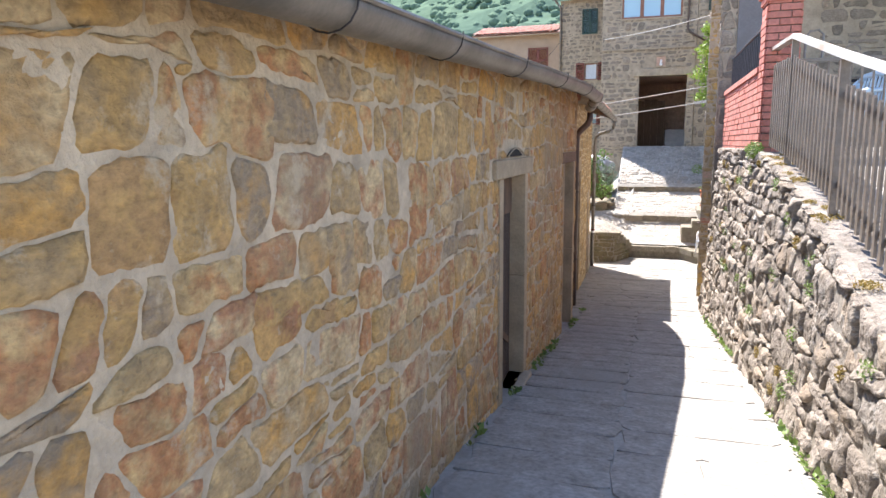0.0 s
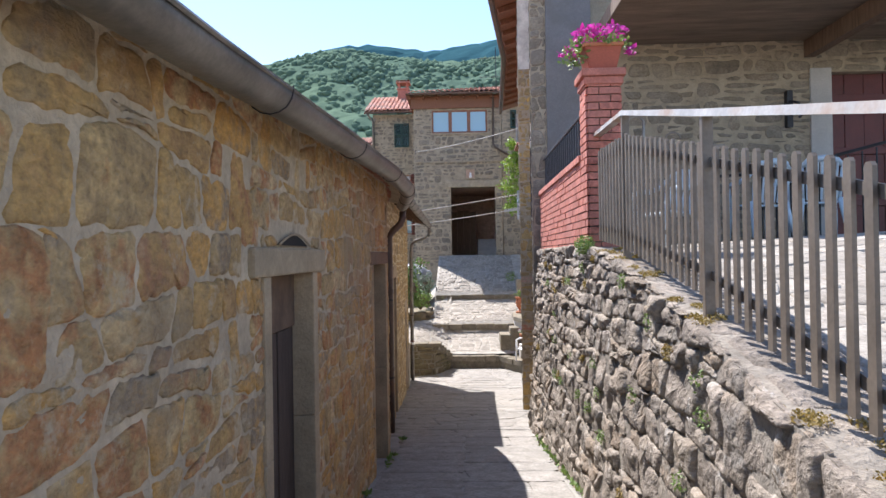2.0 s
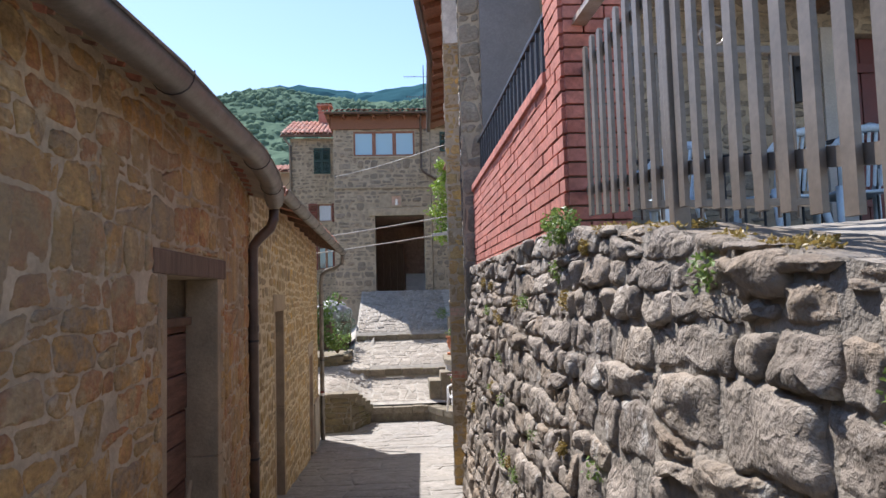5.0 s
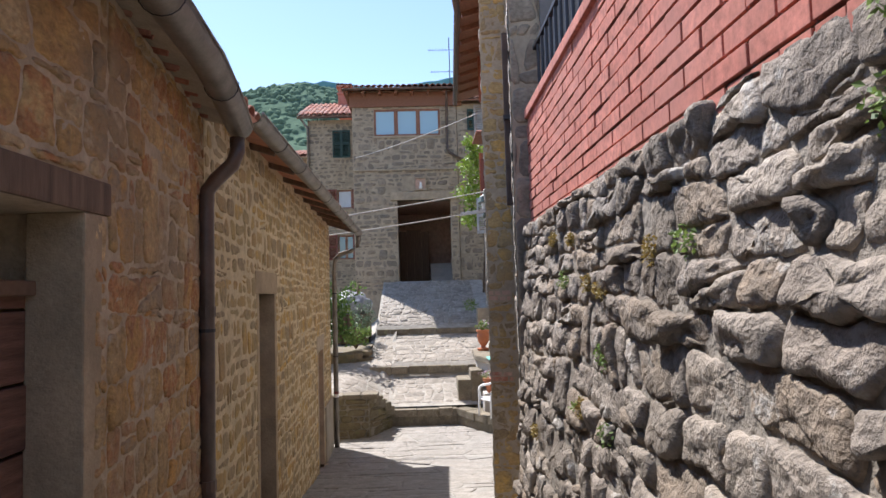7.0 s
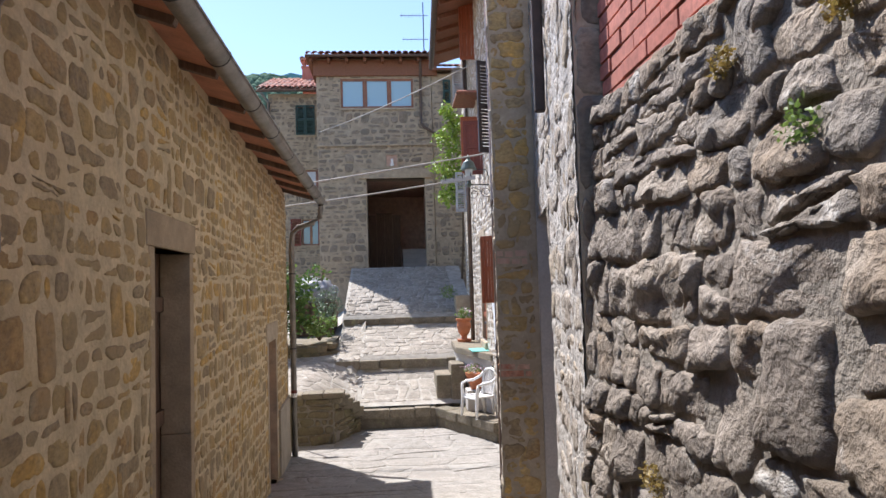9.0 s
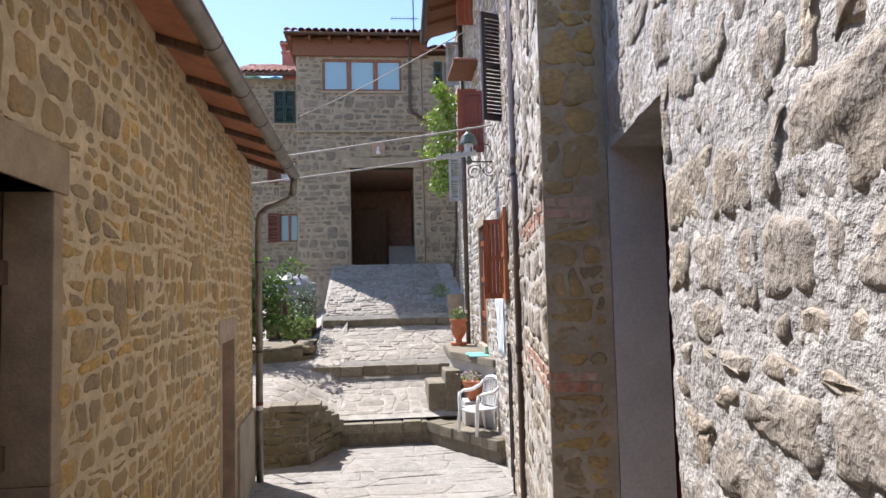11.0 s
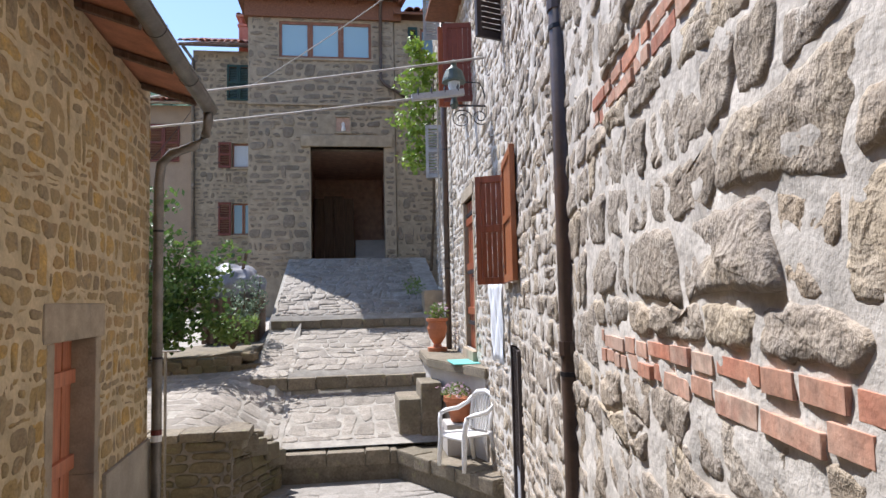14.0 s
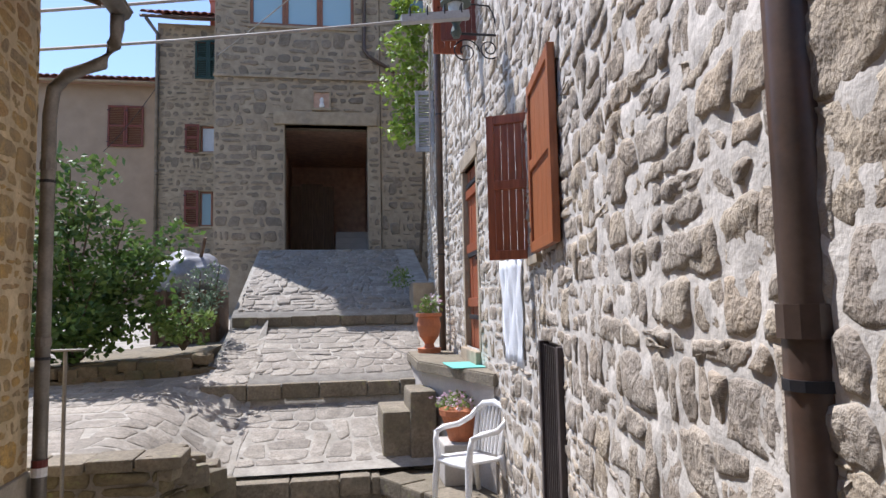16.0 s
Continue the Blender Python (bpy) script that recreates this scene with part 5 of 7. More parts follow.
for x in (-3.38, -3.02):
    shutter(0.355, 1.14, GREEN_WOOD, "closed dark green louvred shutter", at_wall(x, AY - 0.05, 6.66, 0))
shutter(0.24, 0.75, GREEN_WOOD, "open dark green louvred shutter", at_wall(1.88, 28.6, 6.65, 0))
SH_RED = plain_mat("red_brown_shutter", (0.17, 0.045, 0.03), 0.6, vary=0.2)
for z0, h in ((4.55, 0.8), (2.46, 1.02)):
    shutter(0.38, h, SH_RED, "open red-brown louvred shutter flat on the wall", at_wall(-3.63, AY - 0.05, z0, 0))
    shutter(0.38, h, SH_RED, "open red-brown shutter half behind the tower corner", at_wall(-2.62, AY - 0.05, z0, 0))
for x in (-6.32, -5.8):
    shutter(0.51, 1.28, SH_RED, "closed dark brown shutter on the tan house", at_wall(x, FAR_Y - 0.05, 5.17, 0))
# gate interior
passage = tagged(part("wall_passage", prism([(-1.6, 29.12), (-0.75, 29.12), (-0.75, 33.5), (1.4, 33.5), (1.4, 29.12), (2.4, 29.12), (2.4, 34.0), (-1.6, 34.0)], 0.9, 4.6), DARK), "dim stone walls of the covered passage", "wall", kind="structure")
tagged(part("ceiling_passage", bbox(-0.75, 1.4, 29.12, 33.5, 4.3, 4.5), DARK), "dark boarded ceiling of the passage", "ceiling", kind="structure")
tagged(part("floor_passage", bbox(-0.75, 1.4, 28.56, 33.5, 1.1, 1.44), COBBLE), "stone floor of the covered passage", "floor", kind="structure")
inner = thing("door", "dark brown arched door inside the passage", "door")
for i in range(4):
    part("plank", bbox(-0.7 + i * 0.29, -0.415 + i * 0.29, 31.9, 31.96, 1.44, 3.4 + 0.12 * math.sin(math.pi * (i + 0.5) / 4), 0.006), OLD_WOOD, inner)
st = thing("stair_block", "grey stone stair flank inside the passage", "stair")
for i in range(4):
    part("tread", bbox(0.5, 1.38, 30.6 + i * 0.3, 31.9, 1.44 + i * 0.18, 1.62 + i * 0.18, 0.01), PLASTER, st)
lintel = tagged(part("gate_lintel", bbox(-0.85, 1.42, 28.53, 28.9, 4.24, 4.53, 0.02), DRESSED), "long stone lintel over the passage", "lintel", kind="structure")
tagged(part("ledge", bbox(-2.14, 1.52, 28.53, 28.6, 5.28, 5.34, 0.01), DRESSED), "thin stone string course", "ledge", kind="structure")
niche = thing("wall_niche_box", "small square stone niche above the gate", "niche")
part("back", bbox(0.02, 0.36, 28.565, 28.585, 4.62, 4.98), DARK, niche)
for x0, x1, z0, z1 in ((-0.02, 0.02, 4.6, 5.0), (0.36, 0.4, 4.6, 5.0), (-0.02, 0.4, 4.98, 5.03), (-0.02, 0.4, 4.57, 4.62)):
    part("rim", bbox(x0, x1, 28.52, 28.6, z0, z1, 0.006), DRESSED, niche)
part("figurine", lathe([(0.05, 0), (0.06, 0.05), (0.035, 0.12), (0.045, 0.17), (0.02, 0.23)], 10), WHITE, niche, "small white figurine", m=pose(0.2, 28.54, 4.63))

# ---- tower roofs, chimney, antenna ----
def hipped(name, x0, x1, y0, y1, z, rise, thick, label):
    """A roof with its low edge at the front, hipped on one side; the ridge runs back from the far corner."""
    bm = bmesh.new()
    low = [(x0, y0, z), (x1, y0, z), (x1, y1, z + rise), (x0, y1, z)]
    lo = [bm.verts.new(p) for p in low]
    hi = [bm.verts.new((p[0], p[1], p[2] + thick)) for p in low]
    for f in ((0, 1, 2), (0, 2, 3)):
        bm.faces.new([lo[k] for k in f])
        bm.faces.new([hi[k] for k in f])
    for k in range(4):
        bm.faces.new((lo[k], lo[(k + 1) % 4], hi[(k + 1) % 4], hi[k]))
    return tagged(part(name, bm, EAVE_WOOD), label, "roof", kind="structure")


rt = hipped("roof_tower", -2.4, 1.85, 28.15, 32.4, 8.02, 1.2, 0.07, "shallow hipped tile roof of the tower house with a timber eave")
for c in range(21):
    x = -2.3 + c * 0.2
    for r in range(12):
        if r * 0.36 < (x + 2.4) * 0.98:
            ob = new("roof_tile", TILE_ME)
            ob.parent = rt
            ob.matrix_basis = pose(x, 28.12 + r * 0.36 * 0.962, 8.11 + r * 0.36 * 0.272, 15.8, 0, trng.uniform(-2, 2))
tagged(part("eave_board", bbox(-2.2, 1.7, 28.5, 28.6, 7.52, 8.02, 0.01), EAVE_WOOD), "dark red timber fascia under the roof", "trim", kind="structure")
for i in range(8):
    part("rafter", bbox(-2.3 + i * 0.56, -2.22 + i * 0.56, 28.22, 28.6, 7.9, 8.016, 0.006), EAVE_WOOD, rt)
ra = roof_slab("roof_annex", [(-4.75, AY - 0.4, 8.27), (-2.0, AY - 0.4, 8.27)], 1.6, (0.0, 3.9), 0.06, EAVE_WOOD, "tiled lean roof of the annex")
tiles(ra, (-4.66, AY - 0.44, 8.35), (1, 0, 0), (0, 1, 0.41), 14, 10)
rr = roof_slab("roof_wing", [(1.5, 28.3, 7.62), (5.5, 28.3, 7.62)], 1.53, (0.0, 4.5), 0.06, EAVE_WOOD, "tiled roof of the side wing")
tiles(rr, (1.9, 28.26, 7.7), (1, 0, 0), (0, 1, 0.34), 8, 12)
rf = roof_slab("roof_far_house", [(-9.2, FAR_Y - 0.4, 7.08), (-4.7, FAR_Y - 0.4, 7.08)], 0.9, (0.0, 3.2), 0.06, EAVE_WOOD, "tiled roof of the tan house")
tiles(rf, (-9.1, FAR_Y - 0.44, 7.16), (1, 0, 0), (0, 1, 0.28), 22, 7)
gutter("roof_gutter", [(-2.4, 28.1, 8.04), (-2.399, 28.1001, 8.04), (1.8, 28.12, 8.04)], 0.05, BROWN_PIPE, "dark brown gutter on the tower eave", [])
gutter("roof_gutter", [(-4.75, AY - 0.48, 8.25), (-4.74, AY - 0.4799, 8.25), (-2.0, AY - 0.47, 8.25)], 0.05, BROWN_PIPE, "dark gutter on the annex eave", [])
gutter("roof_gutter", [(-9.1, FAR_Y - 0.5, 7.06), (-9.09, FAR_Y - 0.4999, 7.06), (-4.7, FAR_Y - 0.49, 7.06)], 0.05, DRESSED, "pale gutter on the tan house", [])
downpipe([(-4.6, AY - 0.45, 8.2), (-4.38, AY - 0.08, 7.9), (-4.36, AY - 0.08, 0.5)], 0.055, ZINC, "grey downpipe at the annex corner", [(-4.36, AY - 0.08, 4.0)])
downpipe([(1.17, 28.3, 8.0), (1.17, 28.5, 7.8), (1.15, 28.52, 6.0), (1.25, 28.52, 5.85), (1.85, 28.55, 5.5)], 0.045, BROWN_PIPE, "dark downpipe bending under the wide window", [(1.16, 28.52, 7.0)])
ch = thing("chimney", "red brick chimney with a tiled cap", "chimney")
part("shaft", bbox(-3.42, -2.86, 35.3, 35.8, 9.0, 10.12, 0.015), BRICK, ch)
part("collar", bbox(-3.46, -2.82, 35.26, 35.84, 10.06, 10.14, 0.015), BRICK, ch)
for x in (-3.4, -2.98):
    for y in (35.32, 35.68):
        part("leg", bbox(x, x + 0.1, y, y + 0.1, 10.14, 10.38), BRICK, ch)
part("cap", bbox(-3.5, -2.78, 35.2, 35.9, 10.38, 10.46, 0.01), TILE, ch)
for i in range(4):
    ob = new("roof_tile", TILE_ME)
    ob.parent = ch
    ob.matrix_basis = pose(-3.41 + i * 0.18, 35.24, 10.47)
an = thing("antenna", "thin metal television antenna mast", "antenna")
part("mast", tube([(1.35, 29.2, 7.9), (1.35, 29.2, 10.2)], 0.018, 6), BLACK_IRON, an)
for z, ln in ((9.75, 0.55), (8.95, 0.5)):
    part("boom", tube([(1.35 - ln * 1.4, 29.2, z), (1.5, 29.2, z)], 0.01, 5), BLACK_IRON, an)
    for i in range(7):
        part("element", tube([(1.35 - ln * 1.3 + i * 0.12, 29.05, z), (1.35 - ln * 1.3 + i * 0.12, 29.35, z)], 0.005, 4), BLACK_IRON, an)

# ---- upper right house: eaves and shutters ----
ew = roof_slab("roof_west", [(0.35, 12.6, 6.55), (1.05, 18.4, 6.55), (1.3, 24.6, 6.5)], 1.2, (4.0, 0.0), 0.07, EAVE_WOOD, "overhanging timber and terracotta eave of the tall house")
gutter("roof_gutter", [(0.3, 12.6, 6.5), (1.0, 18.4, 6.5), (1.25, 24.6, 6.45)], 0.06, BROWN_PIPE, "dark gutter under the tall eave", [])
for i in range(16):
    y = 12.9 + i * 0.72
    x = lerp_list([(12.6, 0.38), (18.4, 1.08), (24.6, 1.33)], y)
    part("rafter", bbox(0, 1.3, -0.05, 0.05, -0.12, 0.0, 0.006, Matrix.Translation((x, y, 6.57)) @ Matrix.Rotation(-math.atan(0.3), 4, "Y")), EAVE_WOOD, ew)
shutter(0.4, 1.17, RED_WOOD, "open red-brown wooden shutter, seen on its boarded face", at_wall(2.0, 21.25, 3.12, 180), planks=4)
shutter(0.38, 1.05, SH_RED, "open dull red wooden shutter leaf", at_wall(1.93, 20.4, 2.95, 170), planks=4)
GREY_WOOD = plain_mat("grey_painted_wood", (0.38, 0.40, 0.44), 0.6)
shutter(0.3, 1.0, GREY_WOOD, "grey louvred shutter standing open", at_wall(2.05, 24.2, 2.65, 175))
shutter(0.3, 1.0, GREY_WOOD, "grey louvred shutter standing open", at_wall(2.05, 24.2, 5.3, 175))
DARK_SH = plain_mat("dark_louvre_paint", (0.045, 0.032, 0.03), 0.5)
shutter(0.36, 1.5, DARK_SH, "dark brown louvred shutter standing open", at_wall(1.9, 18.42, 2.95, 200))
shutter(0.4, 1.2, RED_WOOD, "open brown shutter high under the eave", at_wall(2.05, 21.4, 5.55, 178), planks=3)
awn = thing("tile_awning", "small terracotta-tiled window hood", "awning")
part("board", bbox(1.5, 1.97, 20.9, 21.9, 4.65, 4.7), EAVE_WOOD, awn)
for i in range(5):
    ob = new("roof_tile", TILE_ME)
    ob.parent = awn
    ob.matrix_basis = pose(1.52, 21.0 + i * 0.19, 4.7, 0, -8, -90)

# lower window shutters
shutter(0.38, 1.1, RED_WOOD, "open varnished red-brown shutter with board panels", at_wall(1.92, 18.5, 0.52, 150), planks=5)
# second leaf: red wood recoloured lighter and more orange to show sun on it
shutter(0.8, 1.1, plain_mat("red_wood_sunlit_tint", (0.36, 0.12, 0.04), 0.4, vary=0.25, stretch=(7, 7, 0.5)), "open red-brown shutter folded near the wall, coloured orange for sunlight", at_wall(1.72, 18.0, 0.52, -98.5), planks=4)
window(W2, (WIN_A[0] + 0.02, WIN_A[1] - 0.02, WIN_A[2], WIN_A[3]), WINDOW_WOOD, "shuttered ground-floor window with a wooden frame", 2, 0.2)
# wooden door with straps
plank_door(W3, WIN_C, 0.05, RED_WOOD, "tall varnished red-brown boarded door shutter", 4, None)
for z in (0.05, 0.75, 1.55):
    tagged(part("strap_hinge", bbox(-0.32, 0.32, -0.02, 0.012, -0.025, 0.025, 0.003), BLACK_IRON, None, m=W3.matrix((WIN_C[0] + WIN_C[1]) / 2, z, -0.02)), "black iron strap hinge on the boarded door", "hinge", "door straps")
surround(W3, WIN_C, DRESSED, "pale stone frame of the boarded door", 0.16, 0.1, DRESSED, 0.08, 0.03)
# cellar hatch
cel = thing("cellar_door", "narrow dark louvred cellar door with a pale lower panel", "door")
cs = (CELLAR[0] + CELLAR[1]) / 2
cw = (CELLAR[1] - CELLAR[0]) / 2
part("frame", bbox(-cw, cw, -0.05, -0.02, -0.85, 0.85), DARK_SH, cel, m=W2.matrix(cs, -0.9, 0.0))
for q in (-1, 1):
    part("stile", bbox(q * (cw - 0.04) - 0.04, q * (cw - 0.04) + 0.04, -0.03, 0.04, -0.85, 0.85, 0.006), DARK_SH, cel, m=W2.matrix(cs, -0.9, 0.0))
for i in range(9):
    part("bar", bbox(-cw + 0.09 + i * (2 * cw - 0.18) / 8 - 0.012, -cw + 0.09 + i * (2 * cw - 0.18) / 8 + 0.012, -0.01, 0.02, -0.2, 0.83, 0.003), DARK_SH, cel, m=W2.matrix(cs, -0.9, 0.0))
part("lower_panel", bbox(-cw + 0.08, cw - 0.08, -0.01, 0.012, -0.83, -0.22, 0.004), GREY_WOOD, cel, "pale grey panel", m=W2.matrix(cs, -0.9, 0.0))
# white cloth
bm = bmesh.new()
nx, nz = 16, 10
cs0, cs1 = WHITE_NICHE[0] + 0.03, WHITE_NICHE[1] - 0.03
grid = [[bm.verts.new(W3.at(cs0 + (cs1 - cs0) * i / nx, -0.3 + 0.86 * j / nz, 0.0 + 0.018 * math.sin(i * 1.9 + 0.3 * j) + 0.01 * math.sin(i * 0.7 + j))) for i in range(nx + 1)] for j in range(nz + 1)]
for j in range(nz):
    for i in range(nx):
        bm.faces.new((grid[j][i], grid[j][i + 1], grid[j + 1][i + 1], grid[j + 1][i]))
cloth = part("curtain", bm, plain_mat("white_lace", (0.75, 0.78, 0.82), 0.9, vary=0.06, grain=120), None, smooth=True)
sol = cloth.modifiers.new("thickness", "SOLIDIFY")
sol.thickness = 0.004
tagged(cloth, "white lace curtain hanging in a low doorway", "curtain")


# ---- street lamp and cables ----
lamp = thing("wall_lantern", "green-grey iron wall lantern on a scrolled bracket", "lantern")
LG = plain_mat("green_grey_iron", (0.10, 0.13, 0.115), 0.5, 0.3)
LX, LY, LZ = 1.52, 19.45, 2.72
part("bracket_arm", tube([(LX - 0.05, LY, LZ - 0.12), (1.95, LY, LZ - 0.12)], 0.012, 6), BLACK_IRON, lamp)
part("bracket_stay", tube([(LX + 0.1, LY, LZ + 0.16), (LX + 0.3, LY, LZ + 0.15), (1.86, LY, LZ + 0.08), (1.9, LY, LZ - 0.1)], 0.008, 6), BLACK_IRON, lamp)
part("scroll", tube([(1.6 + 0.13 * math.cos(a) * (1 - a / 14), LY, LZ - 0.28 + 0.12 * math.sin(a) * (1 - a / 14)) for a in [i * 0.4 for i in range(26)]], 0.007, 5), BLACK_IRON, lamp)
part("scroll", tube([(1.82 + 0.1 * math.cos(-a) * (1 - a / 14), LY, LZ - 0.25 + 0.1 * math.sin(-a) * (1 - a / 14)) for a in [i * 0.4 for i in range(26)]], 0.007, 5), BLACK_IRON, lamp)
part("stem", lathe([(0.03, 0), (0.05, 0.05), (0.03, 0.12), (0.055, 0.16)], 12), LG, lamp, m=pose(LX, LY, LZ - 0.16))
part("glass", lathe([(0.055, 0), (0.075, 0.16)], 12), plain_mat("lamp_glass", (0.55, 0.6, 0.6), 0.1, vary=0.05), lamp, "clear glass cylinder", m=pose(LX, LY, LZ))
part("hood", lathe([(0.14, 0), (0.135, 0.03), (0.10, 0.13), (0.05, 0.17), (0.03, 0.2), (0.04, 0.23), (0.008, 0.27)], 14), LG, lamp, m=pose(LX, LY, LZ + 0.15))
bar = thing("cable_box", "slim grey cable junction box hung on wires", "cable box")
part("box", bbox(-0.3, 0.3, -0.04, 0.04, -0.035, 0.035, 0.008, Matrix.Translation((1.31, 19.3, 2.67)) @ Matrix.Rotation(-0.13, 4, "Y")), plain_mat("grey_plastic", (0.42, 0.43, 0.44), 0.5, vary=0.08), bar)
for i in range(4):
    part("cable_tie", bbox(1.08 + i * 0.15, 1.09 + i * 0.15, 19.25, 19.35, 2.65 + i * 0.02, 2.73 + i * 0.02), BLACK_IRON, bar)


def cable(a, b, sag, r, label, material):
    a, b = Vector(a), Vector(b)
    pts = [a.lerp(b, i / 16) - Vector((0, 0, sag * 4 * (i / 16) * (1 - i / 16))) for i in range(17)]
    tagged(part("cable", tube(pts, r, 6), material), label, "cable", "overhead cables")


CABLE = plain_mat("grey_cable", (0.36, 0.34, 0.31), 0.7)
cable((-3.2, 19.4, 2.42), (1.9, 19.4, 3.16), 0.02, 0.014, "twisted grey overhead cable across the lane", CABLE)
cable((-3.2, 19.35, 2.12), (1.02, 19.3, 2.62), 0.03, 0.013, "twisted grey overhead cable to the junction box", CABLE)
cable((-2.05, 28.55, 5.74), (1.9, 20.5, 5.2), 0.08, 0.012, "long sloping overhead cable", CABLE)
cable((-6.4, 34.9, 5.0), (-4.36, 32.8, 6.4), 0.1, 0.011, "dark slack overhead cable", BLACK_IRON)
for k in range(3):
    cable((1.9 + 0.02 * k, 23.6 + 0.1 * k, 4.2), (1.92, 23.9, 0.6 + 0.3 * k), -0.02, 0.009, "grey cable running down the wall", CABLE)
tagged(part("cable_loop", tube([(1.88 + 0.02 * math.sin(a), 23.4 + 0.18 * math.sin(a), 2.0 + 0.55 * math.cos(a)) for a in [i * math.tau / 20 for i in range(20)]], 0.008, 5), CABLE), "slack loop of grey cable on the wall", "cable", "overhead cables")


# ---- plastic chair ----
def plastic_chair(m, plastic, label):
    t = thing("plastic_chair", label, "chair", m=m)
    bm = bmesh.new()
    nx = 10
    g = []
    for j in range(nx + 1):
        row = []
        for i in range(nx + 1):
            x = -0.24 + 0.48 * i / nx
            y = -0.24 + 0.46 * j / nx
            z = 0.42 - 0.018 * math.cos(x * 5) - 0.02 * (j / nx) - (0.03 if j == 0 else 0)
            row.append(bm.verts.new((x * (1 - 0.1 * j / nx), y, z)))
        g.append(row)
    for j in range(nx):
        for i in range(nx):
            bm.faces.new((g[j][i], g[j][i + 1], g[j + 1][i + 1], g[j + 1][i]))
    ext = bmesh.ops.extrude_face_region(bm, geom=bm.faces[:])
    bmesh.ops.translate(bm, vec=(0, 0, -0.025), verts=[v for v in ext["geom"] if isinstance(v, bmesh.types.BMVert)])
    part("seat", bm, plastic, t, smooth=True)
    for sx in (-1, 1):
        part("front_leg", tube([(sx * 0.25, -0.25, 0.0), (sx * 0.245, -0.235, 0.22), (sx * 0.235, -0.22, 0.42), (sx * 0.26, -0.22, 0.55), (sx * 0.265, -0.2, 0.63)], [0.024, 0.032, 0.036, 0.028, 0.026], 8), plastic, t, smooth=True)
        part("back_leg", tube([(sx * 0.25, 0.30, 0.0), (sx * 0.22, 0.24, 0.25), (sx * 0.2, 0.2, 0.42)], [0.024, 0.03, 0.036], 8), plastic, t, smooth=True)
        part("arm", tube([(sx * 0.265, -0.22, 0.62), (sx * 0.285, -0.1, 0.655), (sx * 0.285, 0.08, 0.66), (sx * 0.255, 0.22, 0.72), (sx * 0.21, 0.27, 0.80)], [0.024, 0.03, 0.03, 0.028, 0.026], 8), plastic, t, smooth=True)
    part("top_rail", tube([(-0.21, 0.27, 0.79), (-0.15, 0.3, 0.85), (0, 0.32, 0.875), (0.15, 0.3, 0.85), (0.21, 0.27, 0.79)], [0.028, 0.034, 0.038, 0.034, 0.028], 8), plastic, t, smooth=True)
    for i in range(7):
        x = -0.15 + 0.05 * i
        part("back_slat", tube([(x * 0.95, 0.215, 0.41), (x, 0.25, 0.6), (x * 1.02, 0.305, 0.85 - abs(x) * 0.2)], 0.013, 6), plastic, t)
    for sx in (-1, 1):
        part("back_upright", tube([(sx * 0.19, 0.2, 0.41), (sx * 0.2, 0.24, 0.6), (sx * 0.21, 0.275, 0.8)], 0.022, 8), plastic, t, smooth=True)
    return t


plastic_chair(pose(1.60, 19.62, -1.5, 0, 0, -62) @ Matrix.Scale(0.92, 4), WHITE, "white moulded plastic garden armchair with slatted back")
# blue-white chairs behind the fence
PALE_BLUE = plain_mat("pale_blue_plastic", (0.48, 0.57, 0.63), 0.4, vary=0.06)
pc = plastic_chair(pose(4.1, 9.3, 1.62, 0, 0, 165), PALE_BLUE, "pale blue plastic garden chair on the stone terrace")
copy_thing(pc, pose(3.45, 9.35, 1.6, 0, 0, -172))
copy_thing(pc, pose(2.2, 8.9, 1.5, 0, 0, -60))


# ---- plants ----
def leaf_mat(name, cols):
    m, nt, b = mat(name, 0.5)
    c = ramp(nt, piece_random(nt), [(i / (len(cols) - 1), k) for i, k in enumerate(cols)])
    nt.links.new(c, b.inputs["Base Color"])
    b.inputs["Transmission Weight"].default_value = 0.0
    b.inputs["Subsurface Weight"].default_value = 0.0
    tr = nt.nodes.new("ShaderNodeBsdfTranslucent")
    nt.links.new(c, tr.inputs[0])
    mx = nt.nodes.new("ShaderNodeMixShader")
    mx.inputs[0].default_value = 0.35
    nt.links.new(b.outputs[0], mx.inputs[1])
    nt.links.new(tr.outputs[0], mx.inputs[2])
    nt.links.new(mx.outputs[0], nt.nodes["Material Output"].inputs[0])
    return m


LEAF = leaf_mat("shrub_leaves", [(0.075, 0.145, 0.035), (0.12, 0.21, 0.045), (0.055, 0.115, 0.03), (0.18, 0.26, 0.06)])
LEAF_BRIGHT = leaf_mat("bright_vine_leaves", [(0.20, 0.30, 0.04), (0.26, 0.36, 0.06), (0.15, 0.26, 0.04)])
LEAF_GREY = leaf_mat("grey_green_leaves", [(0.13, 0.19, 0.12), (0.18, 0.24, 0.16), (0.10, 0.15, 0.08)])
WEED = leaf_mat("weed_leaves", [(0.14, 0.22, 0.05), (0.20, 0.28, 0.07), (0.10, 0.17, 0.05)])
PETAL = leaf_mat("magenta_petals", [(0.50, 0.03, 0.28), (0.60, 0.06, 0.40), (0.42, 0.02, 0.22)])
PALE_PETAL = leaf_mat("pale_pink_petals", [(0.62, 0.42, 0.55), (0.70, 0.60, 0.66), (0.55, 0.30, 0.45)])
MOSS_LEAF = leaf_mat("golden_moss_fronds", [(0.30, 0.20, 0.05), (0.22, 0.17, 0.05), (0.36, 0.26, 0.08)])
BARK = plain_mat("bark", (0.13, 0.095, 0.065), 0.95, vary=0.3, depth=0.01)


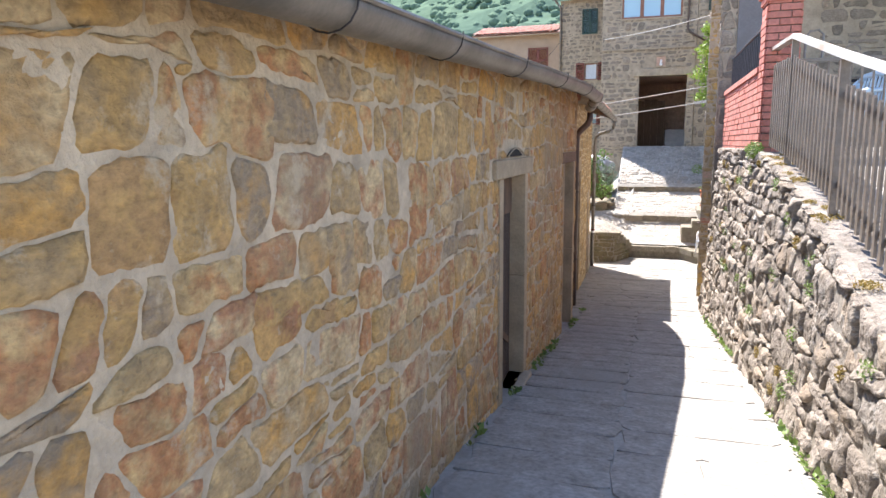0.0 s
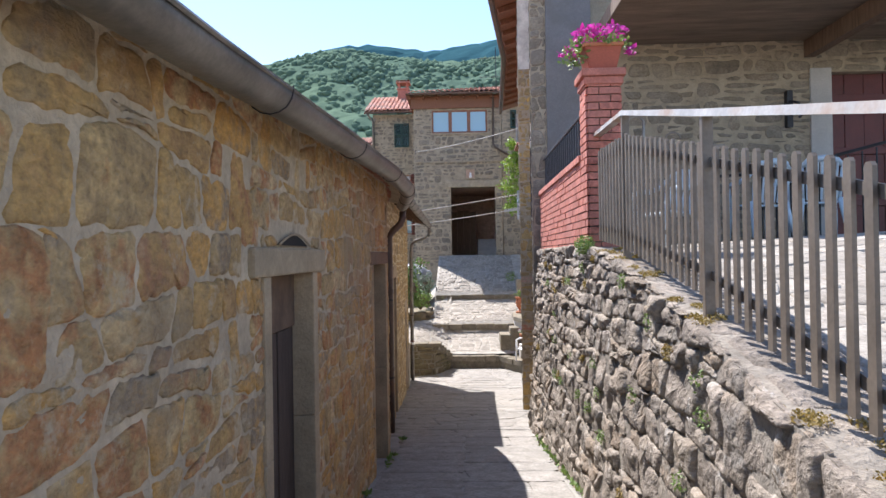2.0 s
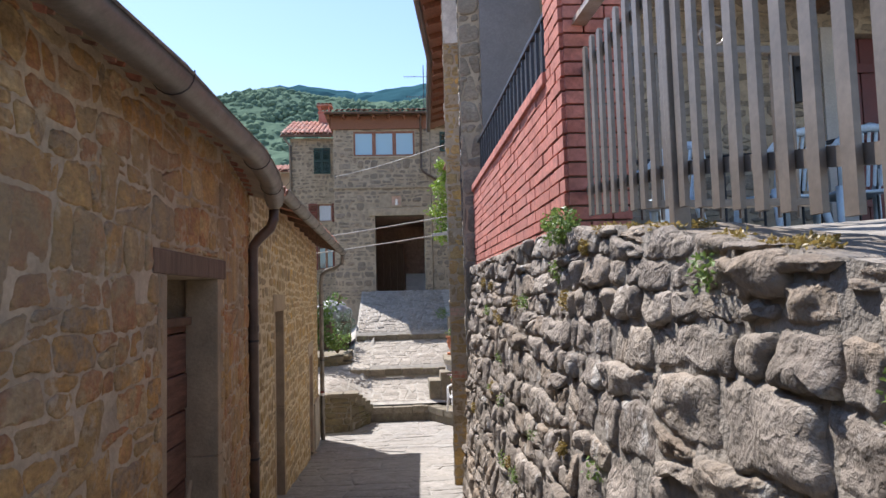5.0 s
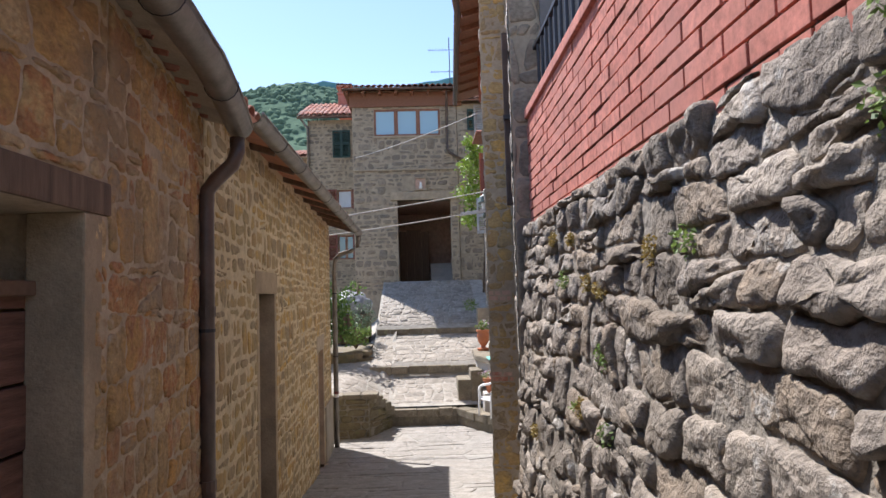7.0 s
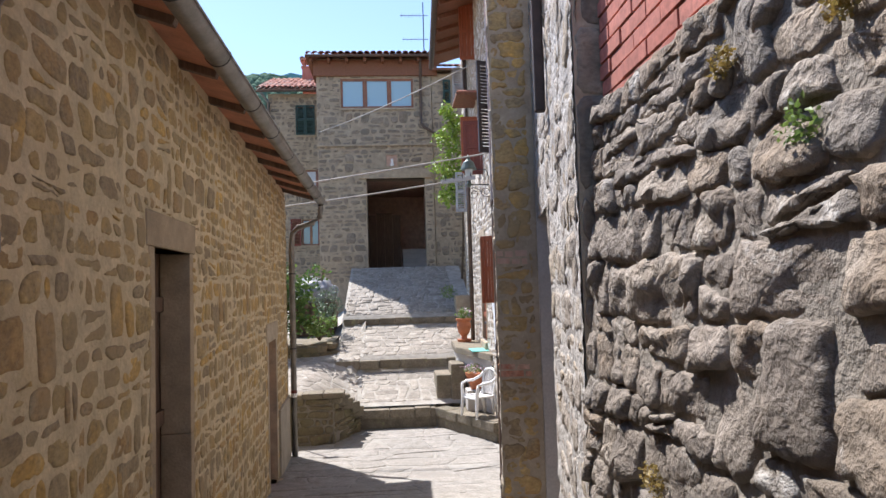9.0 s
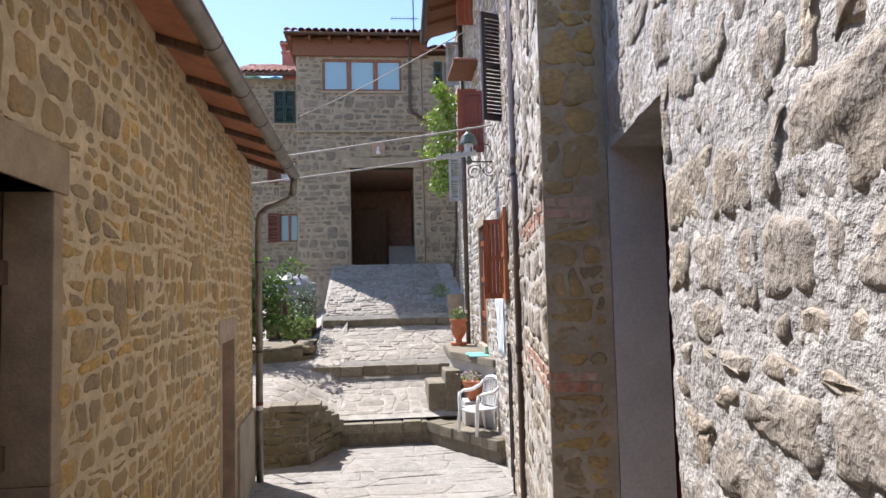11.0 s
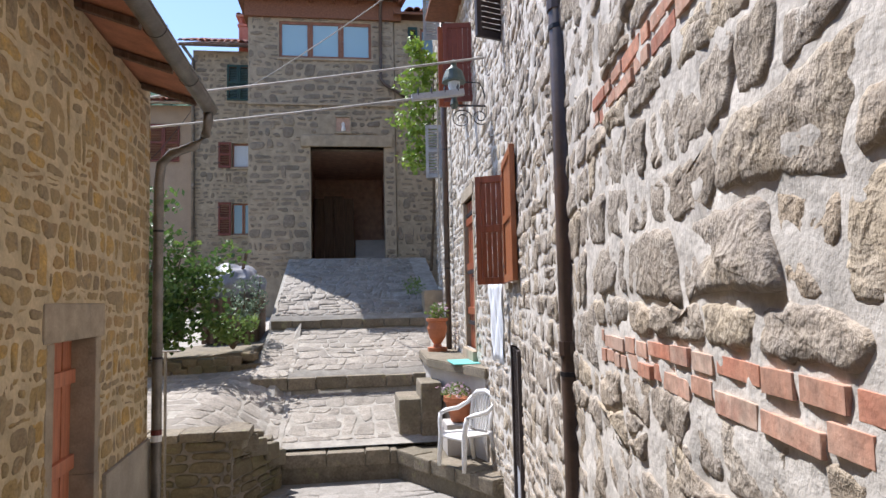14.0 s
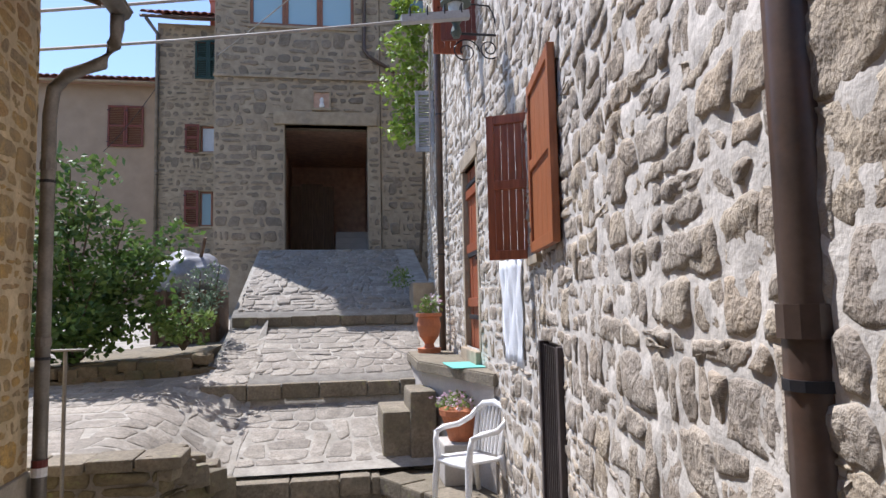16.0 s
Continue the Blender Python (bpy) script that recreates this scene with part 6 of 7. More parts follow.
def leaves(points, size, rng, up=0.3):
    """Folded leaf blades at points, as one mesh."""
    verts, faces = [], []
    for p in points:
        d = Vector((rng.gauss(0, 1), rng.gauss(0, 1), rng.gauss(up, 0.7))).normalized()
        n = d.cross(Vector((rng.gauss(0, 1), rng.gauss(0, 1), rng.gauss(0, 1)))).normalized()
        s = d.cross(n)
        L = size * rng.uniform(0.65, 1.3)
        b = len(verts)
        p = Vector(p)
        verts += [p, p + d * L * 0.5 + n * L * 0.32 + s * L * 0.08, p + d * L, p + d * L * 0.5 - n * L * 0.32 + s * L * 0.08]
        faces += [(b, b + 1, b + 2), (b, b + 2, b + 3)]
    return mesh_from("leaves", verts, faces)


def blob_points(c, r, n, rng, hollow=0.35):
    out = []
    while len(out) < n:
        v = Vector((rng.uniform(-1, 1), rng.uniform(-1, 1), rng.uniform(-1, 1)))
        if hollow < v.length < 1.0 + 0.15 * noise.noise(v * 3 + Vector(c)):
            out.append(Vector(c) + Vector((v.x * r[0], v.y * r[1], v.z * r[2])))
    return out


prng = random.Random(77)


def shrub(name, base, branches, leaf, size, label, category="shrub", per=90, br=0.3, group=""):
    """Stems that fork from the base, each with clumps of leaves."""
    t = thing(name, label, category, group)
    pts = []
    for tip in branches:
        b, tip = Vector(base), Vector(tip)
        midp = b.lerp(tip, 0.5) + Vector((prng.uniform(-0.1, 0.1), prng.uniform(-0.1, 0.1), 0.08))
        part("stem", tube([b, midp, tip], [0.022, 0.014, 0.006], 6), BARK, t)
        for k in (0.45, 0.7, 0.88, 1.0):
            c = b.lerp(tip, k) + Vector((prng.uniform(-0.1, 0.1), prng.uniform(-0.1, 0.1), prng.uniform(-0.05, 0.1)))
            pts += blob_points(c, (br, br, br * 0.9), per // 4, prng, 0.1)
    part("leaves", leaves(pts, size, prng), leaf, t)
    return t


shrub("leafy_shrub", (-2.95, 23.3, -0.5), [(-3.5, 23.2, 1.85), (-3.05, 23.3, 2.1), (-2.65, 23.2, 1.95), (-2.3, 23.1, 1.35), (-3.9, 23.4, 1.5), (-3.6, 22.9, 0.9), (-2.9, 22.8, 1.0), (-2.5, 22.7, 0.6), (-1.95, 22.9, 0.95), (-3.3, 22.7, 0.3), (-2.6, 22.5, 0.1), (-4.0, 23.0, 0.4), (-1.65, 22.9, 1.12), (-3.0, 23.3, 1.5), (-3.3, 23.4, 1.3), (-2.25, 22.7, 0.0), (-3.0, 22.5, -0.1), (-3.6, 22.6, -0.1), (-2.0, 23.0, 0.5), (-1.8, 23.1, 0.1), (-2.2, 23.2, 0.8), (-2.5, 23.4, 1.0)], LEAF, 0.11, "large sunlit leafy green shrub at the yard edge", per=230, br=0.27)
shrub("grey_shrub", (-1.45, 24.2, -0.2), [(-1.5, 24.0, 0.75), (-1.25, 24.1, 0.8), (-1.7, 23.9, 0.55), (-1.2, 24.0, 0.45), (-1.55, 23.8, 0.3)], LEAF_GREY, 0.06, "silvery green shrub beside the ramp", per=140, br=0.16)
shrub("fern", (-1.6, 23.4, -0.35), [(-1.9, 23.2, 0.05), (-1.6, 23.1, 0.1), (-1.35, 23.2, 0.12), (-1.3, 23.5, 0.05), (-1.75, 23.0, -0.05)], WEED, 0.09, "pale green fern in the planter", per=90, br=0.15)
for i, (px, py, pz) in enumerate(((-0.93, 19.62, -1.02), (-0.86, 19.8, -1.1), (-0.78, 20.0, -1.2), (-0.70, 20.22, -1.3), (-0.63, 20.42, -1.42), (-0.98, 19.95, -1.03), (-0.85, 20.2, -1.14), (-0.76, 20.45, -1.28))):
    part("corner_stone", bbox(-0.13, 0.12, -0.12, 0.13, -0.14, 0.05, 0.03), STEPSTONE, yard_wall2, m=pose(px, py, pz, srng.uniform(-8, 8), srng.uniform(-8, 8), srng.uniform(-30, 30)))
planter = thing("planter_edge", "low mossy stone planter edge under the shrubs", "planter")
EDGE = pieces_mat("dark_mossy_edge", [(0.16, 0.125, 0.075), (0.20, 0.155, 0.095), (0.13, 0.105, 0.065)], (0.10, 0.10, 0.045), depth=0.03, lichen=(0.12, 0.13, 0.05))
for i in range(16):
    x = -4.6 + i * 0.215
    for zz in (0, 1):
        hh = prng.uniform(0.1, 0.17)
        part("edge_stone", bbox(-0.115, 0.115, -0.1, 0.14, -hh, 0.03, 0.035), EDGE, planter, m=pose(x + 0.1 + 0.08 * zz, 22.45 + i * 0.035, -0.62 + 0.012 * i - 0.13 * zz + prng.uniform(-0.02, 0.03), prng.uniform(-9, 9), prng.uniform(-9, 9), prng.uniform(-14, 14)))
part("soil", prism([(-4.6, 22.6), (-1.25, 23.1), (-1.2, 25.5), (-4.6, 25.5)], -0.9, [-0.6, -0.38, -0.3, -0.5]), EARTH, planter, "dark planter soil")
# covered heap
heap = thing("covered_woodpile", "grey tarpaulin over a slatted crate", "woodpile")
bm = bmesh.new()
bmesh.ops.create_icosphere(bm, subdivisions=4, radius=1.0)
for v in bm.verts:
    n = noise.noise(v.co * 2.3) * 0.18 + noise.noise(v.co * 6) * 0.07
    v.co = Vector((v.co.x * 0.62, v.co.y * 0.5, max(-0.35, v.co.z * 0.42))) * (1 + n)
part("tarpaulin", bm, plain_mat("grey_tarpaulin", (0.27, 0.27, 0.29), 0.45, vary=0.2, scale=8), heap, m=pose(-1.95, 25.4, 0.72), smooth=True)
for i in range(7):
    part("slat", bbox(-2.4 + i * 0.15, -2.32 + i * 0.15, 24.85, 24.88, -0.35, 0.5, 0.004), OLD_WOOD, heap)
for z in (-0.1, 0.35):
    part("crate_rail", bbox(-2.45, -1.35, 24.88, 24.91, z, z + 0.06, 0.004), OLD_WOOD, heap)
part("crate", bbox(-2.42, -1.38, 24.92, 25.9, -0.35, 0.48), OLD_WOOD, heap)
part("stick", tube([(-1.75, 25.2, 0.9), (-1.62, 25.0, 1.35)], 0.03, 7), OLD_WOOD, heap)
# vine
vine = thing("climbing_vine", "bright green climbing vine hanging on the house corner", "vine")
vp = []
for i in range(60):
    z = 2.95 + 2.55 * i / 60
    wdt = 0.16 + 0.36 * math.sin(math.pi * min(1, (i + 8) / 66))
    vp += blob_points((1.74 - 0.14 * math.sin(i * 0.35), 24.75, z), (wdt, 0.3, 0.1), 26, prng, 0.0)
part("leaves", leaves(vp, 0.11, prng, -0.2), LEAF_BRIGHT, vine)
part("stem", tube([(2.05, 26.2, 1.0), (2.1, 25.9, 2.2), (2.05, 25.4, 3.4), (2.1, 25.4, 5.4)], [0.035, 0.03, 0.022, 0.01], 7), BARK, vine)


def pot(profile, m, label, leaf, n, size, radius, flowers=None, fn=0, name="flower_pot", mat_=None):
    t = thing(name, label, "flower pot", m=m)
    part("pot", lathe(profile, 20), mat_ or TERRA, t, smooth=False)
    top = profile[-1][1]
    part("leaves", leaves(blob_points((0, 0, top + radius[2] * 0.55), radius, n, prng, 0.0), size, prng), leaf, t)
    if flowers:
        part("blossom", leaves(blob_points((0, 0, top + radius[2] * 0.9), (radius[0] * 1.1, radius[1] * 1.1, radius[2] * 0.8), fn, prng, 0.3), size * 0.9, prng), flowers, t)
    return t


pot([(0.15, 0.0), (0.16, 0.06), (0.07, 0.07), (0.06, 0.12), (0.13, 0.22), (0.16, 0.36), (0.14, 0.46), (0.175, 0.48), (0.175, 0.52)], pose(1.68, 22.6, -0.44), "terracotta urn with a small leafy plant", WEED, 160, 0.06, (0.16, 0.16, 0.16), PALE_PETAL, 25, name="terracotta_urn")
pot([(0.12, 0.0), (0.13, 0.02), (0.2, 0.24), (0.22, 0.25), (0.22, 0.3)], pose(1.66, 20.35, -1.13), "wide terracotta pot of pale pink flowers", WEED, 260, 0.045, (0.26, 0.26, 0.1), PALE_PETAL, 150)
tagged(part("pot_stand", bbox(1.45, 1.86, 20.15, 20.58, -1.52, -1.135, 0.02), PLASTER), "low rendered block under the flower pot", "plinth")
# square pot on the pillar
pt = thing("flower_box", "square terracotta pot of magenta petunias on the pillar", "flower pot")
bm = bmesh.new()
lo = [bm.verts.new((sx * 0.11, sy * 0.11, 0)) for sx, sy in ((-1, -1), (1, -1), (1, 1), (-1, 1))]
hi = [bm.verts.new((sx * 0.155, sy * 0.155, 0.2)) for sx, sy in ((-1, -1), (1, -1), (1, 1), (-1, 1))]
for i in range(4):
    bm.faces.new((lo[i], lo[(i + 1) % 4], hi[(i + 1) % 4], hi[i]))
bm.faces.new(lo)
bm.faces.new(hi)
bmesh.ops.bevel(bm, geom=bm.edges[:], offset=0.008, segments=2, affect="EDGES")
part("pot", bm, plain_mat("red_plastic_pot", (0.38, 0.09, 0.05), 0.6, vary=0.1), pt, m=pose(1.09, 6.93, 2.965))
part("rim", bbox(-0.165, 0.165, -0.165, 0.165, 0.185, 0.215, 0.008), TERRA, pt, m=pose(1.09, 6.93, 2.965))
part("leaves", leaves(blob_points((1.08, 6.93, 3.2), (0.26, 0.24, 0.08), 420, prng, 0.0) + blob_points((0.87, 6.9, 3.1), (0.13, 0.15, 0.09), 120, prng, 0.0), 0.045, prng), WEED, pt)
part("blossom", leaves(blob_points((1.08, 6.9, 3.27), (0.23, 0.22, 0.07), 260, prng, 0.2) + blob_points((0.83, 6.88, 3.12), (0.09, 0.1, 0.06), 45, prng, 0.1) + blob_points((1.33, 6.9, 3.12), (0.05, 0.08, 0.05), 20, prng, 0.1), 0.05, prng), PETAL, pt)
# weeds and moss on the retaining wall
for i in range(46):
    y = prng.uniform(1.4, 10.2)
    zt = lerp_list(RTOP, y + 8.0)
    z = prng.uniform(max(floor_z(y) + 0.15, zt - 1.3), zt - 0.05)
    c = RET.at(y + 8.0, z, 0.035)
    if prng.random() < 0.62:
        w = thing("weed", "small green weed growing from the wall joints", "weed", "wall weeds")
        part("leaves", leaves(blob_points(c, (0.03, 0.06, 0.05), prng.randrange(40, 110), prng, 0.0), 0.017, prng, 0.0), WEED, w)
    else:
        mo = thing("moss", "golden brown moss cushion on the stones", "moss", "wall moss")
        part("leaves", leaves(blob_points(c, (0.018, prng.uniform(0.03, 0.08), prng.uniform(0.025, 0.05)), 170, prng, 0.0), 0.014, prng, 0.0), MOSS_LEAF, mo)
for i in range(30):
    y = prng.uniform(1.2, 6.6)
    c = Vector((prng.uniform(0.93, 1.12), y, lerp_list(RTOP, y + 8.0) + 0.008))
    mo = thing("moss", "golden brown moss tuft on the coping stones", "moss", "wall moss")
    part("leaves", leaves(blob_points(c, (prng.uniform(0.03, 0.06), prng.uniform(0.04, 0.12), 0.012), 150, prng, 0.0), 0.014, prng, 0.5), MOSS_LEAF, mo)
big = thing("weed", "leafy green weed clump under the brick pillar", "weed", "wall weeds")
part("leaves", leaves(blob_points((0.90, 6.75, 1.52), (0.08, 0.13, 0.08), 620, prng, 0.0), 0.022, prng), WEED, big)
grass = thing("grass_tufts", "green weeds along the foot of the walls", "weeds", kind="stuff")
gp = []
for i in range(900):
    y = prng.uniform(2.0, 9.8)
    gp.append((RET.at(y + 8, floor_z(y) + 0.03, 0.02 + 0.03 * prng.random())) if prng.random() < 0.6 else Vector((-0.87 + 0.03 * prng.random(), y, floor_z(y) + 0.03)))
gp = [p for p in gp if noise.noise((p.y * 1.6, p.x, 0)) > 0.05]
part("blades", leaves(gp, 0.05, prng, 0.8), WEED, grass)

# ---- terrace house details ----
pl = thing("balcony", "concrete balcony slab with brackets over the terrace", "balcony")
part("slab", bbox(1.72, 7.5, 8.1, 10.4, 4.28, 4.46, 0.01), plain_mat("stained_brown_soffit", (0.20, 0.15, 0.11), 0.9, vary=0.3, scale=1.5, stretch=(1, 6, 1)), pl)
for x in (4.55, 6.2):
    part("bracket", prism([(x, 8.3), (x + 0.14, 8.3), (x + 0.14, 10.4), (x, 10.4)], 4.05, [4.27, 4.27, 4.27, 4.27]), OLD_WOOD, pl)
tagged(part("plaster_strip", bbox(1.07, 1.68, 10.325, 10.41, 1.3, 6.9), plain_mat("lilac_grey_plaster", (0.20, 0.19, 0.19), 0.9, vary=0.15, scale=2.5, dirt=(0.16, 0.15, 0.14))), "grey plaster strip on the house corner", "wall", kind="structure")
plank_door(S1, (3.95, 5.0, 1.5, 3.85), 0.15, MAROON, "dark red door on the terrace", 4, None)
tagged(part("door_jamb", bbox(4.62, 4.9, 10.38, 10.42, 1.4, 3.9, 0.004), PLASTER), "pale plaster door jamb", "trim", kind="structure")
wl = thing("wall_fitting", "rusty iron lamp bracket on the terrace wall", "bracket")
part("plate", bbox(4.28, 4.36, 10.33, 10.42, 3.1, 3.6, 0.01), BLACK_IRON, wl)
part("hook", tube([(4.32, 10.33, 3.45), (4.36, 10.2, 3.4), (4.42, 10.2, 3.28), (4.38, 10.22, 3.2)], 0.02, 6), BLACK_IRON, wl)
tr_ = thing("stair_rail", "dark iron stair railing on the terrace", "railing")
for i in range(16):
    x = 3.0 + i * 0.17
    part("bar", tube([(x, 9.4, 1.6), (x, 9.4, 2.35 + max(0, x - 3.6) * 0.25)], 0.011, 5), BLACK_IRON, tr_)
part("rail", tube([(1.8, 9.4, 2.3), (3.6, 9.4, 2.38), (5.6, 9.4, 2.88)], 0.02, 6), BLACK_IRON, tr_)
gt = thing("terrace_gate", "grey metal terrace gate with a scroll top", "gate")
for i in range(9):
    x = 1.3 + i * 0.09
    part("bar", tube([(x, 6.85, 1.55), (x, 6.85, 2.3)], 0.01, 5), IRON, gt)
for z in (1.6, 2.3):
    part("rail", bbox(1.24, 2.08, 6.83, 6.87, z, z + 0.035, 0.004), IRON, gt)
part("scroll", tube([(1.66 + 0.06 * math.cos(a), 6.85, 2.39 + 0.05 * math.sin(a)) for a in [i * 0.35 for i in range(18)]], 0.008, 5), IRON, gt)
part("hoop", tube([(1.28, 6.85, 2.2), (1.28, 6.85, 2.52), (1.31, 6.85, 2.57), (1.38, 6.85, 2.58), (1.42, 6.85, 2.54), (1.42, 6.85, 2.3)], 0.012, 6), ZINC, gt)
# rusty bar on the limewashed wall
wb = thing("iron_bar", "rusty iron bar fixed upright on the limewashed wall", "bar")
_bs = W1.s_of(11.498)
part("bar", bbox(-0.03, 0.03, 0.0, 0.06, -0.75, 0.75, 0.012), plain_mat("dark_rust", (0.06, 0.038, 0.03), 0.7, vary=0.4), wb, m=W1.matrix(_bs, 1.795 + 0.75, 0.02))
part("clamp", bbox(-0.07, 0.07, 0.0, 0.075, -0.02, 0.02, 0.006), BLACK_IRON, wb, m=W1.matrix(_bs, 1.795 + 0.75, 0.01))
# plain closing walls
tagged(part("wall_back_left", bbox(-9.0, -0.92, -9.0, -8.0, -3, 3.0), MORTAR_GREY), "plain wall closing the lane behind", "wall", kind="structure")
tagged(part("wall_back_right", bbox(1.4, 9.0, -9.0, -8.0, -3, 3.0), MORTAR_GREY), "plain wall closing the terrace behind", "wall", kind="structure")
# corner planter by the ramp and sign post
cp = thing("stone_planter", "square stone trough beside the ramp", "planter")
part("trough", bbox(1.72, 2.1, 24.7, 25.2, -0.2, 0.56, 0.02), DRESSED, cp)
part("leaves", leaves(blob_points((1.55, 25.0, 0.65), (0.25, 0.25, 0.18), 220, prng, 0.0), 0.05, prng), WEED, cp)
sg = thing("metal_post", "thin metal post with a small flat plate", "post")
part("post", tube([(-1.58, 19.3, -2.0), (-1.58, 19.3, -0.1)], 0.015, 6), ZINC, sg)
part("plate", bbox(-1.68, -1.44, 19.25, 19.35, -0.1, -0.085, 0.002), ZINC, sg)
for nm, dims, mt, lb in (("wall_tower_side", (-2.12, -1.75, 29.1, 33.0, -1.0, 8.3), MORTAR_HOUSE, "side wall of the tower house"), ("wall_tower_back", (-1.75, 5.5, 31.9, 32.2, 4.65, 8.9), MORTAR_HOUSE, "back wall of the tower house"), ("wall_west_back", (8.6, 9.0, 10.85, 25.6, -2.4, 7.0), MORTAR_HOUSE, "back wall of the tall house"), ("wall_west_end", (2.15, 8.6, 25.3, 25.6, -2.4, 7.0), MORTAR_HOUSE, "end wall of the tall house"), ("wall_house_back", (-5.4, -5.0, -8.0, 18.9, -2.4, 3.2), MORTAR_GREY, "back wall of the low houses")):
    tagged(part(nm, bbox(*dims), mt), lb, "wall", kind="structure")
# ---- stones and slabs ----
rng = random.Random(3)
BANDS = [(0.0, 1.72, B_LO, B_LO + 0.115), (0.0, 1.72, B_HI, B_HI + 0.115)]
H1_HOLES = [DOOR1, DOOR2, (DOOR1[0] - 0.2, DOOR1[1] + 0.2, 1.38, 1.5), (DOOR2[0] - 0.12, DOOR2[1] + 0.12, 1.38, 1.5), (mid1 - 0.28, mid1 + 0.28, 1.5, 1.62)]
H1_TOP = [(a, b - 0.03) for a, b in EAVE1]
H2_TOP = [(a, b - 0.06) for a, b in EAVE2]
H2_HOLES = [DOOR3, DOOR4, (DOOR3[0] - 0.1, DOOR3[1] + 0.1, 1.1, 1.3), (DOOR4[0] - 0.12, DOOR4[1] + 0.12, 0.17, 0.41)]
RET_TOP = [(a, b + 0.015) for a, b in RTOP]
mortar(house1_wall, H1A, -0.95, H1_TOP, H1_HOLES, MORTAR_GREY, 0.008, 61, s0=7.0, step=0.025, level=0.2, size=0.08)
mortar(house1_end, H1B, -0.95, 2.18, [], MORTAR_GREY, 0.008, 62, level=0.2, size=0.08)
mortar(house2_wall, H2, -1.85, H2_TOP, H2_HOLES, MORTAR_BUFF, 0.009, 63)
mortar(ret_wall, RET, -1.2, RET_TOP, [], MORTAR_DARK, 0.014, 64, s0=7.0, level=0.4)
mortar(west_wall, W2, -1.9, 6.8, [CELLAR, WIN_A], MORTAR_WHITE, 0.013, 65, step=0.03, level=0.55, size=0.08)
mortar(west_far, W3, -1.9, 6.8, [WIN_C, WHITE_NICHE], MORTAR_WHITE, 0.013, 66, step=0.06, level=0.5)
mortar(west_pier, W1, -1.5, 6.8, [NICHE], MORTAR_PIER, 0.014, 67, step=0.022, level=0.6, size=0.07)
mortar(jamb_wall, JAMB, -1.5, 4.6, [], MORTAR_HOUSE, 0.010, 68, s1=0.30, step=0.02, level=0.5, size=0.07)
stonework(house1_wall, H1A, -0.95, H1_TOP, H1_HOLES, 0.205, 0.128, 0.011, 0.010, OCHRE, 11, s0=7.5, rugged=0.6, ragged=0.011, tilt_by=0.5, near=(10.5, 1.0), relief=0.006, spacing=0.022, passes=0)
stonework(house1_end, H1B, -0.95, 2.18, [], 0.2, 0.12, 0.012, 0.010, OCHRE, 12, rugged=0.6, ragged=0.012, single=120, near=(0.5, 1.0), relief=0.006, spacing=0.025, passes=0)
stonework(house2_wall, H2, -1.85, H2_TOP, H2_HOLES, 0.175, 0.115, 0.022, 0.008, OCHRE_SMALL, 13, rugged=0.4, ragged=0.010, near=(3.5, 0.7), cut=0.03, passes=1, relief=0.004, spacing=0.03)
stonework(ret_wall, RET, -1.2, RET_TOP, [], 0.2, 0.12, 0.008, 0.026, GREY, 14, s0=7.0, ragged=0.014, rugged=0.9, near=(14.5, 0.7), cut=0.012, tilt_by=1.0, relief=0.011, spacing=0.02, passes=0, size=0.06)
SPLIT = 2.31
stonework(west_wall, W2, -1.9, 5.4, BANDS + [CELLAR, WIN_A], 0.25, 0.15, 0.012, 0.013, TAN, 15, s1=SPLIT, rugged=0.7, cut=0.012, ragged=0.013, near=(1.2, 0.6), single=190, relief=0.007, spacing=0.022, passes=0, size=0.07)
stonework(west_wall, W2, -1.9, 6.8, [CELLAR, WIN_A], 0.2, 0.115, 0.014, 0.014, TAN, 25, s0=SPLIT, rugged=0.7, cut=0.012, ragged=0.012, near=(2.8, 0.4), single=110, relief=0.007, spacing=0.035, passes=0, size=0.07)
stonework(west_far, W3, -1.9, 6.8, [WIN_C, WHITE_NICHE], 0.21, 0.12, 0.016, 0.014, TAN, 16, rugged=0.7, cut=0.016, ragged=0.01, single=200, near=(1.5, 0.5), relief=0.008, spacing=0.07)
stonework(west_pier, W1, -1.5, 6.8, [NICHE], 0.26, 0.17, 0.03, 0.012, TAN, 17, rugged=0.7, ragged=0.02, single=100, near=(0.5, 0.8), relief=0.008, spacing=0.03, passes=0, size=0.06)
PIER_S = Plane((0.858, 10.394), (1.07, 10.361), -1)
mortar(west_pier, PIER_S, -1.2, 6.8, [], MORTAR_HOUSE, 0.006, 69)
stonework(west_pier, PIER_S, -1.2, 6.8, [], 0.2, 0.16, 0.012, 0.012, HOUSE, 26, rugged=0.5, ragged=0.01, single=60, near=(0.1, 2.0), passes=0)
stonework(jamb_wall, JAMB, -1.5, 4.6, [(0.0, 0.235, B_LO, B_LO + 0.115), (0.0, 0.235, B_HI, B_HI + 0.115)], 0.17, 0.12, 0.012, 0.010, OCHRE_SMALL, 20, s1=0.27, rugged=0.6, ragged=0.014, single=60, relief=0.005, spacing=0.025, passes=0)
stonework(south_wall, S1, 1.2, 6.9, [(3.95, 5.0, 1.2, 3.85), (0.4, 1.15, 1.0, 7.0)], 0.28, 0.13, 0.03, 0.013, HOUSE, 21, s0=0.42, rugged=0.4, ragged=0.01, single=250, near=(2.5, 2.5), spacing=0.07)
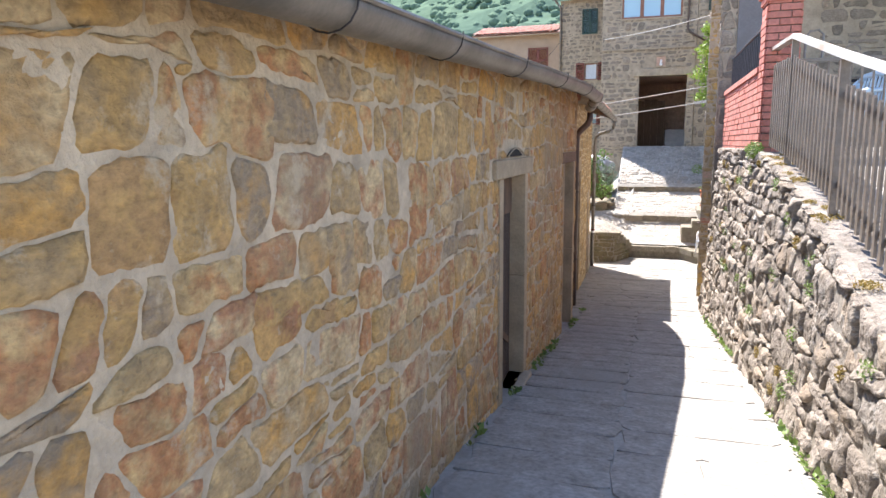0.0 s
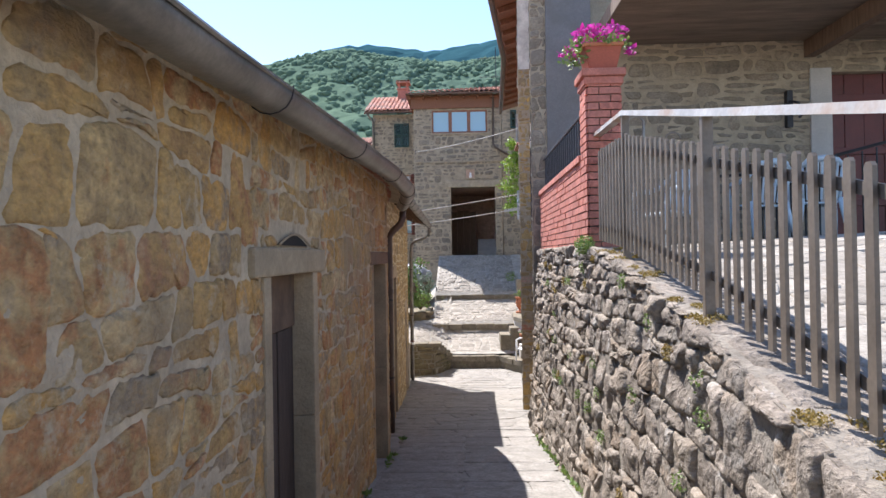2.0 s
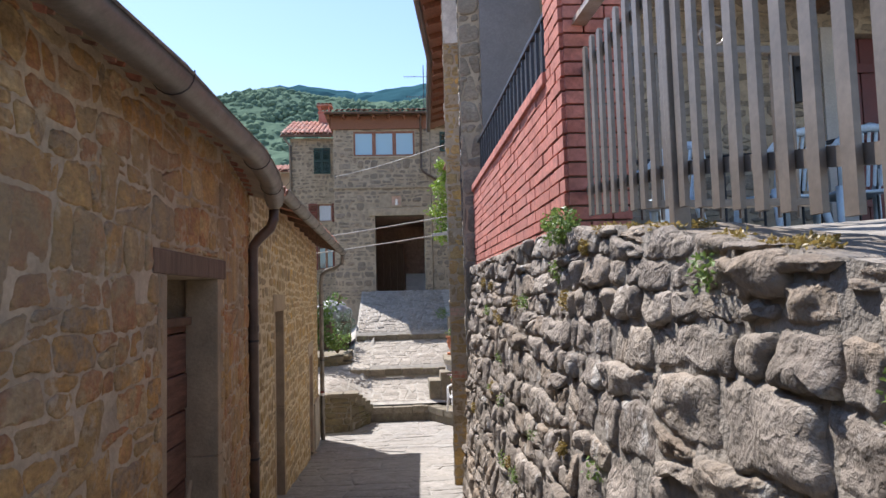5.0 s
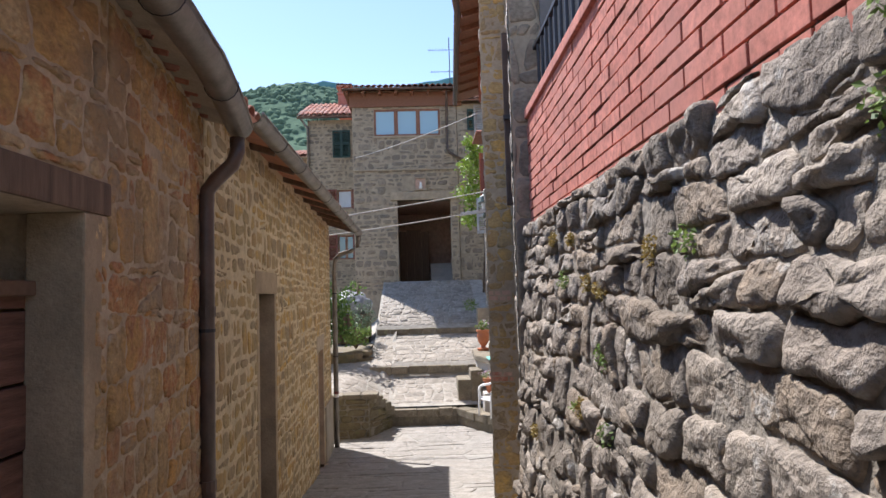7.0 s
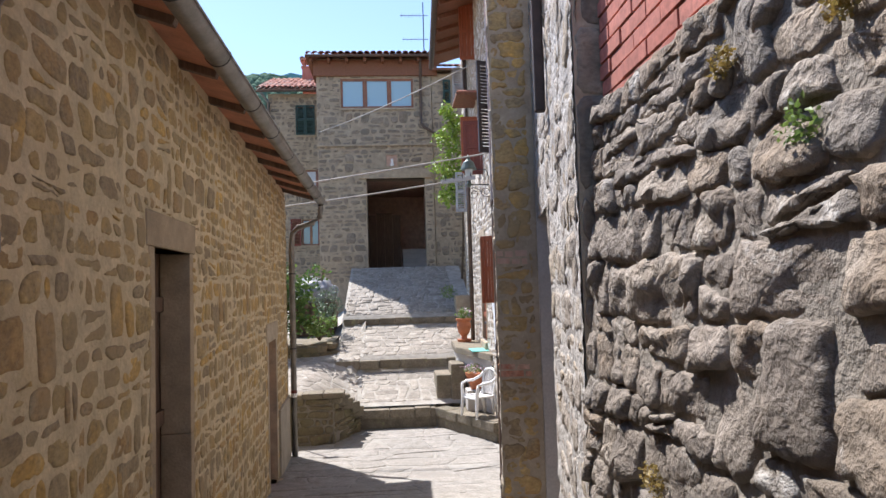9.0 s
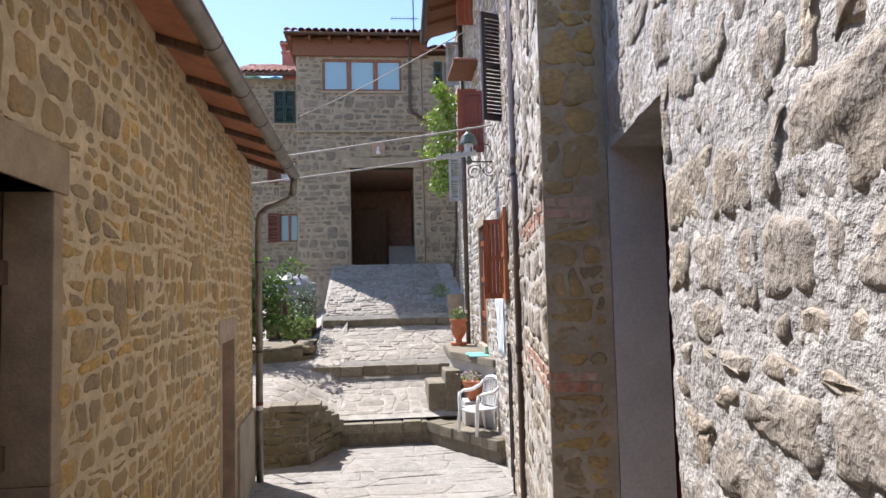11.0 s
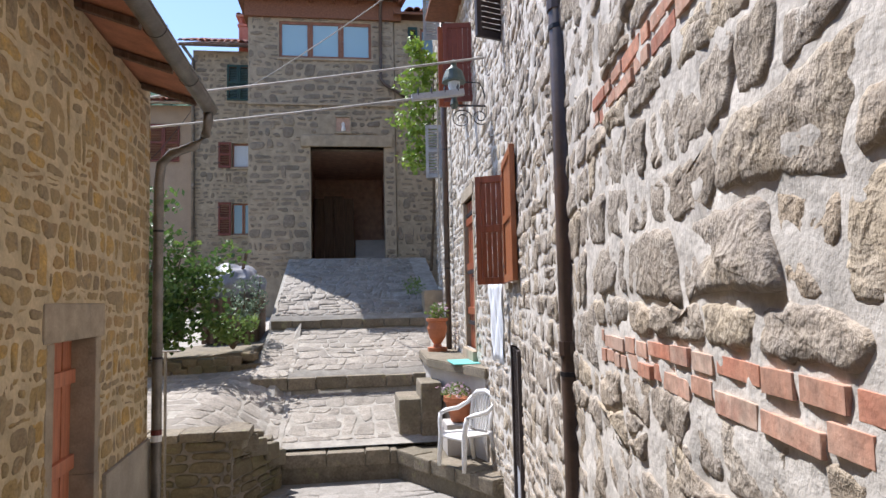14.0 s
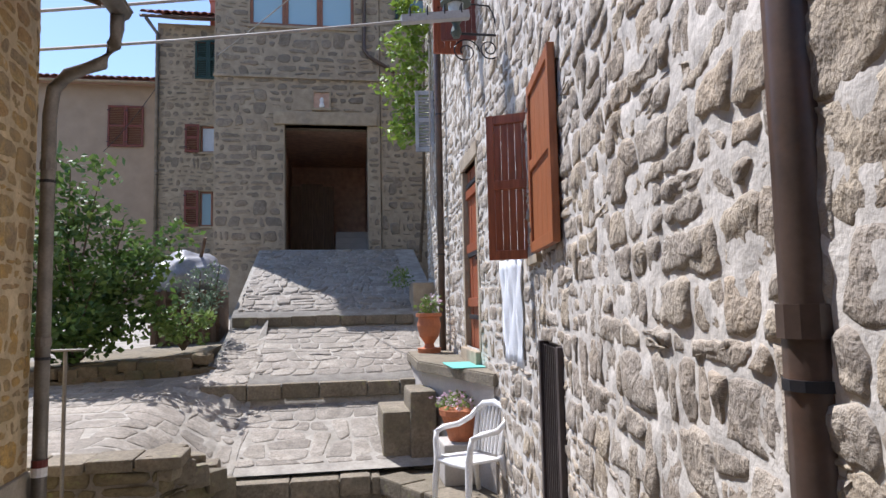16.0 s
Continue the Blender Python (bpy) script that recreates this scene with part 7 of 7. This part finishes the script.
stonework(tower, T1, 0.9, 8.0, [GATE, TWIN, (1.3, 3.55, 4.24, 4.55), (1.72, 2.1, 4.6, 5.0)], 0.26, 0.145, 0.045, 0.016, HOUSE, 22, rugged=0.5, ragged=0.012, near=(2.3, 3.0), spacing=0.09)
stonework(annex, T2, 0.9, 8.2, A_WINS, 0.22, 0.13, 0.05, 0.016, HOUSE, 23, rugged=0.5, ragged=0.012, single=150, spacing=0.09)
stonework(tower_r, T3, 1.2, 7.4, [(0.68, 1.1, 6.65, 7.4)], 0.22, 0.13, 0.05, 0.016, HOUSE, 24, s1=1.4, rugged=0.5, single=100, spacing=0.09)
for z in (B_LO, B_HI):
    bricks(west_wall, W2, 0.0, 1.7, z, z + 0.108, BAND_ME, length=0.13, height=0.054, proud=0.013, rough=1.0)
for z in (B_LO, B_HI):
    bricks(jamb_wall, JAMB, 0.0, 0.235, z, z + 0.108, BAND_ME, length=0.12, height=0.054, proud=0.011, rough=1.0)
SLABLIB = library("slab", 0.12, 2, SLAB)
alley_z = lambda x, y: floor_z(y) + 0.004
lay(alley, "slab", SLABLIB, floor_cells(-0.86, -0.12, -0.6, 9.6, (0.7, 0.8), (0.26, 0.42), 0.012, 0.012, rng, alley_z) + floor_cells(-0.11, 0.74, -0.6, 9.6, (0.4, 0.9), (0.4, 0.7), 0.004, 0.010, rng, alley_z), 300)


class Paved:
    """A floor as a face for stonework: s runs along x, z along y."""

    def __init__(self, height):
        self.height = height
        self.length = 0.0

    def at(self, s, z, d=0.0):
        return Vector((s, z, self.height(s, z) + d))


RAMPF = Paved(lambda x, y: ramp_z(y))
stonework(ramp_ob, RAMPF, 22.58, 24.42, [], 0.27, 0.2, 0.012, 0.012, COBBLE, 51, s0=-1.1, s1=1.7, rugged=0.7, single=150, near=(0.3, 22.5), cut=0.02, passes=0, relief=0.004, spacing=0.06, name="flagstone", ragged=0.01)
stonework(step1, RAMPF, 20.9, 22.25, [(1.3, 2.2, 20.0, 23.0)], 0.3, 0.22, 0.02, 0.008, COBBLE, 52, s0=-0.62, s1=1.5, rugged=0.7, single=120, near=(0.3, 20.6), cut=0.02, passes=0, relief=0.004, spacing=0.06, name="flagstone", ragged=0.01)
stonework(ramp_ob, RAMPF, 24.8, 28.5, [], 0.22, 0.17, 0.018, 0.02, COBBLE, 53, s0=-1.1, s1=1.8, rugged=0.8, single=130, near=(0.3, 24.5), cut=0.02, passes=0, relief=0.005, spacing=0.06, name="cobblestone", ragged=0.01)
stonework(yard, Paved(yard_z), 19.9, 24.6, [(-1.15, 0.0, 19.0, 25.0)], 0.4, 0.28, 0.014, 0.006, COBBLE, 54, s0=-5.0, s1=-1.15, rugged=0.5, single=120, near=(-1.5, 20.0), cut=0.02, passes=0, relief=0.004, spacing=0.06, name="flagstone")
stonework(yard, Paved(yard_z), 20.7, 24.4, [], 0.32, 0.24, 0.02, 0.012, COBBLE, 57, s0=-1.15, s1=-0.62, rugged=0.7, single=60, near=(-0.8, 20.7), cut=0.02, passes=0, relief=0.004, spacing=0.06, name="flagstone", ragged=0.01)
stonework(terr, Paved(lambda x, y: lerp_list(RTOP, y + 8.0) - 0.055 + 0.05 * min(3.0, x - 1.05)), 0.5, 10.3, [], 0.42, 0.3, 0.02, 0.01, COBBLE, 55, s0=1.4, s1=5.5, rugged=0.4, single=120, near=(2.0, 6.0), cut=0.02, passes=0, relief=0.004, spacing=0.06, name="flagstone")
stonework(alley, Paved(lambda x, y: floor_z(y) + 0.002), 9.6, 20.4, [(-3.0, -0.95, 19.2, 21.0)], 0.7, 0.45, 0.016, 0.009, SLAB, 56, s0=-1.5, s1=1.75, rugged=0.35, single=100, near=(0.0, 14.0), cut=0.02, passes=0, relief=0.004, spacing=0.06, name="flagstone")
